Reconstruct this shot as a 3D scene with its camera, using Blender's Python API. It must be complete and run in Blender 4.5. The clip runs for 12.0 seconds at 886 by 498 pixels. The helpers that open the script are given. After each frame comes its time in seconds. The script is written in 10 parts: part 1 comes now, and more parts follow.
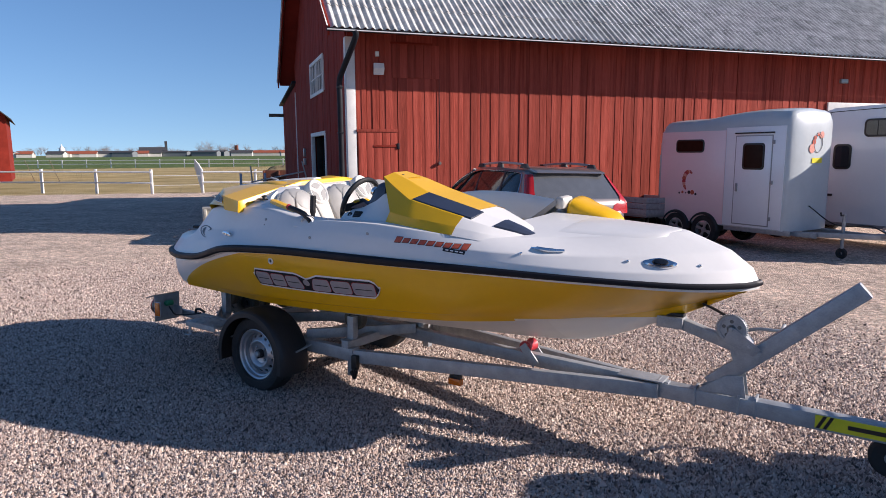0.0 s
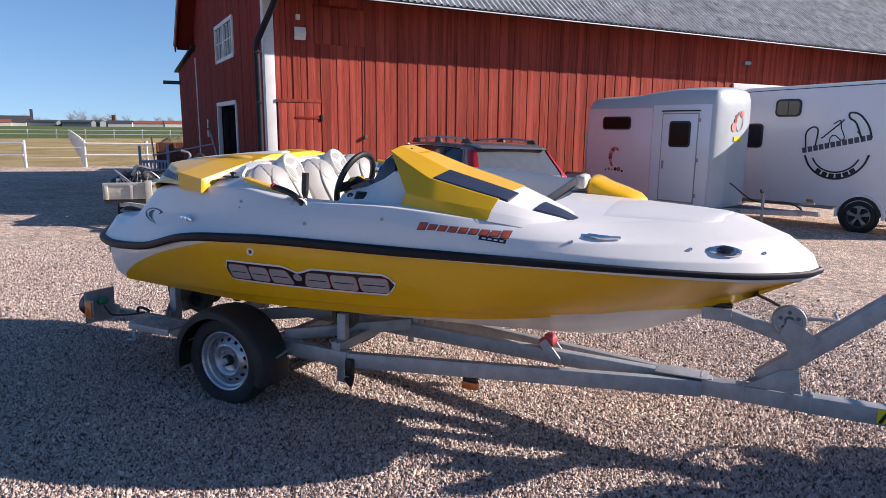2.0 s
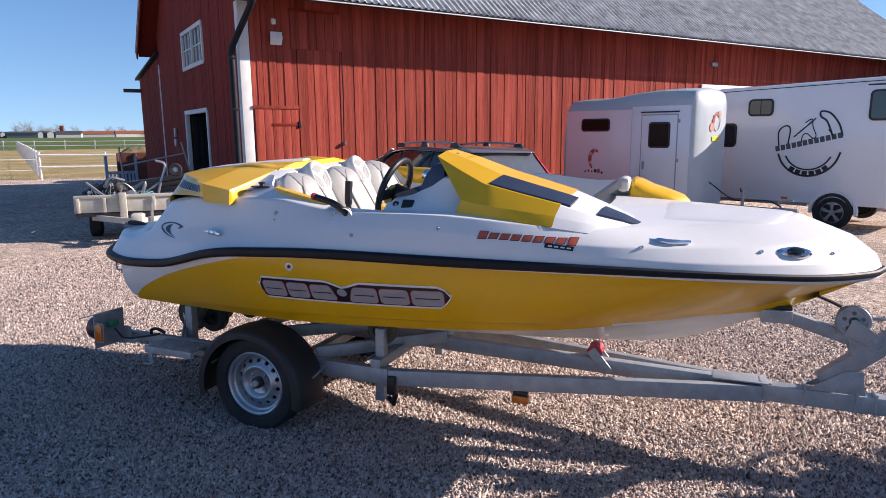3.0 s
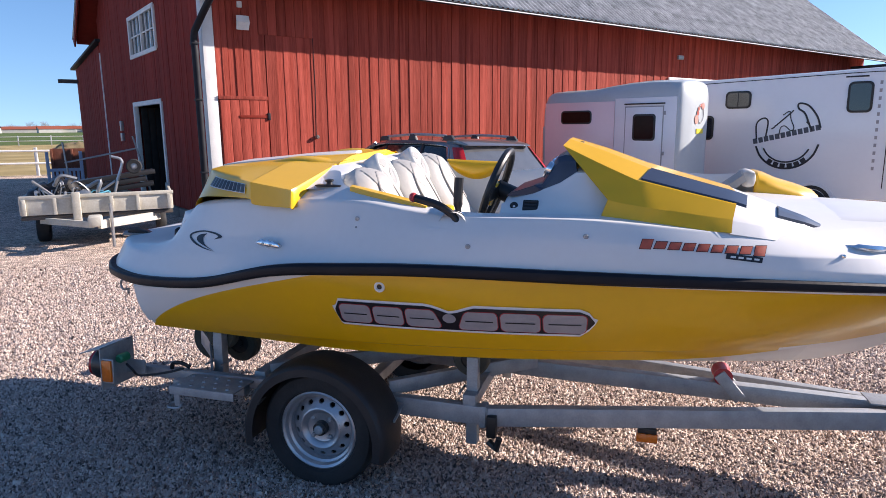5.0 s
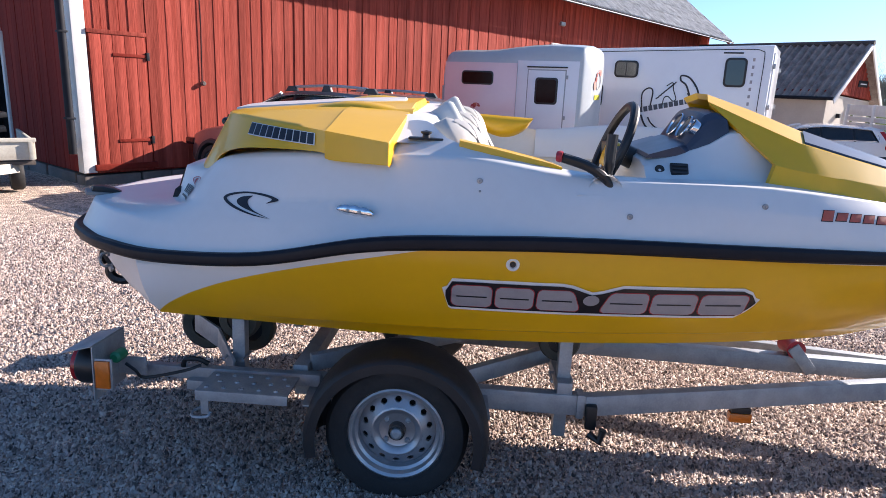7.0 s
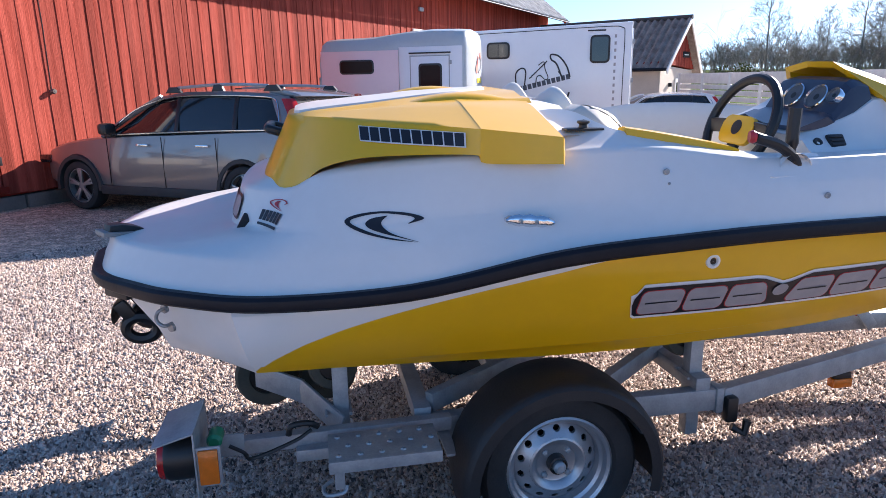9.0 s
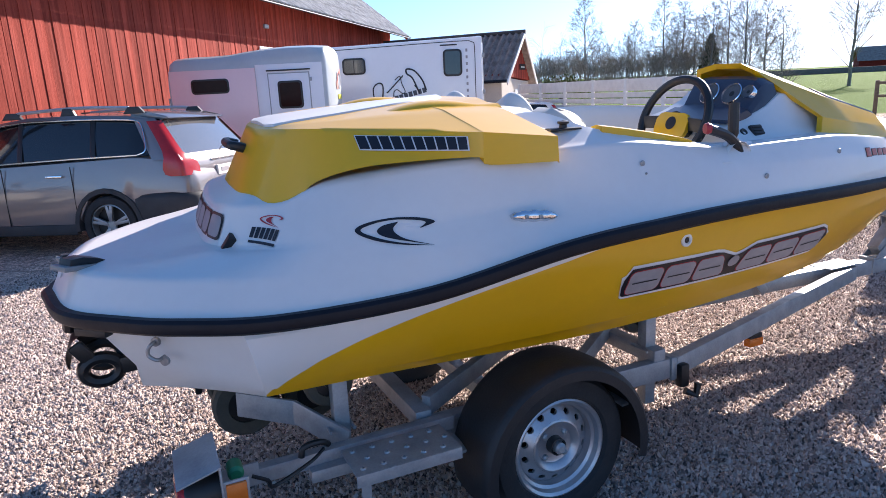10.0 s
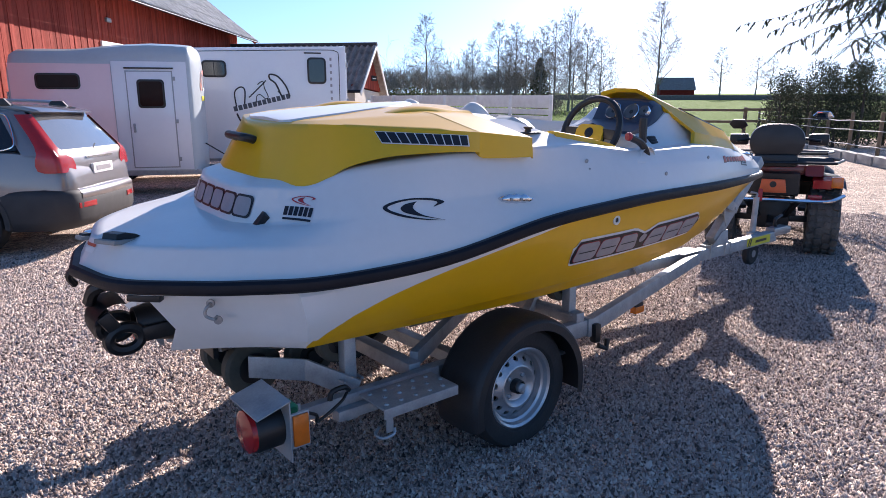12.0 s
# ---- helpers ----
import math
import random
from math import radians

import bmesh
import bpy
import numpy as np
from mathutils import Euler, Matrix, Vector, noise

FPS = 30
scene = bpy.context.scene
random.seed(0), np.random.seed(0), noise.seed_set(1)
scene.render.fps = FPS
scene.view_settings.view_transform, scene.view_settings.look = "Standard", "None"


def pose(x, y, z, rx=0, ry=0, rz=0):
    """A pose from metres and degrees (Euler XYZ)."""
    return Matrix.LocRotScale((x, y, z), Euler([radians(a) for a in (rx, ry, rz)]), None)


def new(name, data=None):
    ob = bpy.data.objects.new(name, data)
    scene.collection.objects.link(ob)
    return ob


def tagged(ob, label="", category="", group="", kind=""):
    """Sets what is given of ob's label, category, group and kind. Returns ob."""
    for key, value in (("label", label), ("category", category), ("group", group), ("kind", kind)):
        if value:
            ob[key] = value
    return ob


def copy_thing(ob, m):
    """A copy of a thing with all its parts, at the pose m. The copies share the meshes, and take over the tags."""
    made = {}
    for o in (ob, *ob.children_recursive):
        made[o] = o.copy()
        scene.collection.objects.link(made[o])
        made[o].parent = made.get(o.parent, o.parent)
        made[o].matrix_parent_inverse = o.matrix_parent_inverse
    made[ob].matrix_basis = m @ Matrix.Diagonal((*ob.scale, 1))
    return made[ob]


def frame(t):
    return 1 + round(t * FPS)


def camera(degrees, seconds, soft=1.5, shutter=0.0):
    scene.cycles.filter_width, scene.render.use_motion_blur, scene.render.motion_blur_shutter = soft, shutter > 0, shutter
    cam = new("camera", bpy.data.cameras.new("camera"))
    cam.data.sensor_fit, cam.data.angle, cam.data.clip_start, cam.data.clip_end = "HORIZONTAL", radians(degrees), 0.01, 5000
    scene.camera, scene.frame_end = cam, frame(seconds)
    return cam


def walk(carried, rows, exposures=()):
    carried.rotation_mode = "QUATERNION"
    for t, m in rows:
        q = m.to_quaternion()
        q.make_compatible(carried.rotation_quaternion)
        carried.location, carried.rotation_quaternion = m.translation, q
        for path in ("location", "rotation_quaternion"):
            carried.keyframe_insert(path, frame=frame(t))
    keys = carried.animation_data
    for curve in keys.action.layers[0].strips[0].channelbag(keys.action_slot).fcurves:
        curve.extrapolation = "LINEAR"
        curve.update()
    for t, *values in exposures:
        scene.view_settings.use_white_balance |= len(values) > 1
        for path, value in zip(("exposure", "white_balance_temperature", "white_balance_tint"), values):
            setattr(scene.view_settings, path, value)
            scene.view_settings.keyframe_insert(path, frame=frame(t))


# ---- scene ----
cam = camera(68.9, 12.0, 0.7)
METRES, EYE, TILT, LEAN, TURN = 5.66, 1.575, -1.1, 1.2, 0.0
ROWS = [
    (0.0, 0.0, 0.0, 0.0, 0.11, -7.41, -0.82),
    (0.5, -0.0185, 0.0276, 0.0001, -1.77, -7.01, -1.93),
    (1.0, -0.0584, 0.0495, -0.0018, -5.47, -7.58, 0.09),
    (1.5, -0.0843, 0.0719, -0.0027, -8.24, -8.29, -0.95),
    (2.0, -0.1099, 0.1029, -0.0041, -8.96, -9.41, -1.5),
    (2.5, -0.1413, 0.1257, -0.0049, -10.62, -8.82, -1.3),
    (3.0, -0.1813, 0.1461, -0.006, -12.54, -8.92, -0.49),
    (3.5, -0.2038, 0.1808, -0.0087, -11.96, -9.69, -1.43),
    (5.5, -0.3091, 0.323, -0.0139, -19.89, -9.21, -0.89),
    (6.0, -0.3398, 0.356, -0.0167, -21.63, -10.24, -2.49),
    (6.5, -0.3803, 0.387, -0.0187, -26.65, -11.53, -1.45),
    (7.0, -0.4067, 0.4291, -0.024, -30.58, -12.47, -2.88),
    (9.0, -0.5079, 0.5807, -0.0268, -44.84, -13.12, 0.87),
    (9.5, -0.5379, 0.6219, -0.0299, -50.71, -12.08, 2.65),
    (10.0, -0.5659, 0.6372, -0.0289, -58.69, -12.24, 3.0),
    (10.5, -0.6002, 0.6452, -0.0306, -65.28, -13.61, 3.47),
    (11.0, -0.6355, 0.6644, -0.0296, -68.57, -12.0, 0.24),
    (11.5, -0.6635, 0.685, -0.0315, -71.85, -12.57, 1.01),
    (12.0, -0.6841, 0.6889, -0.0301, -72.56, -11.75, 0.57),
]
walk(cam, [(t, pose(0, 0, EYE, TILT, LEAN, TURN) @ pose(METRES * x, METRES * y, METRES * z, 90 + pitch, roll, yaw)) for t, x, y, z, yaw, pitch, roll in ROWS],
     exposures=[(0.0, 0.59, 6620, 19), (3.5, 0.89, 6700, 20), (5.5, 1.11, 6700, 19), (9.5, 1.46, 6550, 18), (10.5, 1.27, 6480, 20), (12.0, 1.13, 6450, 20)])


# the yard slopes gently: its own frame, in which the gravel is level
YARD = pose(0, 0, EYE, TILT, LEAN, TURN) @ Matrix.Translation((0, 0, -EYE))

# ---- light ----
SUN_AZ, SUN_EL = -4.6, 24.3  # degrees from +x, above the horizon
world = bpy.data.worlds.new("sky")
scene.world = world
world.use_nodes = True
wn = world.node_tree.nodes
sky = wn.new("ShaderNodeTexSky")
sky.sky_type = "NISHITA"
sky.sun_disc = False
sky.sun_elevation, sky.sun_rotation = radians(SUN_EL), radians(90 - SUN_AZ)
sky.air_density, sky.dust_density, sky.ozone_density = 1.0, 0.25, 3.5
deep = wn.new("ShaderNodeHueSaturation")
deep.inputs["Saturation"].default_value = 1.14
sky_co, lift = wn.new("ShaderNodeTexCoord"), wn.new("ShaderNodeVectorMath")
lift.inputs[1].default_value = (0.0, 0.0, 0.11)  # clear air down to the horizon
world.node_tree.links.new(sky_co.outputs["Generated"], lift.inputs[0])
world.node_tree.links.new(lift.outputs[0], sky.inputs[0])
world.node_tree.links.new(sky.outputs[0], deep.inputs["Color"])
world.node_tree.links.new(deep.outputs[0], wn["Background"].inputs[0])
wn["Background"].inputs[1].default_value = 0.102
sun = new("sun", bpy.data.lights.new("sun", "SUN"))
sun.data.energy, sun.data.angle, sun.data.color = 5.0, radians(0.55), (1.0, 0.94, 0.86)
sun.rotation_euler = Vector((-math.cos(radians(SUN_EL)) * math.cos(radians(SUN_AZ)), -math.cos(radians(SUN_EL)) * math.sin(radians(SUN_AZ)), -math.sin(radians(SUN_EL)))).to_track_quat("-Z", "Y").to_euler()


# ---- materials ----
def mat(name, col, rough=0.5, metal=0.0, var=0.15, scale=8.0, bump=0.0, bscale=60.0, spec=0.5, coat=0.0, col2=None, stretch=(1, 1, 1), rnd=0.0, trans=0.0, emit=0.0):
    """A surface whose colour drifts at two scales between col and col2, with fine relief."""
    m = bpy.data.materials.new(name)
    m.use_nodes = True
    t = m.node_tree
    n, k = t.nodes, t.links.new
    b = n["Principled BSDF"]
    co = n.new("ShaderNodeTexCoord")
    mp = n.new("ShaderNodeMapping")
    mp.inputs["Scale"].default_value = stretch
    k(co.outputs["Object"], mp.inputs[0])
    if rnd:
        # each piece is cut from another place in the grain
        oi, sh = n.new("ShaderNodeObjectInfo"), n.new("ShaderNodeVectorMath")
        sh.operation = "SCALE"
        sh.inputs[0].default_value = (37.0, 53.0, 71.0)
        k(oi.outputs["Random"], sh.inputs["Scale"])
        k(sh.outputs[0], mp.inputs["Location"])
    n1, n2 = n.new("ShaderNodeTexNoise"), n.new("ShaderNodeTexNoise")
    n1.inputs["Scale"].default_value, n1.inputs["Detail"].default_value = scale, 5
    n2.inputs["Scale"].default_value, n2.inputs["Detail"].default_value = scale * 9, 3
    k(mp.outputs[0], n1.inputs[0])
    k(mp.outputs[0], n2.inputs[0])
    a = n.new("ShaderNodeMath")
    a.operation = "MULTIPLY_ADD"
    k(n2.outputs[0], a.inputs[0])
    a.inputs[1].default_value = 0.45
    k(n1.outputs[0], a.inputs[2])
    r = n.new("ShaderNodeMapRange")
    r.inputs[1].default_value, r.inputs[2].default_value = 0.45, 1.0
    k(a.outputs[0], r.inputs[0])
    mx = n.new("ShaderNodeMix")
    mx.data_type = "RGBA"
    c2 = col2 or tuple(c * (1 - var) for c in col)
    mx.inputs[6].default_value, mx.inputs[7].default_value = (*col, 1), (*c2, 1)
    k(r.outputs[0], mx.inputs[0])
    out = mx.outputs[2]
    if rnd:
        hs, rr = n.new("ShaderNodeHueSaturation"), n.new("ShaderNodeMapRange")
        rr.inputs[3].default_value, rr.inputs[4].default_value = 1 - rnd, 1 + rnd
        k(oi.outputs["Random"], rr.inputs[0])
        k(rr.outputs[0], hs.inputs["Value"])
        k(out, hs.inputs["Color"])
        out = hs.outputs[0]
    k(out, b.inputs["Base Color"])
    rg = n.new("ShaderNodeMapRange")
    rg.inputs[3].default_value, rg.inputs[4].default_value = max(0.0, rough * 0.85), min(1.0, rough * 1.2)
    k(n1.outputs[0], rg.inputs[0])
    k(rg.outputs[0], b.inputs["Roughness"])
    b.inputs["Metallic"].default_value = metal
    b.inputs["Specular IOR Level"].default_value = spec
    b.inputs["Coat Weight"].default_value = coat
    b.inputs["Coat Roughness"].default_value = 0.06
    b.inputs["Transmission Weight"].default_value = trans
    if emit:
        b.inputs["Emission Color"].default_value = (*col, 1)
        b.inputs["Emission Strength"].default_value = emit
    if bump:
        n3, bp = n.new("ShaderNodeTexNoise"), n.new("ShaderNodeBump")
        n3.inputs["Scale"].default_value, n3.inputs["Detail"].default_value = bscale, 4
        k(mp.outputs[0], n3.inputs[0])
        bp.inputs["Strength"].default_value, bp.inputs["Distance"].default_value = min(1.0, bump), 0.02
        k(n3.outputs[0], bp.inputs["Height"])
        k(bp.outputs[0], b.inputs["Normal"])
    return m


GELCOAT = mat("white_gelcoat", (0.70, 0.69, 0.67), 0.40, var=0.07, scale=3, coat=0.2)
YELLOW = mat("yellow_gelcoat", (0.77, 0.418, 0.004), 0.30, var=0.08, scale=3, coat=0.2)
RUBBER = mat("black_rubber", (0.008, 0.009, 0.015), 0.5, var=0.3, scale=12, bump=0.05, spec=0.25)
BLACK = mat("black_plastic", (0.012, 0.012, 0.013), 0.42, var=0.3, scale=20)
NAVY = mat("dark_tinted_panel", (0.035, 0.045, 0.075), 0.3, var=0.25, scale=10)
DECALBLACK = mat("black_vinyl", (0.012, 0.010, 0.014), 0.35, var=0.2, scale=30)
DECALGREY = mat("grey_vinyl", (0.33, 0.31, 0.32), 0.4, var=0.15, scale=25)
DECALRED = mat("red_vinyl", (0.45, 0.03, 0.04), 0.4, var=0.2, scale=25)
DECALORANGE = mat("orange_vinyl", (0.55, 0.10, 0.05), 0.4, var=0.25, scale=40)
DECALCORAL = mat("coral_vinyl", (0.70, 0.30, 0.24), 0.4, var=0.2, scale=30)
DECALSLATE = mat("slate_vinyl", (0.06, 0.07, 0.09), 0.4, var=0.2, scale=25)
DECALWHITE = mat("white_vinyl", (0.75, 0.74, 0.72), 0.4, var=0.1, scale=25)
CHROME = mat("polished_chrome", (0.75, 0.76, 0.78), 0.12, metal=1.0, var=0.1, scale=20)
GALV = mat("galvanised_steel", (0.42, 0.44, 0.455), 0.5, metal=0.45, var=0.35, scale=14, bump=0.08, bscale=90)
RIM = mat("silver_painted_steel", (0.52, 0.53, 0.55), 0.36, metal=0.75, var=0.2, scale=14)
TYRE = mat("tyre_rubber", (0.022, 0.022, 0.023), 0.75, var=0.35, scale=10, bump=0.15, bscale=80)
FENDER = mat("black_mudguard_plastic", (0.016, 0.016, 0.018), 0.55, var=0.35, scale=8, bump=0.1, bscale=120)
VINYL = mat("cream_vinyl_upholstery", (0.50, 0.48, 0.44), 0.45, var=0.12, scale=8, bump=0.04, bscale=50)
LOBEVINYL = mat("light_grey_vinyl", (0.38, 0.37, 0.35), 0.5, var=0.15, scale=9)
GREYVINYL = mat("grey_vinyl_upholstery", (0.27, 0.265, 0.255), 0.5, var=0.2, scale=8)
LINER = mat("cream_cockpit_liner", (0.66, 0.65, 0.61), 0.45, var=0.10, scale=6)
AMBER = mat("amber_lens", (0.75, 0.16, 0.01), 0.2, var=0.2, scale=40, coat=0.5)
REDLENS = mat("red_lens", (0.42, 0.014, 0.016), 0.22, var=0.2, scale=30, coat=0.2)
GREEN = mat("green_plastic_plug", (0.01, 0.22, 0.10), 0.4, var=0.2)
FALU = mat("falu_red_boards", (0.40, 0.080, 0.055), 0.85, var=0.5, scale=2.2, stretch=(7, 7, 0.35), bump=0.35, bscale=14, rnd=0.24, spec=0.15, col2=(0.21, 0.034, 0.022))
# darker, smoother copy of the boards: the gable's shade is put into the red
FALUSHADE = mat("shaded_falu_red_boards", (0.27, 0.038, 0.027), 0.85, var=0.3, scale=2.0, stretch=(7, 7, 0.35), bump=0.25, bscale=14, rnd=0.12, spec=0.15)
FALUFLAT = mat("falu_red_paint", (0.26, 0.028, 0.016), 0.85, var=0.4, scale=2, bump=0.3, bscale=20, spec=0.2)
WHITEPAINT = mat("white_painted_wood", (0.74, 0.73, 0.70), 0.6, var=0.2, scale=5, bump=0.1, bscale=30)
ETERNIT = mat("weathered_fibre_cement", (0.72, 0.70, 0.66), 0.9, var=0.45, scale=3.4, bump=0.6, bscale=25, spec=0.1, col2=(0.27, 0.26, 0.24))
ZINC = mat("weathered_zinc", (0.62, 0.63, 0.64), 0.45, metal=0.2, var=0.2, scale=4)
BLACKMETAL = mat("black_gutter_metal", (0.010, 0.012, 0.018), 0.6, var=0.3, spec=0.25)
STONE = mat("granite_footing", (0.20, 0.17, 0.15), 0.9, var=0.4, scale=3, bump=0.5, bscale=14)
# near-black puts the shade inside the barn into its surfaces
DARKIN = mat("interior_shade", (0.02, 0.018, 0.017), 0.9, var=0.3)
GLASSDARK = mat("dark_window_glass", (0.012, 0.013, 0.015), 0.06, var=0.2, spec=0.6, coat=0.3)
GLASSBROWN = mat("brown_acrylic_window", (0.030, 0.011, 0.008), 0.12, var=0.3, spec=0.08)
ALU = mat("white_aluminium_panel", (0.79, 0.81, 0.83), 0.22, var=0.05, scale=1.5, coat=0.5)
SILVERGRP = mat("silver_grey_fibreglass", (0.46, 0.51, 0.53), 0.38, metal=0.0, var=0.12, scale=1.5, coat=0.5)
# pink cast of the mirrored surroundings is put into this silver's base colour
SILVERSIDE = mat("pink_cast_silver_panel", (0.84, 0.60, 0.60), 0.3, metal=0.0, var=0.06, scale=1.5, coat=0.4)
GREYMETAL = mat("grey_metal_trim", (0.35, 0.36, 0.37), 0.4, metal=0.7, var=0.2)
CARPAINT = mat("bronze_grey_metallic_paint", (0.21, 0.185, 0.18), 0.3, metal=0.5, var=0.06, scale=4, coat=0.9)
CARCLAD = mat("dark_grey_cladding", (0.03, 0.03, 0.032), 0.6, var=0.2)
DARKWOOD = mat("weathered_grey_wood", (0.12, 0.10, 0.085), 0.85, var=0.4, scale=5, bump=0.3, bscale=30)
CONCRETE = mat("concrete_kerb", (0.36, 0.35, 0.33), 0.9, var=0.3, scale=4, bump=0.3, bscale=40)


# ---- building helpers ----
def finish(name, bm, material, smooth=35.0):
    """A mesh object from a bmesh, smooth but for edges sharper than the given angle."""
    bmesh.ops.recalc_face_normals(bm, faces=bm.faces[:])
    me = bpy.data.meshes.new(name)
    for f in bm.faces:
        f.smooth = smooth > 0
    if smooth > 0:
        for e in bm.edges:
            if len(e.link_faces) == 2 and e.calc_face_angle(0.0) > radians(smooth):
                e.smooth = False
    bm.to_mesh(me)
    bm.free()
    for m in material if isinstance(material, (list, tuple)) else (material,):
        me.materials.append(m)
    return new(name, me)


def part(name, bm, material, parent, label="", smooth=35.0):
    """One mesh as a part of a thing (or of a part); its geometry is in the parent's frame."""
    ob = finish(name, bm, material, smooth)
    ob.parent = parent
    if label:
        ob["label"] = label
    return ob


def thing(name, m, label, category, group="", kind=""):
    """An Empty at the base of a thing, which holds its parts."""
    ob = new(name)
    ob.matrix_world = m
    ob.empty_display_size = 0.1
    return tagged(ob, label, category, group, kind)


def box(bm, x0, x1, y0, y1, z0, z1, bevel=0.0, m=None):
    r = bmesh.ops.create_cube(bm, size=1.0)
    vs = r["verts"]
    bmesh.ops.scale(bm, verts=vs, vec=(abs(x1 - x0), abs(y1 - y0), abs(z1 - z0)))
    bmesh.ops.translate(bm, verts=vs, vec=((x0 + x1) / 2, (y0 + y1) / 2, (z0 + z1) / 2))
    if bevel:
        es = list({e for v in vs for e in v.link_edges})
        vs = [v for v in bmesh.ops.bevel(bm, geom=es, offset=bevel, segments=2, affect="EDGES", profile=0.6)["verts"]] + [v for v in vs if v.is_valid]
    if m is not None:
        bmesh.ops.transform(bm, matrix=m, verts=list({v for v in vs if v.is_valid}))
    return bm


def boxm(x0, x1, y0, y1, z0, z1, bevel=0.0, m=None):
    return box(bmesh.new(), x0, x1, y0, y1, z0, z1, bevel, m)


def beam(bm, a, b, w, h, bevel=0.006, up=(0, 0, 1)):
    """A box section from a to b, w wide and h high."""
    a, b = Vector(a), Vector(b)
    d = b - a
    x = d.normalized()
    y = Vector(up).cross(x).normalized()
    z = x.cross(y)
    m = Matrix((x, y, z)).transposed().to_4x4()
    m.translation = (a + b) / 2
    return box(bm, -d.length / 2, d.length / 2, -w / 2, w / 2, -h / 2, h / 2, bevel, m)


def tube(bm, pts, r, n=10, closed=False, caps=True):
    """A round bar along a line of points."""
    pts = [Vector(p) for p in pts]
    rs = r if isinstance(r, (list, tuple)) else [r] * len(pts)
    rings = []
    ref = None
    for i, p in enumerate(pts):
        if closed:
            d = pts[(i + 1) % len(pts)] - pts[i - 1]
        else:
            d = pts[min(i + 1, len(pts) - 1)] - pts[max(i - 1, 0)]
        d.normalize()
        if ref is None:
            ref = Vector((0, 0, 1)) if abs(d.z) < 0.9 else Vector((1, 0, 0))
        u = (ref - d * ref.dot(d)).normalized()
        ref = u
        v = d.cross(u)
        rings.append([bm.verts.new(p + (u * math.cos(2 * math.pi * k / n) + v * math.sin(2 * math.pi * k / n)) * rs[i]) for k in range(n)])
    for i in range(len(rings) if closed else len(rings) - 1):
        a, b = rings[i], rings[(i + 1) % len(rings)]
        for k in range(n):
            bm.faces.new((a[k], a[(k + 1) % n], b[(k + 1) % n], b[k]))
    if caps and not closed:
        bm.faces.new(rings[0][::-1])
        bm.faces.new(rings[-1])
    return bm


def lathe(bm, prof, n=32, m=None, closed=False):
    """A profile of (radius, height) turned about y."""
    rings = []
    for r, h in prof:
        rings.append([bm.verts.new((r * math.cos(2 * math.pi * k / n), h, r * math.sin(2 * math.pi * k / n))) for k in range(n)])
    seq = list(zip(rings, rings[1:])) + ([(rings[-1], rings[0])] if closed else [])
    for a, b in seq:
        for k in range(n):
            bm.faces.new((a[k], a[(k + 1) % n], b[(k + 1) % n], b[k]))
    if m is not None:
        bmesh.ops.transform(bm, matrix=m, verts=[v for g in rings for v in g])
    return bm


def prism(bm, pts, a, b, axis="y", bevel=0.0, m=None):
    """A flat outline pushed from a to b along an axis. pts: (u, v) in the other two axes in order."""
    def at(p, c):
        return {"x": (c, p[0], p[1]), "y": (p[0], c, p[1]), "z": (p[0], p[1], c)}[axis]
    lo = [bm.verts.new(at(p, a)) for p in pts]
    hi = [bm.verts.new(at(p, b)) for p in pts]
    fs = [bm.faces.new(lo[::-1]), bm.faces.new(hi)]
    n = len(pts)
    fs += [bm.faces.new((lo[i], lo[(i + 1) % n], hi[(i + 1) % n], hi[i])) for i in range(n)]
    vs = lo + hi
    if bevel:
        es = [e for e in {e for f in fs[:2] for e in f.edges}]
        r = bmesh.ops.bevel(bm, geom=es, offset=bevel, segments=2, affect="EDGES", profile=0.6)
        vs = list({v for f in r["faces"] for v in f.verts} | {v for v in vs if v.is_valid})
    if m is not None:
        bmesh.ops.transform(bm, matrix=m, verts=[v for v in vs if v.is_valid])
    return bm


def smooth_line(keys, n=6):
    """Points on a smooth line through the keys (any number of coordinates)."""
    p = np.array(keys, float)
    p = np.vstack([2 * p[0] - p[1], p, 2 * p[-1] - p[-2]])
    out = []
    for i in range(1, len(p) - 2):
        a, b, c, d = p[i - 1:i + 3]
        for s in np.linspace(0, 1, n, endpoint=False):
            out.append(0.5 * (2 * b + (c - a) * s + (2 * a - 5 * b + 4 * c - d) * s ** 2 + (3 * b - a - 3 * c + d) * s ** 3))
    out.append(p[-2])
    return [tuple(map(float, q)) for q in out]


def skin(bm, rows, closed=False, mi=0):
    """Faces between neighbouring rows of points, all of one length."""
    vs = [[bm.verts.new(p) for p in row] for row in rows]
    fs = []
    for a, b in zip(vs, vs[1:]):
        n = len(a)
        for i in range(n if closed else n - 1):
            f = bm.faces.new((a[i], a[(i + 1) % n], b[(i + 1) % n], b[i]))
            f.material_index = mi
            fs.append(f)
    return vs, fs


def mirrored(row):
    """A half line from the middle of the stern to the bow, completed round the other side."""
    return [(x, -y, z) for x, y, z in row] + [(x, y, z) for x, y, z in row[-2:0:-1]]


def rounded(w, h, r, n=5, cx=0.0, cy=0.0):
    """The outline of a rectangle with round corners."""
    out = []
    for sx, sy, a0 in ((1, 1, 0), (-1, 1, 90), (-1, -1, 180), (1, -1, 270)):
        for k in range(n + 1):
            a = radians(a0 + 90 * k / n)
            out.append((cx + sx * (w / 2 - r) + r * math.cos(a), cy + sy * (h / 2 - r) + r * math.sin(a)))
    return out


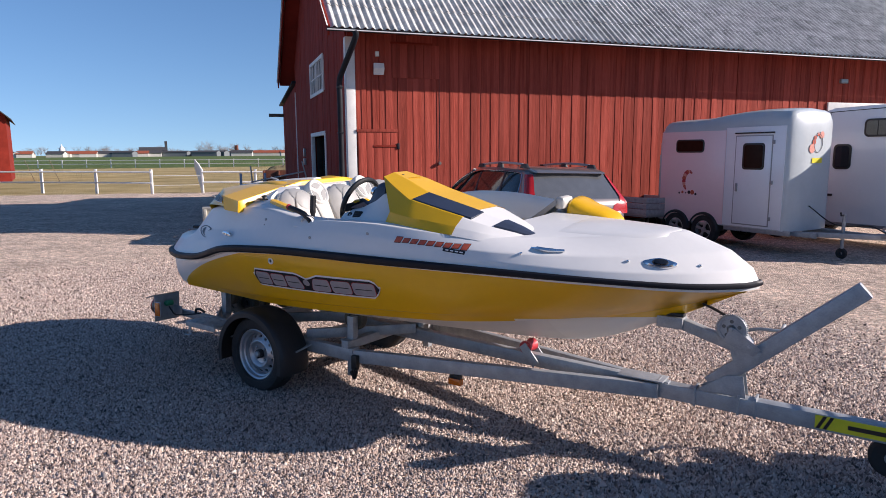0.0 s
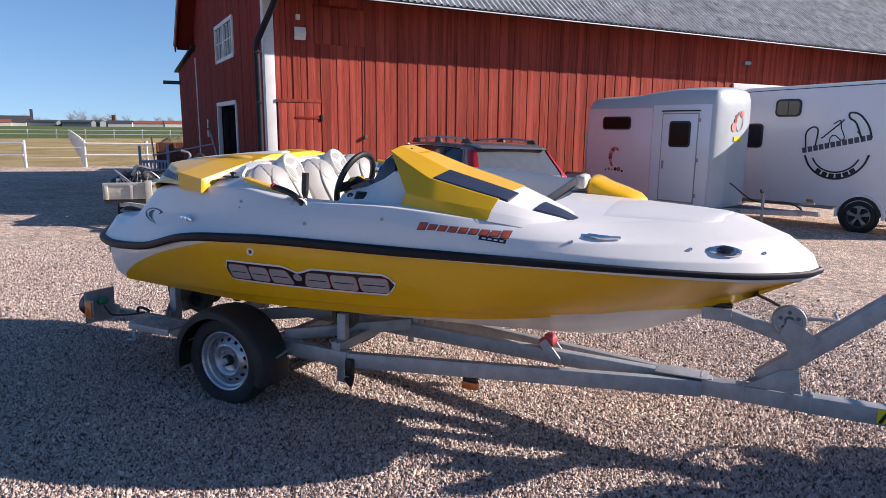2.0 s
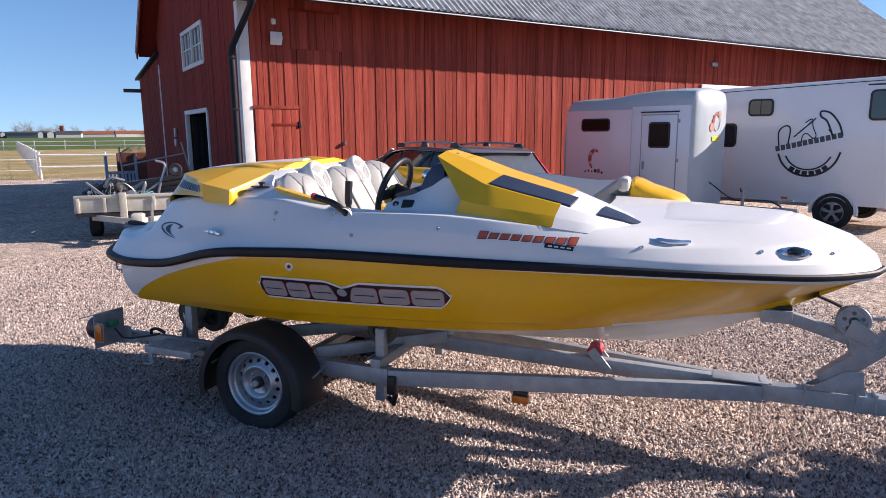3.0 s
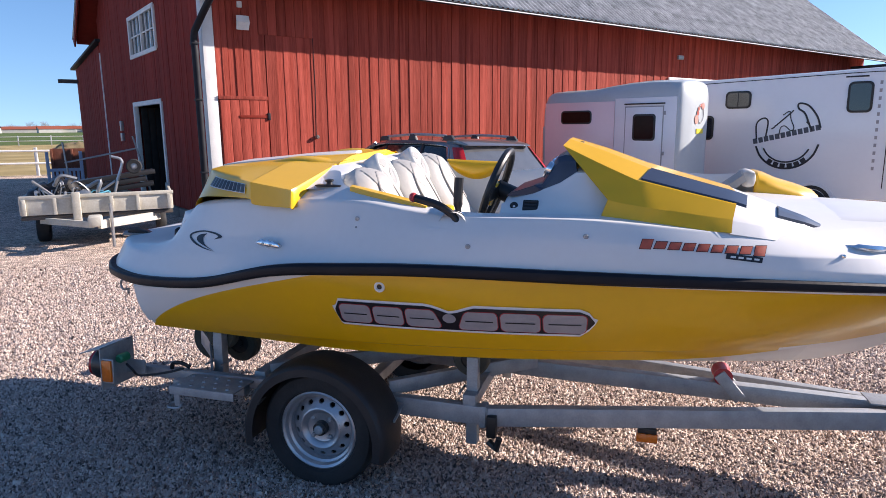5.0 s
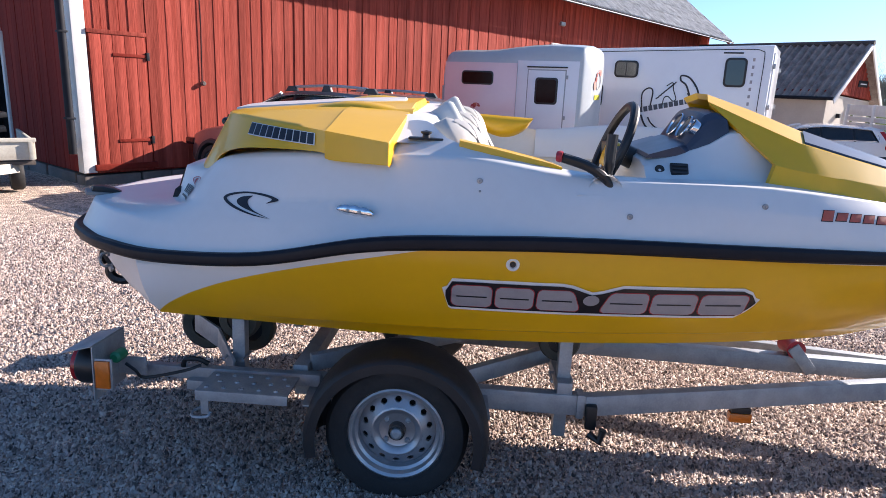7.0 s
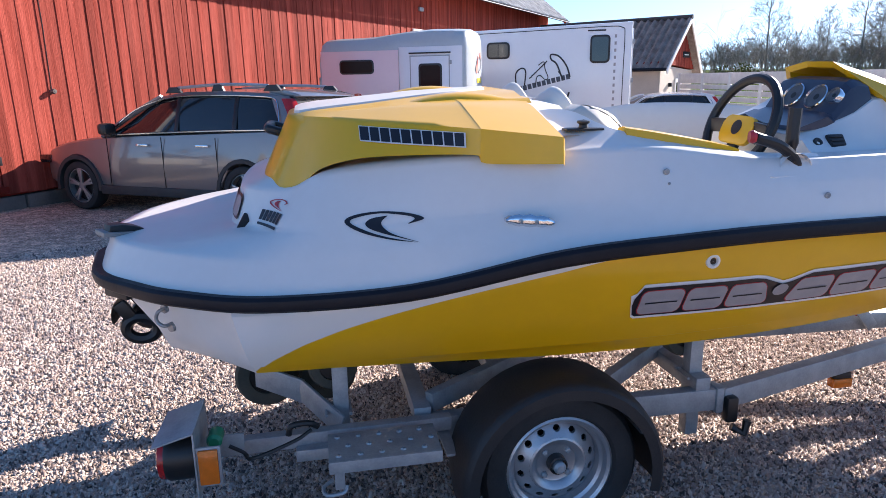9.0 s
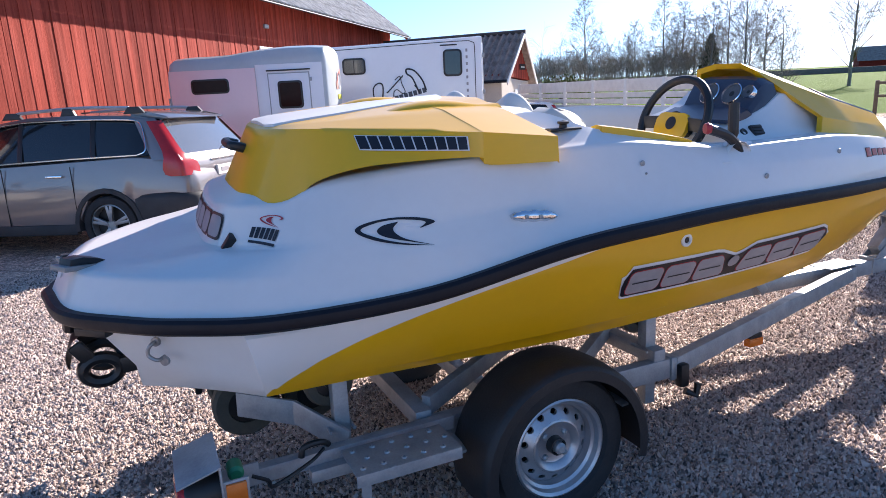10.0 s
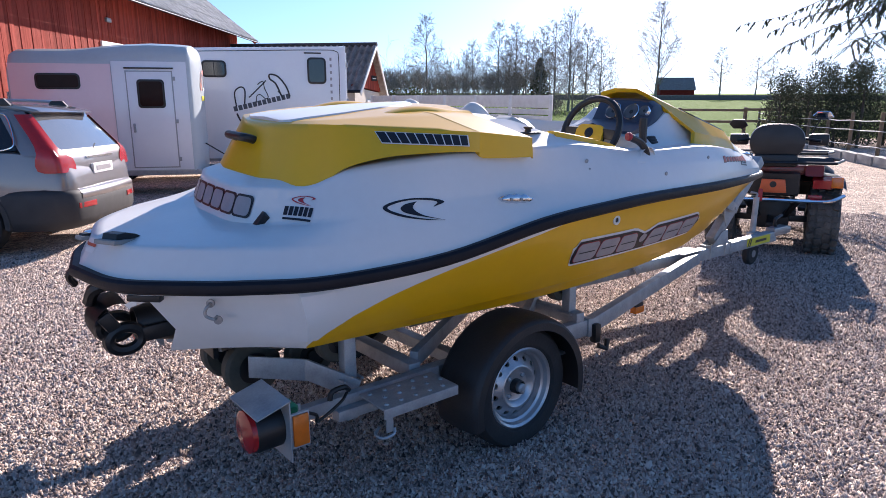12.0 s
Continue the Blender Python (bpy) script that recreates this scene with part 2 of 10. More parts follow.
def ground_z(x, y):
    """The height of the ground: the sloping yard, then level fields with a low rise to the east."""
    n = YARD.to_3x3() @ Vector((0, 0, 1))
    p = YARD @ Vector((0, 0, 0))
    plane = p.z - (n.x * (x - p.x) + n.y * (y - p.y)) / n.z
    r = math.hypot(x, y)
    s = min(1.0, max(0.0, (r - 20.0) / 25.0))
    s = s * s * (3 - 2 * s)
    far = -0.25 + 3.0 * min(1.0, max(0.0, (x - 45.0) / 150.0)) ** 2 * (1 if x > 0 else 0)
    return plane * (1 - s) + far * s


def on_yard(x, y, z=0.0, turn=0.0):
    """A pose on the sloping gravel."""
    return YARD @ pose(x, y, z, 0, 0, turn)


def upright(x, y, turn=0.0, z=None):
    """A pose that stands plumb on the ground."""
    return pose(x, y, ground_z(x, y) if z is None else z, 0, 0, turn)


# ---- ground ----
def ground_material():
    """Pinkish crushed gravel in the yard, dry grass in the paddocks, green crops farther off."""
    m = bpy.data.materials.new("gravel_and_grass")
    m.use_nodes = True
    t = m.node_tree
    n, k = t.nodes, t.links.new
    b = n["Principled BSDF"]
    co = n.new("ShaderNodeTexCoord")
    vor = n.new("ShaderNodeTexVoronoi")
    vor.inputs["Scale"].default_value = 75.0
    k(co.outputs["Object"], vor.inputs[0])
    ramp = n.new("ShaderNodeValToRGB")
    e = ramp.color_ramp.elements
    e[0].position, e[0].color = 0.0, (0.08, 0.06, 0.052, 1)
    e[1].position, e[1].color = 1.0, (0.97, 0.84, 0.72, 1)
    for pos, c in ((0.25, (0.40, 0.295, 0.235, 1)), (0.5, (0.72, 0.545, 0.435, 1)), (0.75, (0.68, 0.575, 0.475, 1))):
        el = ramp.color_ramp.elements.new(pos)
        el.color = c
    k(vor.outputs["Color"], ramp.inputs[0])
    big = n.new("ShaderNodeTexNoise")
    big.inputs["Scale"].default_value, big.inputs["Detail"].default_value = 0.9, 6
    k(co.outputs["Object"], big.inputs[0])
    bigr = n.new("ShaderNodeMapRange")
    bigr.inputs[1].default_value, bigr.inputs[2].default_value, bigr.inputs[3].default_value, bigr.inputs[4].default_value = 0.3, 0.7, 0.82, 1.12
    k(big.outputs[0], bigr.inputs[0])
    grav = n.new("ShaderNodeHueSaturation")
    k(ramp.outputs[0], grav.inputs["Color"])
    # handfuls of lighter and darker stones, at two sizes
    val = bigr.outputs[0]
    for sc, lo, hi in ((30.0, 0.66, 1.36), (11.0, 0.80, 1.22)):
        vc, sp, mr, mu = n.new("ShaderNodeTexVoronoi"), n.new("ShaderNodeSeparateColor"), n.new("ShaderNodeMapRange"), n.new("ShaderNodeMath")
        vc.inputs["Scale"].default_value = sc
        k(co.outputs["Object"], vc.inputs[0])
        k(vc.outputs["Color"], sp.inputs[0])
        mr.inputs[3].default_value, mr.inputs[4].default_value = lo, hi
        k(sp.outputs[0], mr.inputs[0])
        mu.operation = "MULTIPLY"
        k(val, mu.inputs[0])
        k(mr.outputs[0], mu.inputs[1])
        val = mu.outputs[0]
    k(val, grav.inputs["Value"])
    # grass colours
    gn = n.new("ShaderNodeTexNoise")
    gn.inputs["Scale"].default_value, gn.inputs["Detail"].default_value = 0.35, 9
    k(co.outputs["Object"], gn.inputs[0])
    gr = n.new("ShaderNodeValToRGB")
    gr.color_ramp.elements[0].position, gr.color_ramp.elements[0].color = 0.3, (0.30, 0.235, 0.105, 1)
    gr.color_ramp.elements[1].position, gr.color_ramp.elements[1].color = 0.7, (0.50, 0.385, 0.20, 1)
    k(gn.outputs[0], gr.inputs[0])
    gc = n.new("ShaderNodeValToRGB")
    gc.color_ramp.elements[0].position, gc.color_ramp.elements[0].color = 0.35, (0.085, 0.125, 0.048, 1)
    gc.color_ramp.elements[1].position, gc.color_ramp.elements[1].color = 0.7, (0.125, 0.165, 0.062, 1)
    k(gn.outputs[0], gc.inputs[0])
    sep = n.new("ShaderNodeSeparateXYZ")
    k(co.outputs["Object"], sep.inputs[0])

    def mathn(op, a, bb):
        q = n.new("ShaderNodeMath")
        q.operation = op
        for i, v in enumerate((a, bb)):
            if isinstance(v, (int, float)):
                q.inputs[i].default_value = v
            else:
                k(v, q.inputs[i])
        return q.outputs[0]

    def step(v, lo, hi):
        q = n.new("ShaderNodeMapRange")
        q.inputs[1].default_value, q.inputs[2].default_value = lo, hi
        k(v, q.inputs[0])
        return q.outputs[0]
    edge = n.new("ShaderNodeTexNoise")
    edge.inputs["Scale"].default_value, edge.inputs["Detail"].default_value = 1.1, 6
    k(co.outputs["Object"], edge.inputs[0])
    rag = mathn("MULTIPLY", mathn("SUBTRACT", edge.outputs[0], 0.5), 2.4)
    # north paddock: behind the line of the near fence; crops behind the second fence
    north = mathn("ADD", mathn("SUBTRACT", sep.outputs[1], mathn("MULTIPLY", sep.outputs[0], 0.33)), rag)
    pad_n = step(north, 35.0, 36.0)
    crop_n = step(north, 100.0, 103.0)
    # east: behind the kerb
    east = mathn("ADD", mathn("ADD", sep.outputs[0], mathn("MULTIPLY", sep.outputs[1], -0.05)), rag)
    crop_e = step(east, 30.0, 32.0)
    grass = n.new("ShaderNodeMix")
    grass.data_type = "RGBA"
    k(crop_n, grass.inputs[0])
    k(gr.outputs[0], grass.inputs[6])
    k(gc.outputs[0], grass.inputs[7])
    lush = n.new("ShaderNodeMix")
    lush.data_type = "RGBA"
    k(crop_e, lush.inputs[0])
    k(grass.outputs[2], lush.inputs[6])
    lush.inputs[7].default_value = (0.088, 0.165, 0.012, 1)
    grass = lush
    mask = mathn("MAXIMUM", pad_n, crop_e)
    mx = n.new("ShaderNodeMix")
    mx.data_type = "RGBA"
    k(mask, mx.inputs[0])
    k(grav.outputs[0], mx.inputs[6])
    k(grass.outputs[2], mx.inputs[7])
    k(mx.outputs[2], b.inputs["Base Color"])
    b.inputs["Roughness"].default_value = 0.9
    b.inputs["Specular IOR Level"].default_value = 0.04
    v2 = n.new("ShaderNodeTexVoronoi")
    v2.inputs["Scale"].default_value = 62.0
    k(co.outputs["Object"], v2.inputs[0])
    nz = n.new("ShaderNodeTexNoise")
    nz.inputs["Scale"].default_value, nz.inputs["Detail"].default_value = 14.0, 8
    k(co.outputs["Object"], nz.inputs[0])
    h = mathn("ADD", mathn("MULTIPLY", v2.outputs["Distance"], -1.0), mathn("MULTIPLY", nz.outputs[0], 0.5))
    bp = n.new("ShaderNodeBump")
    bp.inputs["Strength"].default_value, bp.inputs["Distance"].default_value = 1.0, 0.024
    k(h, bp.inputs["Height"])
    k(bp.outputs[0], b.inputs["Normal"])
    return m


GROUND = ground_material()


def make_ground():
    bm = bmesh.new()
    radii = [0.0, 3, 6, 9, 12, 16, 20, 23, 26, 30, 35, 40, 45, 55, 70, 90, 120, 160, 220, 320, 500, 900, 2000]
    rings = []
    for r in radii:
        if r == 0:
            rings.append([bm.verts.new((0, 0, ground_z(0, 0)))])
        else:
            rings.append([bm.verts.new((r * math.cos(2 * math.pi * i / 96), r * math.sin(2 * math.pi * i / 96), ground_z(r * math.cos(2 * math.pi * i / 96), r * math.sin(2 * math.pi * i / 96)))) for i in range(96)])
    for i in range(96):
        bm.faces.new((rings[0][0], rings[1][i], rings[1][(i + 1) % 96]))
    for a, b in zip(rings[1:], rings[2:]):
        for i in range(96):
            bm.faces.new((a[i], b[i], b[(i + 1) % 96], a[(i + 1) % 96]))
    return tagged(finish("ground", bm, GROUND), "yard of pinkish crushed gravel with dry grass paddocks and green fields beyond", "ground", kind="structure")


make_ground()

# ---- barn: x along its long front, y into it, from the corner post ----
BARN = pose(-1.94, 13.48, -0.03, 0, 0, 19.27)
B_LEN, B_DEEP, B_EAVE, B_OVER = 26.0, 9.0, 3.97, 0.77
B_SLOPE = math.tan(radians(38.85))


def roof_z(y):
    """The height of the barn's roof over a line y behind its front."""
    return B_EAVE + (min(y, B_DEEP - y) + B_OVER) * B_SLOPE


def plank_mesh(w, h, cut=0.0, t=0.026, paint=None):
    """A sawn board, its top cut on a slope."""
    bm = bmesh.new()
    c = 0.004
    pts = [(-w / 2, -t + c), (-w / 2 + c, -t), (w / 2 - c, -t), (w / 2, -t + c), (w / 2, 0), (-w / 2, 0)]
    lo = [bm.verts.new((x, y, 0)) for x, y in pts]
    hi = [bm.verts.new((x, y, h + cut * x / w)) for x, y in pts]
    bm.faces.new(lo)
    bm.faces.new(hi[::-1])
    for i in range(6):
        bm.faces.new((lo[i], hi[i], hi[(i + 1) % 6], lo[(i + 1) % 6]))
    bmesh.ops.recalc_face_normals(bm, faces=bm.faces[:])
    me = bpy.data.meshes.new("plank")
    bm.to_mesh(me)
    bm.free()
    me.materials.append(paint or FALU)
    return me


def barn_wall(name, m, label):
    ob = thing(name, m, label, "wall", kind="structure")
    return ob


WALL_FRONT = barn_wall("wall_front", BARN, "long barn wall of weathered falu-red vertical boards")
WALL_GABLE = barn_wall("wall_gable", BARN, "barn gable end of dark red vertical boards with window and doorway")


def barn_core():
    t = 0.12
    # front wall behind the boards
    bm = bmesh.new()
    box(bm, 0.0, 13.0, 0.004, t, -0.02, 4.3)
    box(bm, 13.0, 16.2, 0.004, t, 2.62, 4.3)
    box(bm, 16.2, B_LEN, 0.004, t, -0.02, 4.3)
    part("sheathing", bm, FALUFLAT, WALL_FRONT)
    # gable, with holes for the door and the window
    bm = bmesh.new()
    D = B_DEEP
    box(bm, 0.004, t, t, 3.0, -0.02, 4.0)
    box(bm, 0.004, t, 5.55, D, -0.02, 4.0)
    box(bm, 0.004, t, 3.0, 5.55, 2.1, 3.15)
    box(bm, 0.004, t, 5.35, 5.55, 3.15, 4.0)
    prism(bm, [(0.1, 4.0), (D, 4.0), (D - 0.1, roof_z(D) - 0.1), (D / 2, roof_z(D / 2) - 0.12), (0.1, roof_z(0) - 0.1)], 0.004, t, "x")
    part("sheathing", bm, FALUFLAT, WALL_GABLE)
    # far walls that close the barn
    bm = bmesh.new()
    box(bm, 0.0, B_LEN, D - t, D, -0.02, 4.0)
    tagged(finish("wall_back", bm, FALUFLAT), "back wall of the red barn", "wall", kind="structure").matrix_world = BARN
    bm = bmesh.new()
    prism(bm, [(0.0, -0.02), (D, -0.02), (D, roof_z(D) - 0.1), (D / 2, roof_z(D / 2) - 0.12), (0, roof_z(0) - 0.1)], B_LEN - t, B_LEN, "x")
    tagged(finish("wall_far_gable", bm, FALUFLAT), "far red gable of the barn", "wall", kind="structure").matrix_world = BARN
    bm = boxm(0.2, B_LEN - 0.2, 0.2, D - 0.2, -0.06, 0.0)
    tagged(finish("floor", bm, DARKIN), "shade-dark floor inside the barn", "floor", kind="structure").matrix_world = BARN
    # footing of field stones
    foot = thing("stone_footing", BARN, "grey granite footing stones under the red boards", "footing", kind="structure")
    rng = random.Random(2)
    x = -0.05
    while x < B_LEN:
        w = rng.uniform(0.45, 0.9)
        part("stone", boxm(x, x + w - 0.02, -0.03 + rng.uniform(-0.02, 0.02), 0.3, -0.75, -0.03 + rng.uniform(-0.015, 0.0), 0.03), STONE, foot)
        x += w
    y = 0.35
    while y < D + 4.5:
        w = rng.uniform(0.5, 0.9)
        part("stone", boxm(-0.03 + rng.uniform(-0.02, 0.02), 0.3, y, y + w - 0.02, -0.5, -0.03, 0.03), STONE, foot)
        y += w


barn_core()


def corrugated(x0, x1, y0, z0, y1, z1, period=0.146, amp=0.023, rows=7, thick=0.012):
    """A sheet of waves that run from (y0, z0) up to (y1, z1), laid in overlapping courses."""
    bm = bmesh.new()
    n = int((x1 - x0) / period * 10)
    d = math.hypot(y1 - y0, z1 - z0)
    ny, nz = -(z1 - z0) / d, (y1 - y0) / d
    if nz < 0:
        ny, nz = -ny, -nz
    for r in range(rows):
        a, b = r / rows, min(1.0, (r + 1) / rows + 0.02)
        line = []
        for s, lift in ((a, 0.014), (b, 0.0)):
            row = []
            for i in range(n + 1):
                x = x0 + (x1 - x0) * i / n
                h = amp * math.sin(2 * math.pi * x / period) + lift
                row.append((x, y0 + (y1 - y0) * s + ny * h, z0 + (z1 - z0) * s + nz * h))
            line.append(row)
        skin(bm, line)
        low = [(x, y - ny * thick, z - nz * thick) for x, y, z in line[0]]
        skin(bm, [line[0], low])
    return bm


def barn_roof():
    roof = thing("roof", BARN, "grey weathered corrugated fibre-cement barn roof", "roof", kind="structure")
    D, o = B_DEEP, B_OVER
    zr = B_EAVE + (D / 2 + o) * B_SLOPE
    part("roof_sheet", corrugated(-0.55, B_LEN + 0.5, -o - 0.06, B_EAVE - 0.03, D / 2, zr, rows=8), ETERNIT, roof)
    part("roof_sheet", corrugated(-0.55, B_LEN + 0.5, D + o, B_EAVE, D / 2, zr, rows=8), ETERNIT, roof)
    # boarded underside of the overhang and the verge boards
    bm = bmesh.new()
    beam(bm, (B_LEN / 2, -o, B_EAVE - 0.07), (B_LEN / 2, D / 2, zr - 0.07), B_LEN + 0.9, 0.04, 0.0)
    beam(bm, (B_LEN / 2, D + o, B_EAVE - 0.07), (B_LEN / 2, D / 2, zr - 0.07), B_LEN + 0.9, 0.04, 0.0)
    part("soffit", bm, FALUFLAT, roof)
    bm = bmesh.new()
    for x in (-0.5, B_LEN + 0.46):
        beam(bm, (x, -o - 0.02, B_EAVE - 0.09), (x, D / 2, zr - 0.1), 0.04, 0.2)
        beam(bm, (x, D + o + 0.02, B_EAVE - 0.09), (x, D / 2, zr - 0.1), 0.04, 0.2)
    part("verge_board", bm, FALUFLAT, roof, "dark red verge boards")
    # gutter and downpipe
    gut = thing("gutter", BARN, "black half-round metal gutter along the eaves", "gutter", kind="structure")
    bm = bmesh.new()
    prof = [(-0.06 * math.cos(radians(a)), -0.06 * math.sin(radians(a))) for a in range(0, 181, 20)]
    rows = [[(x, -o - 0.10 + p, B_EAVE - 0.05 + q - 0.0006 * x) for p, q in prof] for x in (-0.55, B_LEN / 2, B_LEN + 0.5)]
    skin(bm, rows)
    rows2 = [[(x, -o - 0.10 + p * 0.93, B_EAVE - 0.05 + q * 0.93 - 0.0006 * x) for p, q in prof] for x in (-0.55, B_LEN / 2, B_LEN + 0.5)]
    skin(bm, rows2)
    part("trough", bm, BLACKMETAL, gut)
    # rolled front lip of bare zinc
    part("gutter_lip", tube(bmesh.new(), [(x, -o - 0.152, B_EAVE - 0.088 - 0.0006 * x) for x in (-0.55, B_LEN / 2, B_LEN + 0.5)], 0.013, 6), ZINC, gut, "pale bare zinc lip")
    part("downpipe", tube(bmesh.new(), smooth_line([(-0.02, -o - 0.1, B_EAVE - 0.1), (-0.02, -o - 0.1, B_EAVE - 0.22), (-0.16, -0.22, B_EAVE - 0.75), (-0.2, -0.07, B_EAVE - 0.95), (-0.2, -0.07, B_EAVE - 1.4), (-0.2, -0.07, 0.3)], 5), 0.056, 12), BLACKMETAL, gut)
    for z in (0.8, 2.0, 2.9):
        part("pipe_clip", boxm(-0.26, -0.14, -0.13, 0.0, z, z + 0.03, 0.004), BLACKMETAL, gut)


barn_roof()


def trim_box(name, x0, x1, y0, y1, z0, z1, material, label, category="trim"):
    ob = finish(name, boxm(x0, x1, y0, y1, z0, z1, 0.006), material)
    ob.matrix_world = BARN
    return tagged(ob, label, category, kind="structure")


trim_box("corner_board", -0.06, 0.13, -0.045, -0.012, 0.0, B_EAVE - 0.05, WHITEPAINT, "white painted corner board, scuffed near the ground")
trim_box("corner_board", -0.06, -0.03, -0.012, 0.15, 0.0, B_EAVE - 0.05, WHITEPAINT, "white painted return of the corner board")


def barn_door():
    d = thing("door_1", BARN, "small red plank door with iron strap hinge, shut", "door", kind="structure")
    x = 0.16
    for w in (0.17, 0.16, 0.18, 0.17, 0.14):
        part("board", boxm(x, x + w - 0.006, -0.062, -0.036, 0.12, 2.03, 0.004), FALU, d)
        x += w
    part("ledge", boxm(0.13, 1.0, -0.075, -0.03, 2.03, 2.09, 0.005), FALU, d)
    for z in (0.45, 1.72):
        part("strap_hinge", boxm(0.48, 1.0, -0.076, -0.062, z, z + 0.045, 0.004), FALUFLAT, d, "red-painted iron strap hinge")
        part("pintle", boxm(0.98, 1.03, -0.09, -0.036, z - 0.04, z + 0.08, 0.008), BLACKMETAL, d)
    part("sill", boxm(0.1, 1.06, -0.09, 0.0, 0.03, 0.12, 0.01), FALUFLAT, d)


barn_door()


def barn_hatch():
    h = thing("hatch", BARN, "flush red loft hatch in the barn wall", "hatch", kind="structure")
    x = 0.9
    while x < 1.76:
        part("board", boxm(x, x + 0.165, -0.056, -0.034, 3.14, 3.82, 0.004), FALU, h)
        x += 0.172
    part("batten", boxm(0.88, 1.78, -0.064, -0.034, 3.82, 3.86, 0.004), FALUFLAT, h)


barn_hatch()


def gable_window():
    w = thing("window_1", BARN, "white-framed six-pane barn window", "window", kind="structure")
    y0, y1, z0, z1 = 3.05, 5.3, 3.17, 3.97
    for a, b, c, d in ((y0 - 0.05, y1 + 0.05, z0 - 0.06, z0 + 0.03), (y0 - 0.05, y1 + 0.05, z1 - 0.03, z1 + 0.06), (y0 - 0.05, y0 + 0.05, z0, z1), (y1 - 0.05, y1 + 0.05, z0, z1), ((y0 + y1) / 2 - 0.04, (y0 + y1) / 2 + 0.04, z0, z1)):
        part("frame", boxm(-0.05, 0.05, a, b, c, d, 0.005), WHITEPAINT, w)
    for i in range(1, 6):
        if i != 3:
            y = y0 + (y1 - y0) * i / 6
            part("glazing_bar", boxm(-0.03, 0.0, y - 0.015, y + 0.015, z0, z1, 0.003), WHITEPAINT, w)
    part("glazing_bar", boxm(-0.029, 0.001, y0, y1, (z0 + z1) / 2 - 0.015, (z0 + z1) / 2 + 0.015, 0.003), WHITEPAINT, w)
    part("pane", boxm(0.005, 0.011, y0, (y0 + y1) / 2, z0, z1), GLASSDARK, w)
    part("pane", boxm(0.005, 0.011, (y0 + y1) / 2, y1, z0, z1), GLASSDARK, w)


gable_window()


def gable_doorway():
    d = thing("door_2", BARN, "open barn doorway with narrow white frame and dark inside", "door", kind="structure")
    y0, y1, z1 = 3.05, 5.5, 2.08
    for a, b, c, e in ((y0 - 0.05, y0 + 0.05, 0.0, z1), (y1 - 0.05, y1 + 0.05, 0.0, z1), (y0 - 0.05, y1 + 0.05, z1 - 0.02, z1 + 0.08)):
        part("frame", boxm(-0.045, 0.06, a, b, c, e, 0.005), WHITEPAINT, d)
    for i in range(7):
        part("board", boxm(0.10 + 0.15 * i, 0.24 + 0.15 * i, y1 - 0.10, y1 - 0.06, 0.02, z1 - 0.04, 0.004), DARKIN, d, "door leaf swung inward")
    part("inner_wall", boxm(2.5, 2.55, 1.5, 7.5, 0.0, 3.0), DARKIN, d)


gable_doorway()


def lean_to():
    D = B_DEEP
    w = thing("lean_to", BARN, "low red lean-to behind the barn with flat dark roof", "outbuilding", kind="structure")
    part("wall", boxm(0.0, 12.0, D + 0.01, D + 4.4, -0.4, 3.42), FALUFLAT, w)
    rng = random.Random(9)
    y = D + 0.1
    while y < D + 4.3:
        part("plank", boxm(-0.03 - rng.uniform(0, 0.01), -0.002, y, y + 0.175, -0.1, 3.84 - 0.0875 * (y + 0.175 - D), 0.004), FALUSHADE, w)
        y += 0.184
    bm = bmesh.new()
    beam(bm, (6.0, D - 0.2, 3.92), (6.0, D + 4.6, 3.50), 12.3, 0.07)
    part("roof", bm, BLACKMETAL, w)
    part("beam", boxm(-0.6, 0.3, D + 4.0, D + 4.15, 3.02, 3.14, 0.01), DARKWOOD, w, "weathered beam end")
    part("corner_strip", boxm(-0.05, -0.02, D - 0.06, D + 0.02, 0.0, 3.6), WHITEPAINT, w, "narrow pale corner strip")


lean_to()


def white_gate():
    d = thing("door_3", BARN, "wide white sliding barn door", "door", kind="structure")
    part("top_rail", boxm(12.9, 16.3, -0.09, -0.036, 2.62, 2.86, 0.01), WHITEPAINT, d)
    x = 13.0
    while x < 16.1:
        part("board", boxm(x, x + 0.19, -0.02, 0.03, 0.0, 2.62, 0.004), WHITEPAINT, d)
        x += 0.2
    return d


white_gate()


def flood_lamp(x, z, label):
    l = thing("flood_lamp", BARN @ pose(x, -0.035, z), label, "lamp")
    part("housing", prism(bmesh.new(), [(-0.16, 0.02), (-0.09, -0.1), (-0.12, 0.13)], -0.11, 0.11, "x", 0.008), WHITEPAINT, l)
    part("bracket", boxm(-0.03, 0.03, -0.09, 0.0, -0.02, 0.03, 0.004), GREYMETAL, l)
    return l


flood_lamp(0.6, 3.28, "white floodlight on the red barn wall")
l2 = thing("bulkhead_lamp", BARN @ pose(13.4, -0.035, 3.42), "small grey oval lamp under the eaves", "lamp")
part("body", boxm(-0.13, 0.13, -0.08, 0.0, -0.06, 0.06, 0.03), GREYMETAL, l2)
jb = thing("junction_box", BARN @ pose(0.59, -0.035, 3.6), "small white box above the floodlight", "box")
part("body", boxm(-0.04, 0.04, -0.05, 0.0, -0.05, 0.05, 0.008), WHITEPAINT, jb)
hk = thing("hose_hook", BARN @ pose(1.92, -0.03, 1.37), "rusty iron hook hanging on a cord", "hook")
part("knob", lathe(bmesh.new(), [(0.0, -0.09), (0.03, -0.085), (0.04, -0.05), (0.03, 0.0)], 12), STONE, hk)
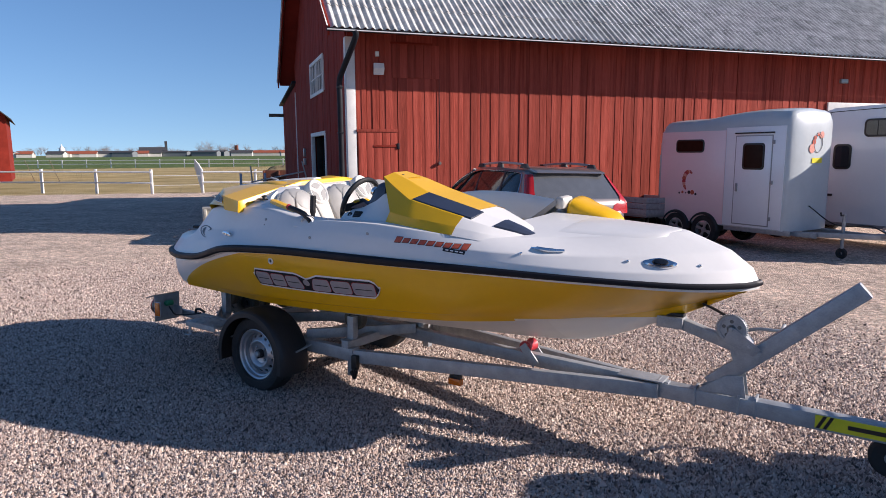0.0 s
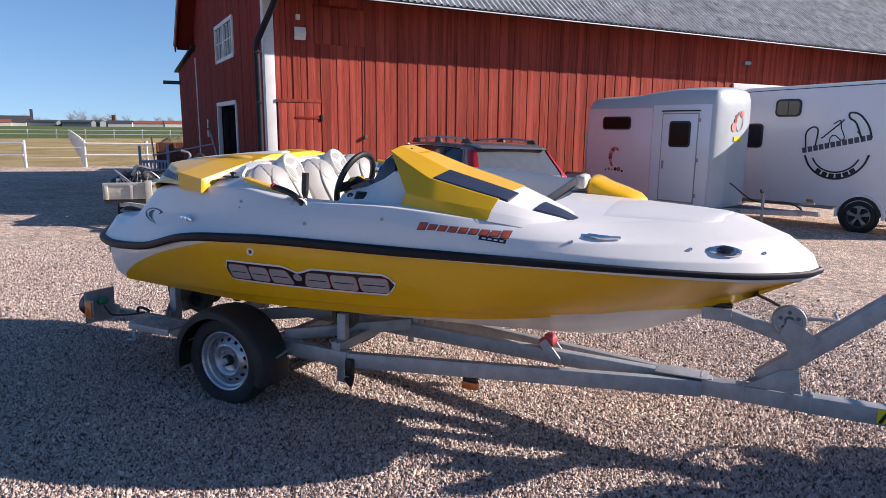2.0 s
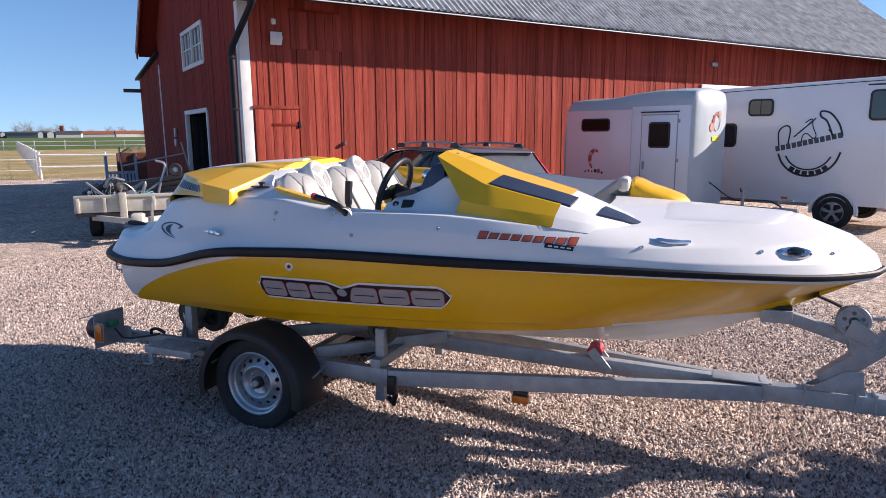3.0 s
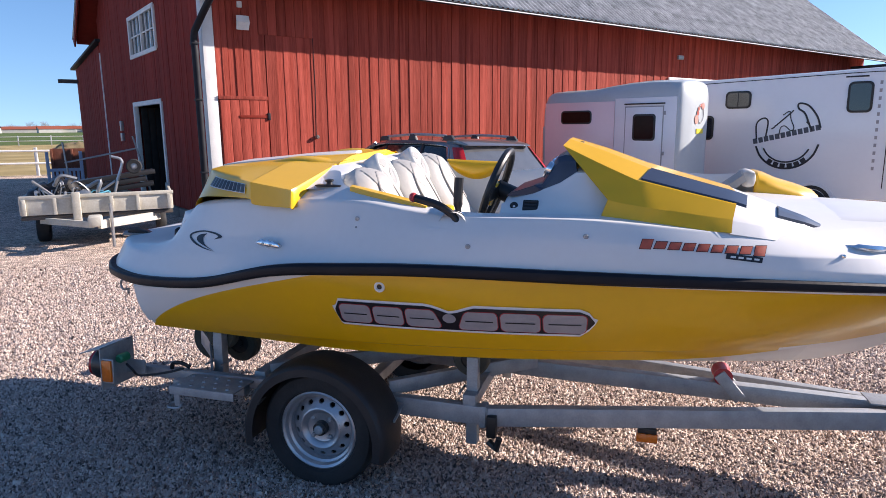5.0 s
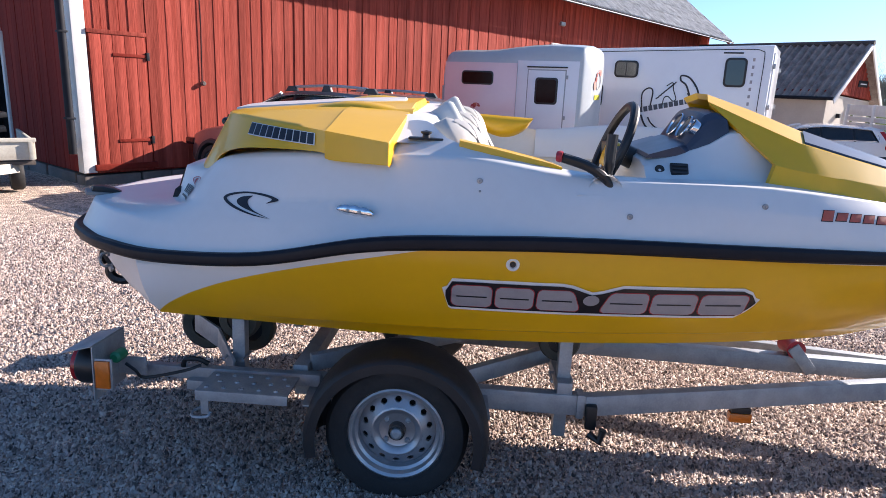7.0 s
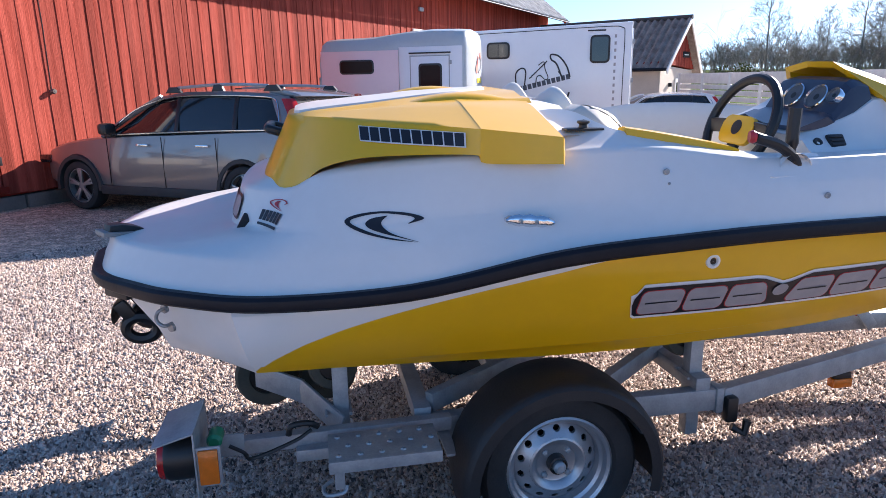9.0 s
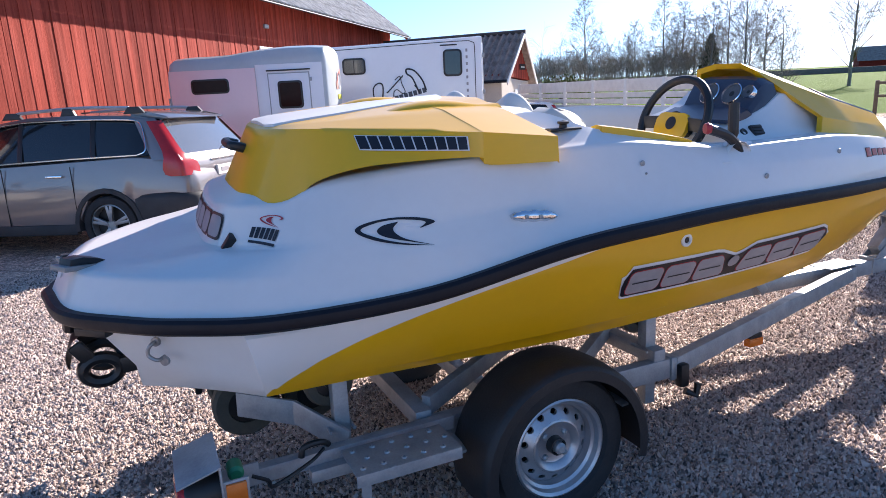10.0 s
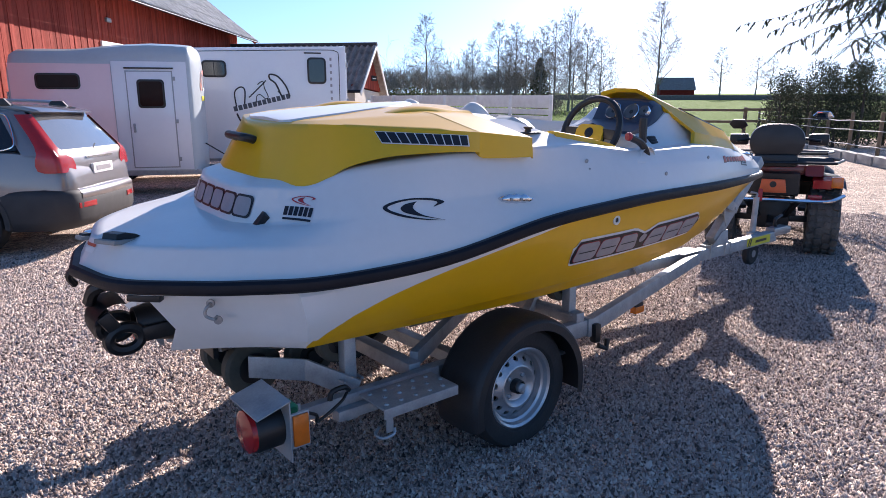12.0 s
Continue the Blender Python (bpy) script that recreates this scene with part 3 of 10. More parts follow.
part("cord", tube(bmesh.new(), [(0, -0.012, 0.0), (0.02, -0.012, 0.9), (0.0, -0.012, 2.4)], 0.006, 6), BLACKMETAL, hk)
sw = thing("switch_box", BARN @ pose(-0.03, 6.9, 1.35), "grey electric switch boxes on the gable", "box")
part("body", boxm(-0.07, 0.0, -0.09, 0.09, -0.1, 0.1, 0.01), GREYMETAL, sw)
part("body", boxm(-0.07, 0.0, -0.07, 0.07, 0.16, 0.4, 0.01), GREYMETAL, sw)


# ---- the boat: x to the bow, y to port, z up, from the ground under the jet nozzle ----
RIG = YARD @ pose(-2.036, 5.741, 0, 0, 0, -33.8)
BOAT = RIG @ pose(0, 0, 0.9, 3.2, 0, 0) @ pose(0, 0, -0.9)
# half lines from the middle of the stern to the stem: rub rail, knuckle, shoulder, gunwale, inner edge
RAIL = [(-0.125, 0, 0.878), (-0.055, 0.265, 0.88), (0.10, 0.465, 0.894), (0.25, 0.60, 0.904), (0.50, 0.715, 0.909), (0.90, 0.82, 0.953), (1.30, 0.916, 1.054), (1.65, 0.935, 1.085), (2.00, 0.931, 1.098), (2.60, 0.88, 1.093), (3.20, 0.755, 1.076), (3.70, 0.57, 1.045), (4.10, 0.345, 1.012), (4.34, 0.13, 0.997), (4.42, 0, 0.997)]
KNUCKLE = [(-0.065, 0, 0.995), (0.0, 0.235, 1.0), (0.135, 0.40, 1.008), (0.28, 0.52, 1.012), (0.52, 0.645, 1.012), (0.90, 0.765, 1.06), (1.30, 0.855, 1.10), (1.65, 0.89, 1.14), (2.00, 0.905, 1.16), (2.60, 0.87, 1.15), (3.20, 0.745, 1.125), (3.69, 0.56, 1.09), (4.07, 0.335, 1.070), (4.30, 0.12, 1.070), (4.385, 0, 1.072)]
SHOULDER = [(0.355, 0, 1.035), (0.365, 0.19, 1.035), (0.415, 0.34, 1.047), (0.50, 0.47, 1.062), (0.62, 0.62, 1.09), (0.92, 0.72, 1.133), (1.30, 0.79, 1.172), (1.65, 0.845, 1.205), (2.00, 0.87, 1.225), (2.60, 0.852, 1.215), (3.20, 0.725, 1.17), (3.65, 0.52, 1.152), (3.99, 0.30, 1.150), (4.195, 0.10, 1.155), (4.275, 0, 1.157)]
GUNWALE = [(0.40, 0, 1.16), (0.41, 0.18, 1.16), (0.455, 0.32, 1.17), (0.575, 0.42, 1.18), (0.70, 0.525, 1.248), (0.98, 0.668, 1.292), (1.34, 0.745, 1.312), (1.62, 0.775, 1.32), (2.00, 0.82, 1.283), (2.55, 0.815, 1.285), (3.10, 0.69, 1.235), (3.48, 0.43, 1.224), (3.80, 0.25, 1.232), (3.99, 0.09, 1.240), (4.06, 0, 1.243)]
INNER = [(0.65, 0, 1.25), (0.65, 0.12, 1.25), (0.68, 0.22, 1.25), (0.75, 0.30, 1.25), (0.85, 0.36, 1.27), (1.05, 0.42, 1.32), (1.40, 0.50, 1.415), (1.56, 0.69, 1.36), (2.00, 0.745, 1.292), (2.55, 0.74, 1.292), (2.92, 0.62, 1.262), (3.08, 0.46, 1.262), (3.15, 0.28, 1.27), (3.18, 0.10, 1.275), (3.18, 0, 1.275)]
CHINE = [(0.245, 0.53, 0.63), (0.60, 0.58, 0.633), (1.0, 0.625, 0.64), (1.5, 0.69, 0.655), (2.0, 0.725, 0.685), (2.5, 0.69, 0.708), (3.0, 0.57, 0.722), (3.5, 0.34, 0.755), (3.9, 0.15, 0.81), (4.2, 0.04, 0.895), (4.36, 0.0, 0.95)]
KEEL = [(0.2, 0, 0.46), (1.0, 0, 0.46), (2.0, 0, 0.465), (2.6, 0, 0.475), (3.0, 0, 0.49), (3.4, 0, 0.525), (3.65, 0, 0.59), (3.9, 0, 0.705), (4.15, 0, 0.83), (4.33, 0, 0.93), (4.37, 0, 0.955)]


def along(line, x):
    """The (y, z) of a half line at a given x, between its points."""
    p = smooth_line(line, 8)
    for a, b in zip(p, p[1:]):
        if a[0] <= x <= b[0] and b[0] > a[0]:
            s = (x - a[0]) / (b[0] - a[0])
            return a[1] + (b[1] - a[1]) * s, a[2] + (b[2] - a[2]) * s
    q = p[0] if x < p[0][0] else p[-1]
    return q[1], q[2]


def hull_material():
    """Yellow topsides that sweep down to a white quarter at the stern; clear-coated."""
    m = YELLOW.copy()
    m.name = "yellow_and_white_gelcoat"
    t = m.node_tree
    n, k = t.nodes, t.links.new
    b = n["Principled BSDF"]
    src = b.inputs["Base Color"].links[0].from_socket
    sep = n.new("ShaderNodeSeparateXYZ")
    k(n["Texture Coordinate"].outputs["Object"], sep.inputs[0])

    def mathn(op, *v):
        q = n.new("ShaderNodeMath")
        q.operation = op
        for i, w in enumerate(v):
            if isinstance(w, (int, float)):
                q.inputs[i].default_value = w
            else:
                k(w, q.inputs[i])
        return q.outputs[0]
    # border: x = 0.44 + 0.22 s + 0.28 s^2, s rising from the chine
    s = mathn("MULTIPLY", mathn("SUBTRACT", sep.outputs[2], 0.65), 4.0)
    border = mathn("ADD", mathn("MULTIPLY_ADD", s, 0.22, 0.44), mathn("MULTIPLY", mathn("MULTIPLY", s, s), 0.28))
    d = mathn("SUBTRACT", sep.outputs[0], border)
    mr = n.new("ShaderNodeMapRange")
    mr.inputs[1].default_value, mr.inputs[2].default_value = -0.003, 0.003
    k(d, mr.inputs[0])
    # the bottom stays white up to a level line under the bow
    low = mathn("MULTIPLY", mathn("LESS_THAN", sep.outputs[2], 0.752), mathn("GREATER_THAN", sep.outputs[0], 3.25))
    mx = n.new("ShaderNodeMix")
    mx.data_type = "RGBA"
    k(mathn("MULTIPLY", mr.outputs[0], mathn("SUBTRACT", 1.0, low)), mx.inputs[0])
    mx.inputs[6].default_value = (0.70, 0.69, 0.67, 1)
    k(src, mx.inputs[7])
    k(mx.outputs[2], b.inputs["Base Color"])
    return m


def make_boat():
    boat = thing("jet_boat", BOAT, "white and yellow open jet boat resting on a galvanised trailer", "boat")
    # hull
    bm = bmesh.new()
    xs = [0.45, 0.48] + [0.53 + 0.13 * i for i in range(29)] + [4.25, 4.32, 4.36]
    rows, bot = [], []
    for x in xs:
        ry, rz = along(RAIL, max(x, 0.23))
        cy, cz = along(CHINE, x)
        ky, kz = along(KEEL, x)
        if x < 0.7:
            cy, cz = cy + 0.055 * (0.7 - x) / 0.25, cz + 0.02 * (0.7 - x) / 0.25
        ry, rz = ry - 0.03, rz - 0.03
        if x > 4.2:
            ry = max(0.0, ry)
        row = []
        for s, bulge in ((0.0, 0.0), (0.06, 0.012), (0.2, 0.022), (0.4, 0.034), (0.6, 0.036), (0.84, 0.024), (0.87, 0.008), (1.0, 0.0)):
            f = min(1.0, max(0.0, (4.3 - x) / 1.2))
            row.append((x - (0.05 * (1 - s) if x < 0.46 else 0), -(ry + (cy - ry) * s + bulge * f), rz + (cz - rz) * s))
        rows.append(row)
        b2 = [(x, -cy, cz), (x, -max(0.0, cy - 0.05), cz - 0.012)]
        for s in (0.35, 0.65, 1.0):
            q = max(0.0, cy - 0.05)
            b2.append((x, -(q * (1 - s)), cz - 0.012 + (kz - cz + 0.012) * s - 0.015 * math.sin(math.pi * s) * min(1, cy * 3)))
        bot.append(b2)
    port = [[(x, -y, z) for x, y, z in r] for r in rows]
    pbot = [[(x, -y, z) for x, y, z in r] for r in bot]
    # the bottom is white aft, two-coloured under the bow
    fore = next(i for i, x in enumerate(xs) if x > 3.30)
    for g, mi in ((rows, 0), (port, 0), (bot[:fore + 1], 1), (pbot[:fore + 1], 1), (bot[fore:], 0), (pbot[fore:], 0)):
        skin(bm, g, mi=mi)
    # stern quarters: each face runs aft and inboard from the corner to the jet tunnel, hollowed below
    edge = rows[0]
    for sg in (1, -1):
        q0 = [(x, sg * y, z) for x, y, z in edge]
        aft = []
        for u in (0.12, 0.25, 0.4, 0.55, 0.7, 0.85, 1.0):
            top, low, bot_ = (0.40 - 0.42 * u, -0.655 + 0.36 * u), (0.44 - 0.33 * u, -0.65 + 0.345 * u), (0.45 - 0.335 * u, -0.62 + 0.42 * u)
            zl, zb = 0.685 + 0.015 * u, 0.652 - 0.07 * u ** 1.4
            col = [(top[0], sg * top[1], 0.895)]
            for s in (0.06, 0.2, 0.4, 0.6, 0.8):
                col.append((top[0] + (low[0] - top[0]) * s, sg * (top[1] + (low[1] - top[1]) * s), 0.895 + (zl - 0.895) * s))
            col += [(low[0], sg * low[1], zl), (bot_[0], sg * bot_[1], zb)]
            aft.append(col)
        skin(bm, [q0] + aft, mi=1)
        end = aft[-1]
        wall_ = [(0.30, sg * 0.20, z) for x, y, z in end]
        skin(bm, [end, wall_], mi=1)
        under_ = [c[-1] for c in [q0] + aft]
        fl = [(0.45, sg * (-0.55 + 0.35 * i / 7), 0.64 - 0.09 * i / 7) for i in range(8)]
        skin(bm, [under_, fl], mi=1)
    tun = [(0.30, -0.20, 0.90), (0.30, 0.20, 0.90), (0.30, 0.20, 0.53), (0.30, 0, 0.47), (0.30, -0.20, 0.53)]
    f = bm.faces.new([bm.verts.new(p) for p in tun])
    f.material_index = 1
    fl = [bm.verts.new(p) for p in [(0.46, -0.20, 0.55), (0.46, 0, 0.46), (0.46, 0.2, 0.55), (0.30, 0.2, 0.53), (0.30, 0, 0.47), (0.30, -0.2, 0.53)]]
    bm.faces.new(fl).material_index = 1
    bmesh.ops.remove_doubles(bm, verts=bm.verts[:], dist=0.0008)
    hull = part("hull", bm, [hull_material(), GELCOAT], boat, "yellow topsides sweeping down to a white stern quarter", 28)
    # deck moulding
    lines = [mirrored(smooth_line(l, 6)) for l in (RAIL, KNUCKLE, SHOULDER, GUNWALE, INNER)]
    def mix(a, b, s):
        out = []
        for p, q in zip(a, b):
            out.append(tuple(u + (v - u) * s for u, v in zip(p, q)))
        return out
    def ledge(a, b, w, h):
        """A line moved a little toward b on plan, and up: the upper face of a small step."""
        out = []
        for p, q in zip(a, b):
            d = Vector((q[0] - p[0], q[1] - p[1], 0))
            f = min(1.0, max(0.02, (2.5 - p[0]) / 0.8))
            k = min(w, 0.6 * d.length) * f
            d = d.normalized() * k if d.length > 1e-6 else d
            out.append((p[0] + d.x, p[1] + d.y, p[2] + h * f))
        return out
    g1 = ledge(lines[3], lines[4], 0.02, 0.006)
    def section(j, s):
        """Between two of the long lines: flat facets at the stern that melt into one round flank amidships."""
        out = []
        for i in range(len(lines[0])):
            p = [Vector(l[i]) for l in lines[:4]]
            a, c = p[j], p[j + 1]
            ma = (c - p[j - 1]) / 2 if j > 0 else c - a
            mc = (p[j + 2] - a) / 2 if j < 2 else c - a
            r = a * (2 * s ** 3 - 3 * s ** 2 + 1) + ma * (s ** 3 - 2 * s ** 2 + s) + c * (3 * s ** 2 - 2 * s ** 3) + mc * (s ** 3 - s ** 2)
            f = min(1.0, max(0.0, (a.x - 0.8) / 0.6)) * min(1.0, max(0.0, (3.1 - a.x) / 0.6))
            out.append(tuple(a.lerp(c, s).lerp(r, f)))
        return out
    rr = [lines[0]]
    for j in range(3):
        rr += [section(j, s) for s in (0.1, 0.35, 0.65, 0.9)] + [lines[j + 1]]
    rr += [g1, mix(g1, lines[4], 0.1), lines[4]]
    bm = bmesh.new()
    skin(bm, rr, closed=True)
    # lip turned down behind the rail, and the underside of the swim platform
    n = 6
    low = [(x * 1.0, y * 0.985, z - 0.03) for x, y, z in lines[0]]
    skin(bm, [lines[0], low], closed=True)
    half = [p for p in smooth_line(RAIL, n) if p[0] < 0.32]
    under = [(x, -y * 0.985, z - 0.03) for x, y, z in half][::-1] + [(x, y * 0.985, z - 0.03) for x, y, z in half[1:]]
    bm.faces.new([bm.verts.new(p) for p in under])
    part("deck", bm, GELCOAT, boat, "glossy white deck moulding", 62)
    # rub rail: a thick black rubber moulding with a fine pale insert
    bm = bmesh.new()
    prof = [(-0.012, 0.021), (0.012, 0.023), (0.022, 0.014), (0.025, 0.0), (0.022, -0.014), (0.012, -0.023), (-0.012, -0.021)]
    ring = lines[0]
    rows = []
    m = len(ring)
    for i, p in enumerate(ring):
        t = Vector(ring[(i + 1) % m]) - Vector(ring[i - 1])
        o = Vector((t.y, -t.x, 0)).normalized()
        if o.dot(Vector((p[0] - 2.0, p[1] * 2, 0))) < 0:
            o = -o
        g = 1.0 - 0.36 * min(1.0, max(0.0, (p[0] - 2.6) / 1.2))  # slimmer toward the bow
        rows.append([(p[0] + o.x * a * g, p[1] + o.y * a * g, p[2] + b * g) for a, b in prof])
    rows.append(rows[0])
    skin(bm, rows, closed=True)
    bmesh.ops.remove_doubles(bm, verts=bm.verts[:], dist=0.0005)
    part("rub_rail", bm, RUBBER, boat, "black rubber rub rail")
    # cockpit liner: walls down from the inner edge, and the sole
    inner = smooth_line(INNER, 6)
    k0 = next(i for i, p in enumerate(inner) if p[0] > 1.38)
    wall = inner[k0:]
    def loop(f):
        return [f(x, -y, z, -1) for x, y, z in wall] + [f(x, y, z, 1) for x, y, z in wall[-2::-1]]
    top = loop(lambda x, y, z, s: (x, y, z))
    mid = loop(lambda x, y, z, s: (min(max(x, 1.40), 3.15) - 0.03 * (x > 3), y * 0.93, 1.10))
    bot2 = loop(lambda x, y, z, s: (min(max(x, 1.42), 3.1), y * 0.86, 0.80))
    bm = bmesh.new()
    skin(bm, [top, mid, bot2])
    bm.faces.new([bm.verts.new(p) for p in bot2])
    part("cockpit_liner", bm, LINER, boat, "cream moulded cockpit liner", 50)
    return boat


boat = make_boat()

# ---- engine cover ----
C_BOT = [(0.47, 0, 1.165), (0.48, 0.20, 1.165), (0.53, 0.36, 1.168), (0.60, 0.44, 1.178), (0.67, 0.51, 1.248), (0.77, 0.60, 1.290), (0.90, 0.665, 1.306), (1.10, 0.728, 1.310), (1.13, 0.738, 1.287), (1.335, 0.795, 1.287)]
C_EDGE = [(0.575, 0, 1.385), (0.58, 0.12, 1.386), (0.615, 0.25, 1.390), (0.66, 0.355, 1.395), (0.73, 0.435, 1.396), (0.81, 0.505, 1.394), (0.93, 0.602, 1.390), (1.10, 0.718, 1.382), (1.135, 0.735, 1.380), (1.335, 0.785, 1.360)]
C_TOP = [(0.60, 0, 1.393), (0.605, 0.11, 1.394), (0.635, 0.22, 1.399), (0.685, 0.29, 1.406), (0.76, 0.34, 1.412), (0.84, 0.37, 1.418), (0.96, 0.41, 1.426), (1.11, 0.45, 1.432), (1.14, 0.455, 1.433), (1.352, 0.48, 1.418)]
C_MID = [(0.63, 0, 1.399), (0.635, 0.10, 1.400), (0.665, 0.17, 1.405), (0.74, 0.195, 1.412), (0.80, 0.205, 1.418), (0.87, 0.21, 1.425), (0.98, 0.22, 1.437), (1.12, 0.225, 1.449), (1.15, 0.225, 1.451), (1.362, 0.225, 1.460)]


def engine_cover():
    ls = []
    for l in (C_BOT, C_EDGE, C_TOP, C_MID):
        s = smooth_line(l, 5)
        x, y, z = s[-1]
        s = s + [(x + 0.006, y * 0.99, z - 0.008), (x + 0.008, y * 0.975, z - (-0.004 if l is C_BOT else 0.075))]
        ls.append([(x, -y, z) for x, y, z in s][::-1] + s[1:])
    def mix(a, b, s):
        return [tuple(u + (v - u) * s for u, v in zip(p, q)) for p, q in zip(a, b)]
    rows = [ls[0], mix(ls[0], ls[1], 0.1), mix(ls[0], ls[1], 0.9), ls[1], mix(ls[1], ls[2], 0.15), mix(ls[1], ls[2], 0.85), ls[2], mix(ls[2], ls[3], 0.2), mix(ls[2], ls[3], 0.8), ls[3]]
    bm = bmesh.new()
    vs, _ = skin(bm, rows)
    n = len(ls[0])
    # join the two sides over the middle
    top = vs[-1]
    for i in range(n // 2):
        a, b, c, d = top[i], top[i + 1], top[n - 2 - i], top[n - 1 - i]
        if len({a, b, c, d}) == 4:
            bm.faces.new((a, b, c, d))
        elif b is c:
            bm.faces.new((a, b, d))
    # inner return along the bottom edge
    ret = [(x + (0.02 if x < 0.7 else 0), y * 0.965, z + 0.012) for x, y, z in ls[0]]
    skin(bm, [ls[0], ret])
    part("engine_cover", bm, YELLOW, boat, "yellow engine cover with sharp side crease", 48)


engine_cover()
cover = bpy.data.objects["engine_cover"]


def cover_panel():
    bm = bmesh.new()
    rows = []
    for x, w, z in ((0.60, 0.15, 1.396), (0.62, 0.205, 1.400), (0.68, 0.215, 1.409), (0.85, 0.20, 1.425), (1.05, 0.17, 1.445), (1.20, 0.12, 1.455), (1.30, 0.05, 1.460)):
        rows.append([(x, -w, z - 0.012), (x, -w + 0.012, z + 0.004), (x, 0, z + 0.010), (x, w - 0.012, z + 0.004), (x, w, z - 0.012)])
    skin(bm, rows)
    bm.faces.new([bm.verts.new(p) for p in rows[0]])
    bm.faces.new([bm.verts.new(p) for p in rows[-1]][::-1])
    part("top_panel", bm, GELCOAT, cover, "white panel let into the cover")
    # two long raised bulges
    for s in (-1, 1):
        bm = bmesh.new()
        rows = []
        for i in range(13):
            u = i / 12
            x = 0.95 + 0.42 * u
            h = 0.030 * math.sin(math.pi * min(1, u * 1.15)) ** 0.8 if u * 1.15 < 1 else 0.004
            w = 0.05 + 0.05 * u
            rows.append([(x, s * (0.30 + w * c), 1.422 + 0.018 * u + h * (1 - c * c) - 0.012 * (abs(c) == 1)) for c in (-1, -0.7, -0.35, 0, 0.35, 0.7, 1)])
        skin(bm, rows)
        part("bulge", bm, YELLOW, cover)
    bm = bmesh.new()
    tube(bm, smooth_line([(0.545, -0.03, 1.315), (0.515, -0.03, 1.325), (0.50, -0.01, 1.328), (0.50, 0.12, 1.328), (0.515, 0.15, 1.325), (0.545, 0.15, 1.315)], 4), 0.017, 10)
    part("grab_handle", bm, BLACK, cover, "black grab handle")


cover_panel()


# ---- helm console on the starboard side ----
# lines across the hood and nose, from the starboard gunwale over the top to the cockpit side; the first is its raked rear rim
CONSOLE = [
    [(2.555, -0.752, 1.262), (2.584, -0.728, 1.344), (2.400, -0.545, 1.528), (2.420, -0.470, 1.550), (2.420, -0.340, 1.550), (2.400, -0.265, 1.528), (2.584, -0.100, 1.344), (2.555, -0.085, 1.250)],
    [(2.610, -0.756, 1.262), (2.635, -0.735, 1.334), (2.535, -0.605, 1.470), (2.560, -0.500, 1.506), (2.560, -0.310, 1.506), (2.535, -0.210, 1.470), (2.635, -0.098, 1.334), (2.610, -0.083, 1.250)],
    [(2.720, -0.757, 1.258), (2.730, -0.737, 1.320), (2.675, -0.664, 1.413), (2.720, -0.540, 1.447), (2.720, -0.290, 1.447), (2.675, -0.160, 1.413), (2.730, -0.100, 1.320), (2.720, -0.085, 1.245)],
    [(2.870, -0.749, 1.250), (2.875, -0.722, 1.300), (2.860, -0.659, 1.368), (2.880, -0.530, 1.402), (2.880, -0.290, 1.402), (2.860, -0.165, 1.368), (2.875, -0.112, 1.300), (2.870, -0.098, 1.240)],
    [(3.000, -0.735, 1.242), (3.005, -0.702, 1.283), (3.020, -0.650, 1.331), (3.040, -0.520, 1.358), (3.040, -0.300, 1.358), (3.020, -0.175, 1.331), (3.005, -0.124, 1.283), (3.000, -0.112, 1.232)],
    [(3.150, -0.690, 1.218), (3.155, -0.655, 1.252), (3.160, -0.595, 1.283), (3.180, -0.485, 1.306), (3.180, -0.320, 1.306), (3.160, -0.220, 1.283), (3.155, -0.172, 1.252), (3.150, -0.160, 1.222)],
    [(3.280, -0.590, 1.198), (3.280, -0.562, 1.222), (3.282, -0.520, 1.246), (3.290, -0.455, 1.263), (3.290, -0.350, 1.263), (3.282, -0.280, 1.246), (3.280, -0.250, 1.222), (3.280, -0.240, 1.205)],
    [(3.365, -0.500, 1.186), (3.368, -0.478, 1.198), (3.372, -0.450, 1.210), (3.376, -0.425, 1.218), (3.376, -0.380, 1.218), (3.372, -0.355, 1.210), (3.368, -0.340, 1.198), (3.365, -0.335, 1.190)],
]


def console_rows(a, b, n, lift=0.0, cols=(0, 8)):
    """Lines across the console between two places along it, counted in stations, lifted off its surface."""
    out = []
    for i in range(n + 1):
        u = a + (b - a) * i / n
        k = min(int(u), len(CONSOLE) - 2)
        row = [Vector(p).lerp(Vector(q), u - k) + Vector((0, 0, lift)) for p, q in zip(CONSOLE[k], CONSOLE[k + 1])]
        out.append([tuple(p) for p in row[cols[0]:cols[1]]])
    return out


def tight(row):
    """The same line with points close to its corners, so that they stay crisp but round."""
    mid = [tuple(a + (b - a) * f for a, b in zip(row[i], row[i + 1])) for i in range(1, len(row) - 2) for f in (0.0, 0.05, 0.5, 0.95)]
    return [row[0], *mid, row[-2], row[-1]]


DIAL = mat("grey_dial_face", (0.10, 0.11, 0.12), 0.3, var=0.4, scale=40)


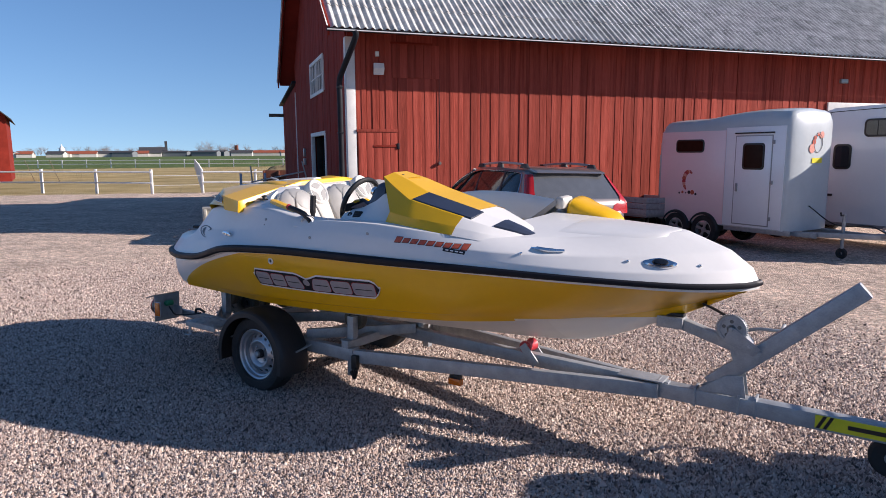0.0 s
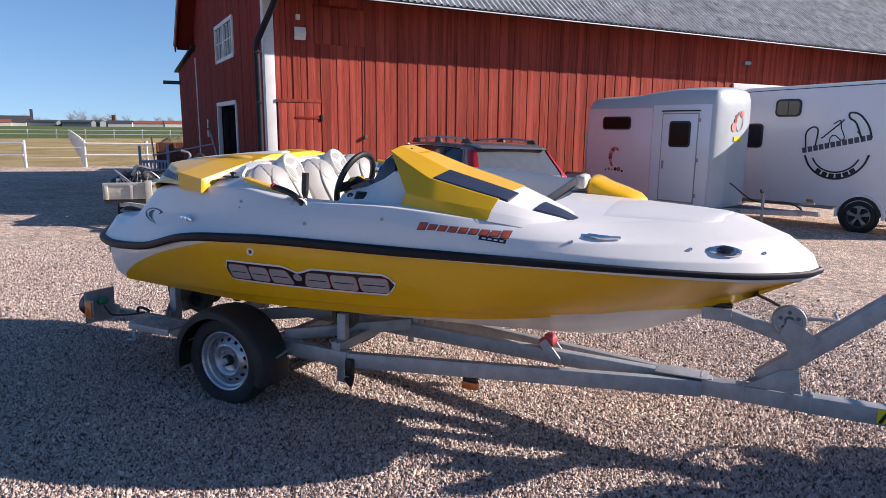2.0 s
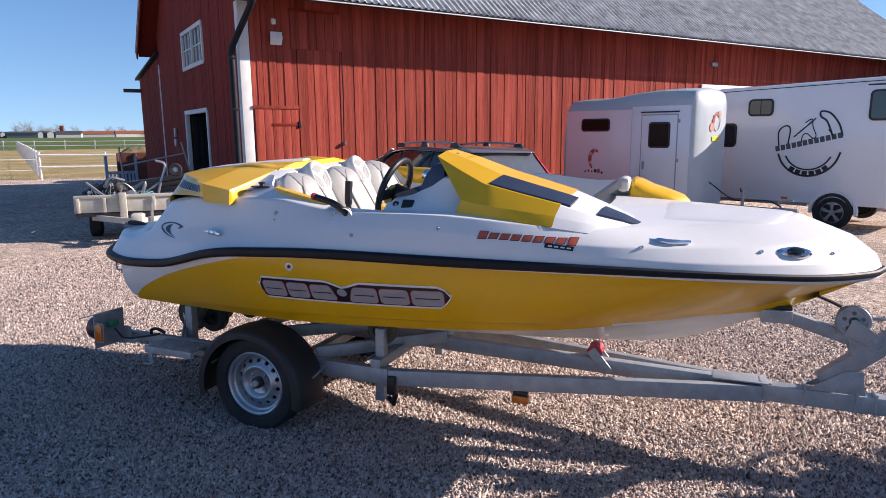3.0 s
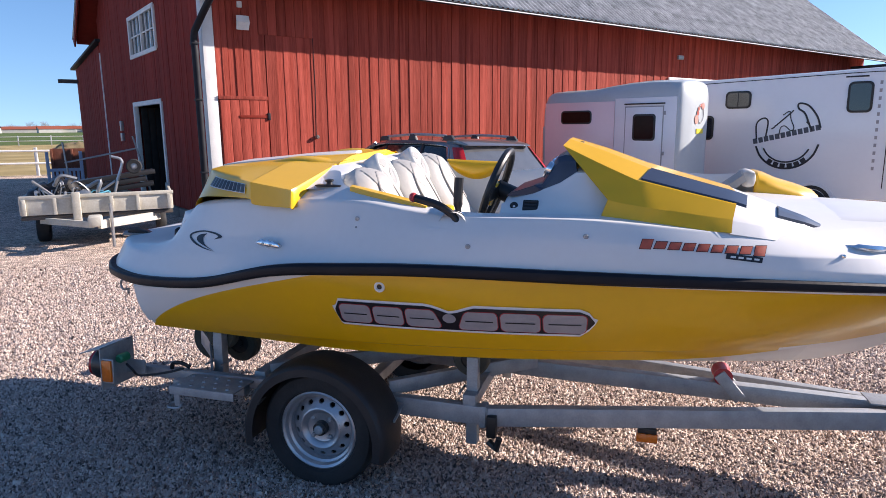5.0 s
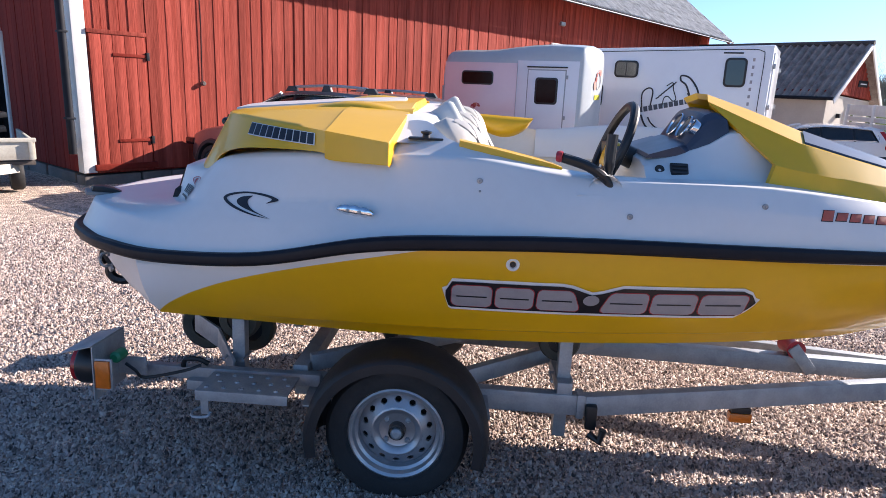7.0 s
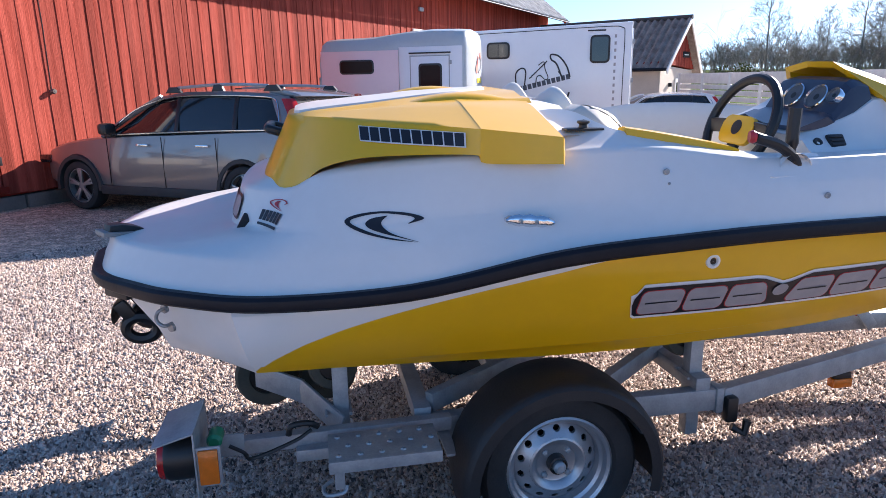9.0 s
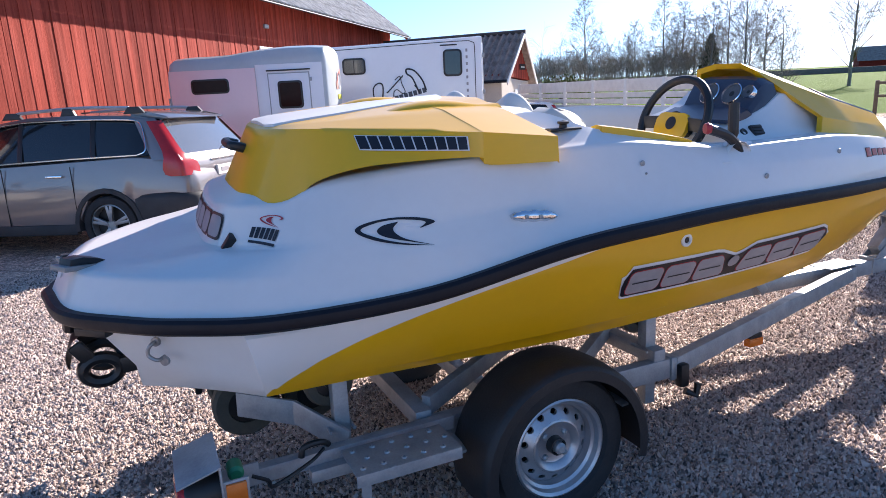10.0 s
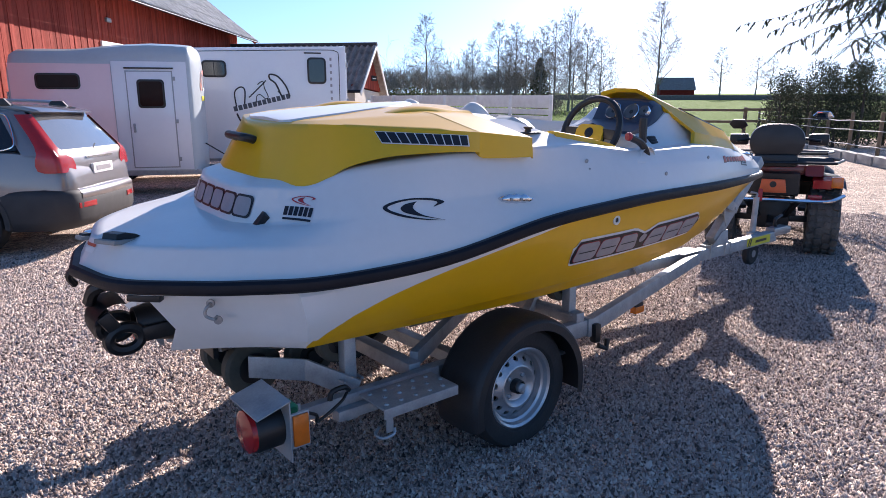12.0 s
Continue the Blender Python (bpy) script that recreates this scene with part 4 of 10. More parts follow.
def helm_console():
    bm = bmesh.new()
    rows = [tight(r) for r in console_rows(4, 7, 9)]
    skin(bm, rows)
    bm.faces.new([bm.verts.new(p) for p in rows[-1]])
    con = part("console", bm, GELCOAT, boat, "white nose of the helm console", 30)
    bm = bmesh.new()
    rows = [tight(r) for r in console_rows(0, 4.04, 16, 0.004)]
    skin(bm, rows)
    # the rear edge folds in under the hood
    r0 = rows[0]
    c = Vector((2.5, -0.42, 1.33))
    lip = [tuple(Vector(p) + (c - Vector(p)).normalized() * 0.022 + Vector((0.004, 0, 0))) for p in r0]
    lip2 = [(x + 0.10, y, z - 0.012) for x, y, z in lip]
    skin(bm, [r0, lip, lip2])
    part("hood", bm, YELLOW, con, "yellow console hood", 22)
    # tinted facets between the crease and the ridge
    for a, b, f0, f1 in ((2.10, 4.30, 0.06, 0.97), (5.15, 6.75, 0.04, 1.25)):
        bm = bmesh.new()
        rows = []
        for r in console_rows(a, b, 10, 0.010, (2, 5)):
            p, q = Vector(r[0]), Vector(r[1])
            e = (Vector(r[2]) - q) * (f1 - 1) if f1 > 1 else Vector()
            rows.append([tuple(p.lerp(q, f0) + Vector((0, 0, -0.012))), tuple(p.lerp(q, f0 + 0.03)), tuple(p.lerp(q, 0.5)), tuple(p.lerp(q, min(1, f1) - 0.03)), tuple(p.lerp(q, min(1, f1)) + e + Vector((0, 0, -0.004)))])
        skin(bm, rows)
        for r in (rows[0], rows[-1]):
            bm.faces.new([bm.verts.new((x, y, z)) for x, y, z in r])
        part("tinted_panel", bm, NAVY, con, "dark tinted panel on the console")
    part("hood_plug", lathe(bmesh.new(), [(0.010, 0.0), (0.009, 0.004), (0.0005, 0.004)], 12, pose(2.465, -0.44, 1.538, 90, 0, 0)), BLACK, con)
    # dash: dark binnacle with three dials, over a white moulded body
    bm = bmesh.new()
    rows = []
    for y, f in ((-0.622, 0.22), (-0.615, 0.60), (-0.602, 0.84), (-0.575, 0.96), (-0.52, 1.0), (-0.34, 1.0), (-0.28, 0.94), (-0.255, 0.6)):
        prof = [(2.195, 1.338), (2.205, 1.350), (2.300, 1.382), (2.325, 1.394), (2.372, 1.478), (2.385, 1.494), (2.41, 1.504), (2.45, 1.500), (2.47, 1.42)]
        rows.append([(x + (0.03 * (1 - f) if i > 2 else 0.0), y, 1.338 + (z - 1.338) * (f if i > 2 else 1.0)) for i, (x, z) in enumerate(prof)])
    skin(bm, rows)
    for r in (rows[0], rows[-1]):
        bm.faces.new([bm.verts.new(p) for p in r])
    part("gauge_pod", bm, NAVY, con, "dark blue gauge binnacle under the hood", 22)
    bm = bmesh.new()
    rows = []
    for x, zt in ((2.182, 1.27), (2.186, 1.325), (2.20, 1.338), (2.30, 1.362), (2.40, 1.405), (2.46, 1.445), (2.54, 1.45), (2.66, 1.40)):
        w = min(1.0, max(0.0, (x - 2.2) / 0.3))
        rows.append([(x, -0.15, 0.95), (x, -0.155, zt - 0.02), (x, -0.18, zt), (x, -0.58, zt), (x, -0.625, zt - 0.012), (x, -0.665 - 0.02 * w, 1.315), (x, -0.70 - 0.02 * w, 1.288), (x, -0.755, 1.262)])
    skin(bm, rows)
    bm.faces.new([bm.verts.new(p) for p in rows[0]])
    part("dash_body", bm, GELCOAT, con, "white moulded dash below the gauges", 30)
    for y, z, r in ((-0.578, 1.445, 0.028), (-0.505, 1.437, 0.045), (-0.395, 1.437, 0.046)):
        g = pose(2.350 + (z - 1.437) * 0.5, y, z, 0, 30, 0) @ pose(0, 0, 0, 0, 0, 90)
        bm = lathe(bmesh.new(), [(r, -0.01), (r, 0.008), (r * 0.93, 0.011), (r * 0.88, 0.004)], 28, g)
        gz = part("gauge", bm, CHROME, con, "round dial gauge with chrome bezel")
        part("dial", lathe(bmesh.new(), [(r * 0.89, 0.003), (0.0005, 0.003)], 24, g), DIAL, gz, "grey dial")
        part("dial_centre", lathe(bmesh.new(), [(r * 0.25, 0.0045), (0.0005, 0.0045)], 20, g), BLACK, gz)
    sw_ = part("vent", boxm(-0.03, 0.03, -0.008, 0.004, -0.025, 0.025, 0.005, pose(2.296, -0.677, 1.308, -38, 0, 0)), BLACK, con, "black vent grille")
    for k in range(3):
        part("vent_slat", boxm(-0.024, 0.024, -0.012, -0.006, -0.003, 0.003, 0.001, pose(2.296, -0.677, 1.308, -38, 0, 0) @ pose(0, 0, -0.014 + 0.014 * k)), CARCLAD, sw_)
    part("socket", lathe(bmesh.new(), [(0.016, 0.0), (0.016, 0.006), (0.011, 0.007), (0.0005, 0.002)], 16, pose(2.232, -0.673, 1.306, 38, 0, 180)), BLACK, con, "round black socket")
    # steering wheel
    c = pose(2.115, -0.44, 1.345, 0, 20, 0)
    sw = part("steering_wheel", tube(bmesh.new(), [tuple(c @ Vector((0, 0.165 * math.cos(a), 0.165 * math.sin(a)))) for a in [2 * math.pi * i / 40 for i in range(40)]], 0.0165, 10, closed=True), BLACK, boat, "black three-spoke steering wheel")
    for a in (185, 355, 270):
        a = radians(a)
        bm = bmesh.new()
        beam(bm, tuple(c @ Vector((0.012, 0.03 * math.cos(a), 0.03 * math.sin(a)))), tuple(c @ Vector((0, 0.155 * math.cos(a), 0.155 * math.sin(a)))), 0.05, 0.018, 0.006, up=(1, 0, 0))
        part("spoke", bm, BLACK, sw)
    bm = bmesh.new()
    prism(bm, rounded(0.165, 0.10, 0.03), -0.008, 0.010, "x", 0.005, c @ pose(0, 0, -0.02))
    pad = part("hub_pad", bm, YELLOW, sw, "yellow steering wheel hub pad")
    part("emblem", lathe(bmesh.new(), [(0.026, 0.0095), (0.0005, 0.0105)], 20, c @ pose(0, 0, -0.012, 0, 0, 90)), DECALBLACK, pad, "round dark emblem")
    part("column", tube(bmesh.new(), [tuple(c @ Vector((0.0, 0, 0))), tuple(c @ Vector((0.2, 0, -0.01)))], 0.04, 12), BLACK, sw)
    # throttle and shifter
    lev = part("control_plate", boxm(-0.10, 0.10, -0.045, 0.045, -0.010, 0.006, 0.005, pose(2.035, -0.822, 1.262, 38, 0, 0)), GELCOAT, boat, "white plate under the control levers")
    for k, (y0, z0) in enumerate(((-0.83, 1.274), (-0.805, 1.276))):
        part("lever_boot", lathe(bmesh.new(), [(0.055, -0.010), (0.055, 0.010), (0.045, 0.012)], 24, pose(2.03, y0, z0 - 0.028)), GELCOAT, lev)
    part("throttle_lever", tube(bmesh.new(), smooth_line([(2.045, -0.825, 1.262), (2.025, -0.825, 1.29), (1.97, -0.83, 1.325), (1.885, -0.836, 1.350)], 5), [0.014] * 6 + [0.016] * 10, 10), BLACK, lev, "black throttle lever")
    part("knob", lathe(bmesh.new(), [(0.0005, -0.010), (0.016, -0.009), (0.019, 0.0), (0.016, 0.009), (0.0005, 0.010)], 14, pose(1.878, -0.836, 1.352, 0, 0, 70)), DECALRED, lev, "red lever knob")
    part("shift_lever", tube(bmesh.new(), smooth_line([(2.045, -0.80, 1.262), (2.04, -0.795, 1.34), (2.043, -0.788, 1.425)], 5), [0.012] * 4 + [0.018] * 7, 10), BLACK, lev, "black shift lever")


helm_console()


def port_console():
    bm = bmesh.new()
    rows = []
    for x, y0, y1, h in ((3.235, 0.275, 0.58, 1.355), (3.255, 0.265, 0.585, 1.362), (3.29, 0.27, 0.585, 1.352), (3.35, 0.285, 0.575, 1.325), (3.44, 0.31, 0.555, 1.298), (3.52, 0.345, 0.52, 1.268), (3.555, 0.39, 0.48, 1.235)):
        rows.append(smooth_line([(x, y0, 1.22), (x, y0 + 0.02, h - 0.03), (x, (y0 + y1) / 2, h), (x, y1 - 0.02, h - 0.03), (x, y1, 1.20)], 3))
    skin(bm, rows)
    bm.faces.new([bm.verts.new(p) for p in rows[0]])
    bm.faces.new([bm.verts.new(p) for p in rows[-1]][::-1])
    part("port_pod", bm, YELLOW, boat, "small yellow pod on the port deck", 40)
    # the white cowl that carries the port coaming up to the pod
    bm = bmesh.new()
    rows = []
    for x, y, z in smooth_line([(1.93, 0.725, 1.302), (2.08, 0.735, 1.314), (2.30, 0.73, 1.342), (2.55, 0.715, 1.346), (2.74, 0.675, 1.338), (2.92, 0.605, 1.326), (3.06, 0.50, 1.328), (3.17, 0.40, 1.342), (3.24, 0.33, 1.335)], 4):
        gy, gz = along(GUNWALE, x)
        gy, gz = min(gy, y + 0.16) - 0.005, gz - 0.012
        rows.append([(x, gy, gz), (x, gy + (y - gy) * 0.35, gz + (z - gz) * 0.52), (x, gy + (y - gy) * 0.75, gz + (z - gz) * 0.90), (x, y + 0.012, z - 0.002), (x, y, z), (x, y - 0.010, z - 0.008), (x, y - 0.028, z - 0.07), (x, y - 0.040, 1.16)])
    skin(bm, rows)
    for r in (rows[0], rows[-1]):
        bm.faces.new([bm.verts.new(p) for p in r])
    part("port_cowl", bm, GELCOAT, boat, "white raised coaming on the port side", 45)
    # the edge of a grey padded backrest that leans against it
    bm = bmesh.new()
    rows = []
    for i in range(9):
        u = i / 8
        x, z = 2.96 + 0.23 * u, 1.19 + 0.165 * u ** 1.1
        rows.append([(x, 0.22, z - 0.03), (x - 0.012, 0.225, z), (x - 0.02, 0.30, z + 0.012), (x - 0.012, 0.385, z), (x, 0.39, z - 0.03)])
    skin(bm, rows)
    part("bow_backrest", bm, LOBEVINYL, boat, "grey vinyl backrest at the port bow", 50)
    part("headrest", boxm(3.165, 3.235, 0.225, 0.39, 1.29, 1.372, 0.03), VINYL, boat, "cream rounded bolster", 60)


port_console()


# ---- seats ----
def seat_deck():
    """The white moulding between the engine cover and the seat backs."""
    bm = bmesh.new()
    rows = []
    for i in range(17):
        y = -0.68 + 1.36 * i / 16
        z = 1.428 - max(0.0, abs(y) - 0.42) * 0.30
        rows.append([(1.28, y, z), (1.42, y, z + 0.002), (1.455, y, z - 0.006), (1.475, y, z - 0.03), (1.53, y, 1.05)])
    skin(bm, rows)
    part("seat_deck", bm, GELCOAT, boat, "white moulding behind the seat backs")


seat_deck()


def seat(y0, label, half=0.172, top=1.425, xt=1.50):
    """A padded seat back with a rounded top, leaning back, a piped arch on its face, and a cushion."""
    base, tip = Vector((1.75, y0, 1.0)), Vector((xt, y0, top))
    up = tip - base
    nrm = Vector((-up.z, 0, up.x)).normalized() * -1
    def face(u, c, lift=0.0):
        w = half * max(0.06, 1 - max(0.0, (u - 0.62) / 0.38) ** 2.2) ** 0.5
        puff = 0.075 * (1 - abs(c) ** 3.0) * (1 - max(0.0, (u - 0.7) / 0.3) ** 3)
        return base + up * u + Vector((0, w * c, 0)) + nrm * (puff + lift)
    cs = (-1, -0.93, -0.8, -0.6, -0.4, -0.2, 0, 0.2, 0.4, 0.6, 0.8, 0.93, 1)
    us = [i / 14 for i in range(15)]
    bm = bmesh.new()
    rows = []
    for u in us:
        row = [face(u, c) for c in cs]
        row = [row[0] - nrm * 0.07] + row + [row[-1] - nrm * 0.07]
        rows.append(row)
    rows.append([p - nrm * 0.05 for p in rows[-1]])
    skin(bm, rows)
    st = part("seat", bm, VINYL, boat, label, 60)
    bm = bmesh.new()
    arch = smooth_line([face(0.3, -0.55, 0.003), face(0.62, -0.52, 0.003), face(0.82, -0.34, 0.003), face(0.88, 0.0, 0.003), face(0.82, 0.34, 0.003), face(0.62, 0.52, 0.003), face(0.3, 0.55, 0.003)], 5)
    tube(bm, arch, 0.006, 6)
    part("piping", bm, GREYVINYL, st, "grey piped arch")
    # the soft lobe at the head of the seat back
    bm = bmesh.new()
    rows = []
    for i in range(9):
        f = i / 8
        u, w = 0.60 + 0.36 * f, 0.10 + 0.52 * math.sqrt(f)
        rows.append([face(u, w * c, 0.002 + 0.012 * math.sin(math.pi * min(1.0, f + 0.02)) * (1 - c * c)) for c in (-1, -0.8, -0.5, 0, 0.5, 0.8, 1)])
    skin(bm, rows)
    part("head_lobe", bm, LOBEVINYL, st, "soft grey lobe sewn into the seat back", 60)
    part("cushion", boxm(1.68, 2.06, y0 - 0.19, y0 + 0.19, 0.90, 1.03, 0.045), VINYL, st, "cream seat cushion")
    return st


seat(-0.465, "cream moulded vinyl seat with a rounded back")
seat(0.0, "cream moulded vinyl seat with a rounded back")
seat(0.465, "cream moulded vinyl seat with a rounded back")


def seat_pods():
    """Narrow moulded pods between the seat backs, each with a round head, three grille slots in it and a yellow foot."""
    for y0 in (-0.245, 0.245):
        base, tip = Vector((1.70, y0, 1.05)), Vector((1.490, y0, 1.435))
        up = tip - base
        nrm = Vector((up.z, 0, -up.x)).normalized()
        def face(u, c, lift=0.0):
            w = 0.045 + 0.028 * min(1.0, u / 0.7)
            w *= max(0.05, 1 - max(0.0, (u - 0.80) / 0.20) ** 2.2) ** 0.5
            return base + up * u + Vector((0, w * c, 0)) + nrm * (0.030 * (1 - 0.55 * abs(c) ** 2.5) * (1 - max(0.0, (u - 0.75) / 0.25) ** 3) + lift)
        bm = bmesh.new()
        rows = []
        for i in range(13):
            row = [face(i / 12, c) for c in (-1, -0.85, -0.5, 0, 0.5, 0.85, 1)]
            rows.append([row[0] - nrm * 0.08] + row + [row[-1] - nrm * 0.08])
        rows.append([p - nrm * 0.06 for p in rows[-1]])
        skin(bm, rows)
        pod = part("seat_pod", bm, VINYL, boat, "cream pod between the seats with a round slotted head", 60)
        # the head: local x across, z up the pod, -y out of its face
        z = up.normalized()
        x = Vector((0, 1, 0))
        head = Matrix(((x.x, -nrm.x, z.x, 0), (x.y, -nrm.y, z.y, 0), (x.z, -nrm.z, z.z, 0), (0, 0, 0, 1)))
        head.translation = Vector((1.506, y0, 1.362))
        bm = bmesh.new()
        rings = []
        for r, d in ((0.088, 0.05), (0.094, -0.035), (0.092, -0.050), (0.084, -0.058), (0.074, -0.054), (0.070, -0.048), (0.0005, -0.048)):
            rings.append([head @ Vector((r * 0.94 * math.cos(a), d, r * 1.10 * math.sin(a))) for a in [2 * math.pi * i / 32 for i in range(32)]])
        skin(bm, rings, True)
        rim = part("grille_rim", bm, LINER, pod, "round white grille", 50)
        for q in (90, 210, 330):
            # a slot between two spokes
            o = []
            for i in range(9):
                a = radians(q - 48 + 12 * i)
                o.append((0.066 * math.cos(a), 0.066 * math.sin(a)))
            for i in range(5):
                a = radians(q + 22 - 11 * i)
                o.append((0.024 * math.cos(a), 0.024 * math.sin(a)))
            bm = bmesh.new()
            prism(bm, [(u * 0.94, v * 1.10) for u, v in o], -0.0505, -0.046, "y", 0.0, head)
            part("grille_slot", bm, GREYVINYL, rim, "grey mesh slot")
        part("pod_foot", boxm(1.66, 1.74, y0 - 0.045, y0 + 0.045, 1.05, 1.16, 0.025), YELLOW, pod, "yellow moulded foot")


seat_pods()


def coaming_pads():
    # starboard: a long slim pad on the inner edge; port: a leaf-shaped bolster on the coaming
    bm = bmesh.new()
    rows = []
    for i in range(13):
        u = i / 12
        x = 1.56 + 0.34 * u
        y, z = along(INNER, x)
        t = math.sin(math.pi * min(1.0, 0.1 + 0.9 * u)) ** 0.5
        w, h = 0.035 + 0.03 * t, 0.006 + 0.014 * t
        rows.append([(x, -(y + 0.018), z - 0.015), (x, -(y + 0.012), z + h * 0.8), (x, -(y - w * 0.3), z + h), (x, -(y - w * 0.8), z + h * 0.5), (x, -(y - w), z - 0.012), (x, -(y - w * 0.9), z - 0.05 * t)])
    skin(bm, rows)
    for r in (rows[0], rows[-1]):
        bm.faces.new([bm.verts.new(p) for p in r])
    part("coaming_pad", bm, YELLOW, boat, "slim yellow pad on the coaming", 60)
    bm = bmesh.new()
    rows = []
    for i in range(15):
        u = i / 14
        x = 1.575 + 0.335 * u
        zt = 1.372 - 0.012 * u
        zb = zt - 0.012 - 0.125 * math.sin(math.pi * min(1, u * 1.02)) ** 0.6
        zm = (zt + zb) / 2
        t = 0.012 + 0.028 * math.sin(math.pi * u) ** 0.5
        rows.append([(x, 0.745, zt - 0.004), (x, 0.735 - t * 0.6, zt), (x, 0.72 - t, (zt + zm) / 2), (x, 0.715 - t, zm), (x, 0.725 - t * 0.7, (zm + zb) / 2), (x, 0.745, zb), (x, 0.775, zm)])
    skin(bm, rows, closed=True)
    for r in (rows[0], rows[-1]):
        bm.faces.new([bm.verts.new(p) for p in r])
    part("coaming_pad", bm, YELLOW, boat, "rounded yellow bolster on the coaming", 60)


coaming_pads()


# ---- decals and fittings, laid on the boat's own surfaces ----
from mathutils.bvhtree import BVHTree


def tree_of(names):
    vs, fs = [], []
    for nm in names:
        me = bpy.data.objects[nm].data
        o = len(vs)
        vs += [v.co.copy() for v in me.vertices]
        fs += [[i + o for i in p.vertices] for p in me.polygons]
    return BVHTree.FromPolygons(vs, fs)


SIDE = tree_of(("hull", "deck"))
COVERT = tree_of(("engine_cover",))
DECKT = tree_of(("deck",))


def lay(p, way, tree, lift):
    """The point where a ray from p along way meets the surface, lifted off it."""
    hit, nrm, _, _ = tree.ray_cast(Vector(p), Vector(way))
    if hit is None:
        return None
    if nrm.dot(Vector(way)) > 0:
        nrm = -nrm
    return hit + nrm * lift


def from_side(u, v):
    return (u, -2.0, v), (0, 1, 0)


def from_stern(u, v):
    return (-1.5, u, v), (1, 0, 0)


def from_quarter(u, v):
    """Onto the starboard quarter: u runs forward and outboard."""
    t, d = Vector((0.67, -0.74, 0)), Vector((0.74, 0.67, 0))
    p = Vector((0.460, -0.500, v)) + t * u - d * 1.0
    return tuple(p), tuple(d)


def decal(name, outline, frame_of, tree, lift, material, parent, label="", inset=None):
    """A thin film cut to an outline (u, v), fanned from its middle so that it follows the surface; inset cuts a hole of that share."""
    pts = []
    n = len(outline)
    for i, a in enumerate(outline):
        b = outline[(i + 1) % n]
        k = max(1, int(math.dist(a, b) / 0.025))
        pts += [(a[0] + (b[0] - a[0]) * j / k, a[1] + (b[1] - a[1]) * j / k) for j in range(k)]
    c = (sum(p[0] for p in pts) / len(pts), sum(p[1] for p in pts) / len(pts))
    rows = []
    shares = (1.0, 0.66, 0.33) if inset is None else (1.0, (1 + inset) / 2, inset)
    for s in shares:
        row = [lay(*frame_of(c[0] + (p[0] - c[0]) * s, c[1] + (p[1] - c[1]) * s), tree, lift) for p in pts]
        if any(q is None for q in row):
            return None
        rows.append(row)
    bm = bmesh.new()
    vs, _ = skin(bm, rows, closed=True)
    if inset is None:
        m = bm.verts.new(lay(*frame_of(*c), tree, lift))
        for i in range(len(pts)):
            bm.faces.new((vs[-1][i], vs[-1][(i + 1) % len(pts)], m))
    return part(name, bm, material, parent, label)


def band(name, top, bot, frame_of, tree, lift, material, parent, label=""):
    """A film between two lines of (u, v) with as many points each."""
    rows = []
    for s in (0, 0.25, 0.5, 0.75, 1):
        row = [lay(*frame_of(a[0] + (b[0] - a[0]) * s, a[1] + (b[1] - a[1]) * s), tree, lift) for a, b in zip(top, bot)]
        rows.append(row)
    bm = bmesh.new()
    skin(bm, rows)
    return part(name, bm, material, parent, label)


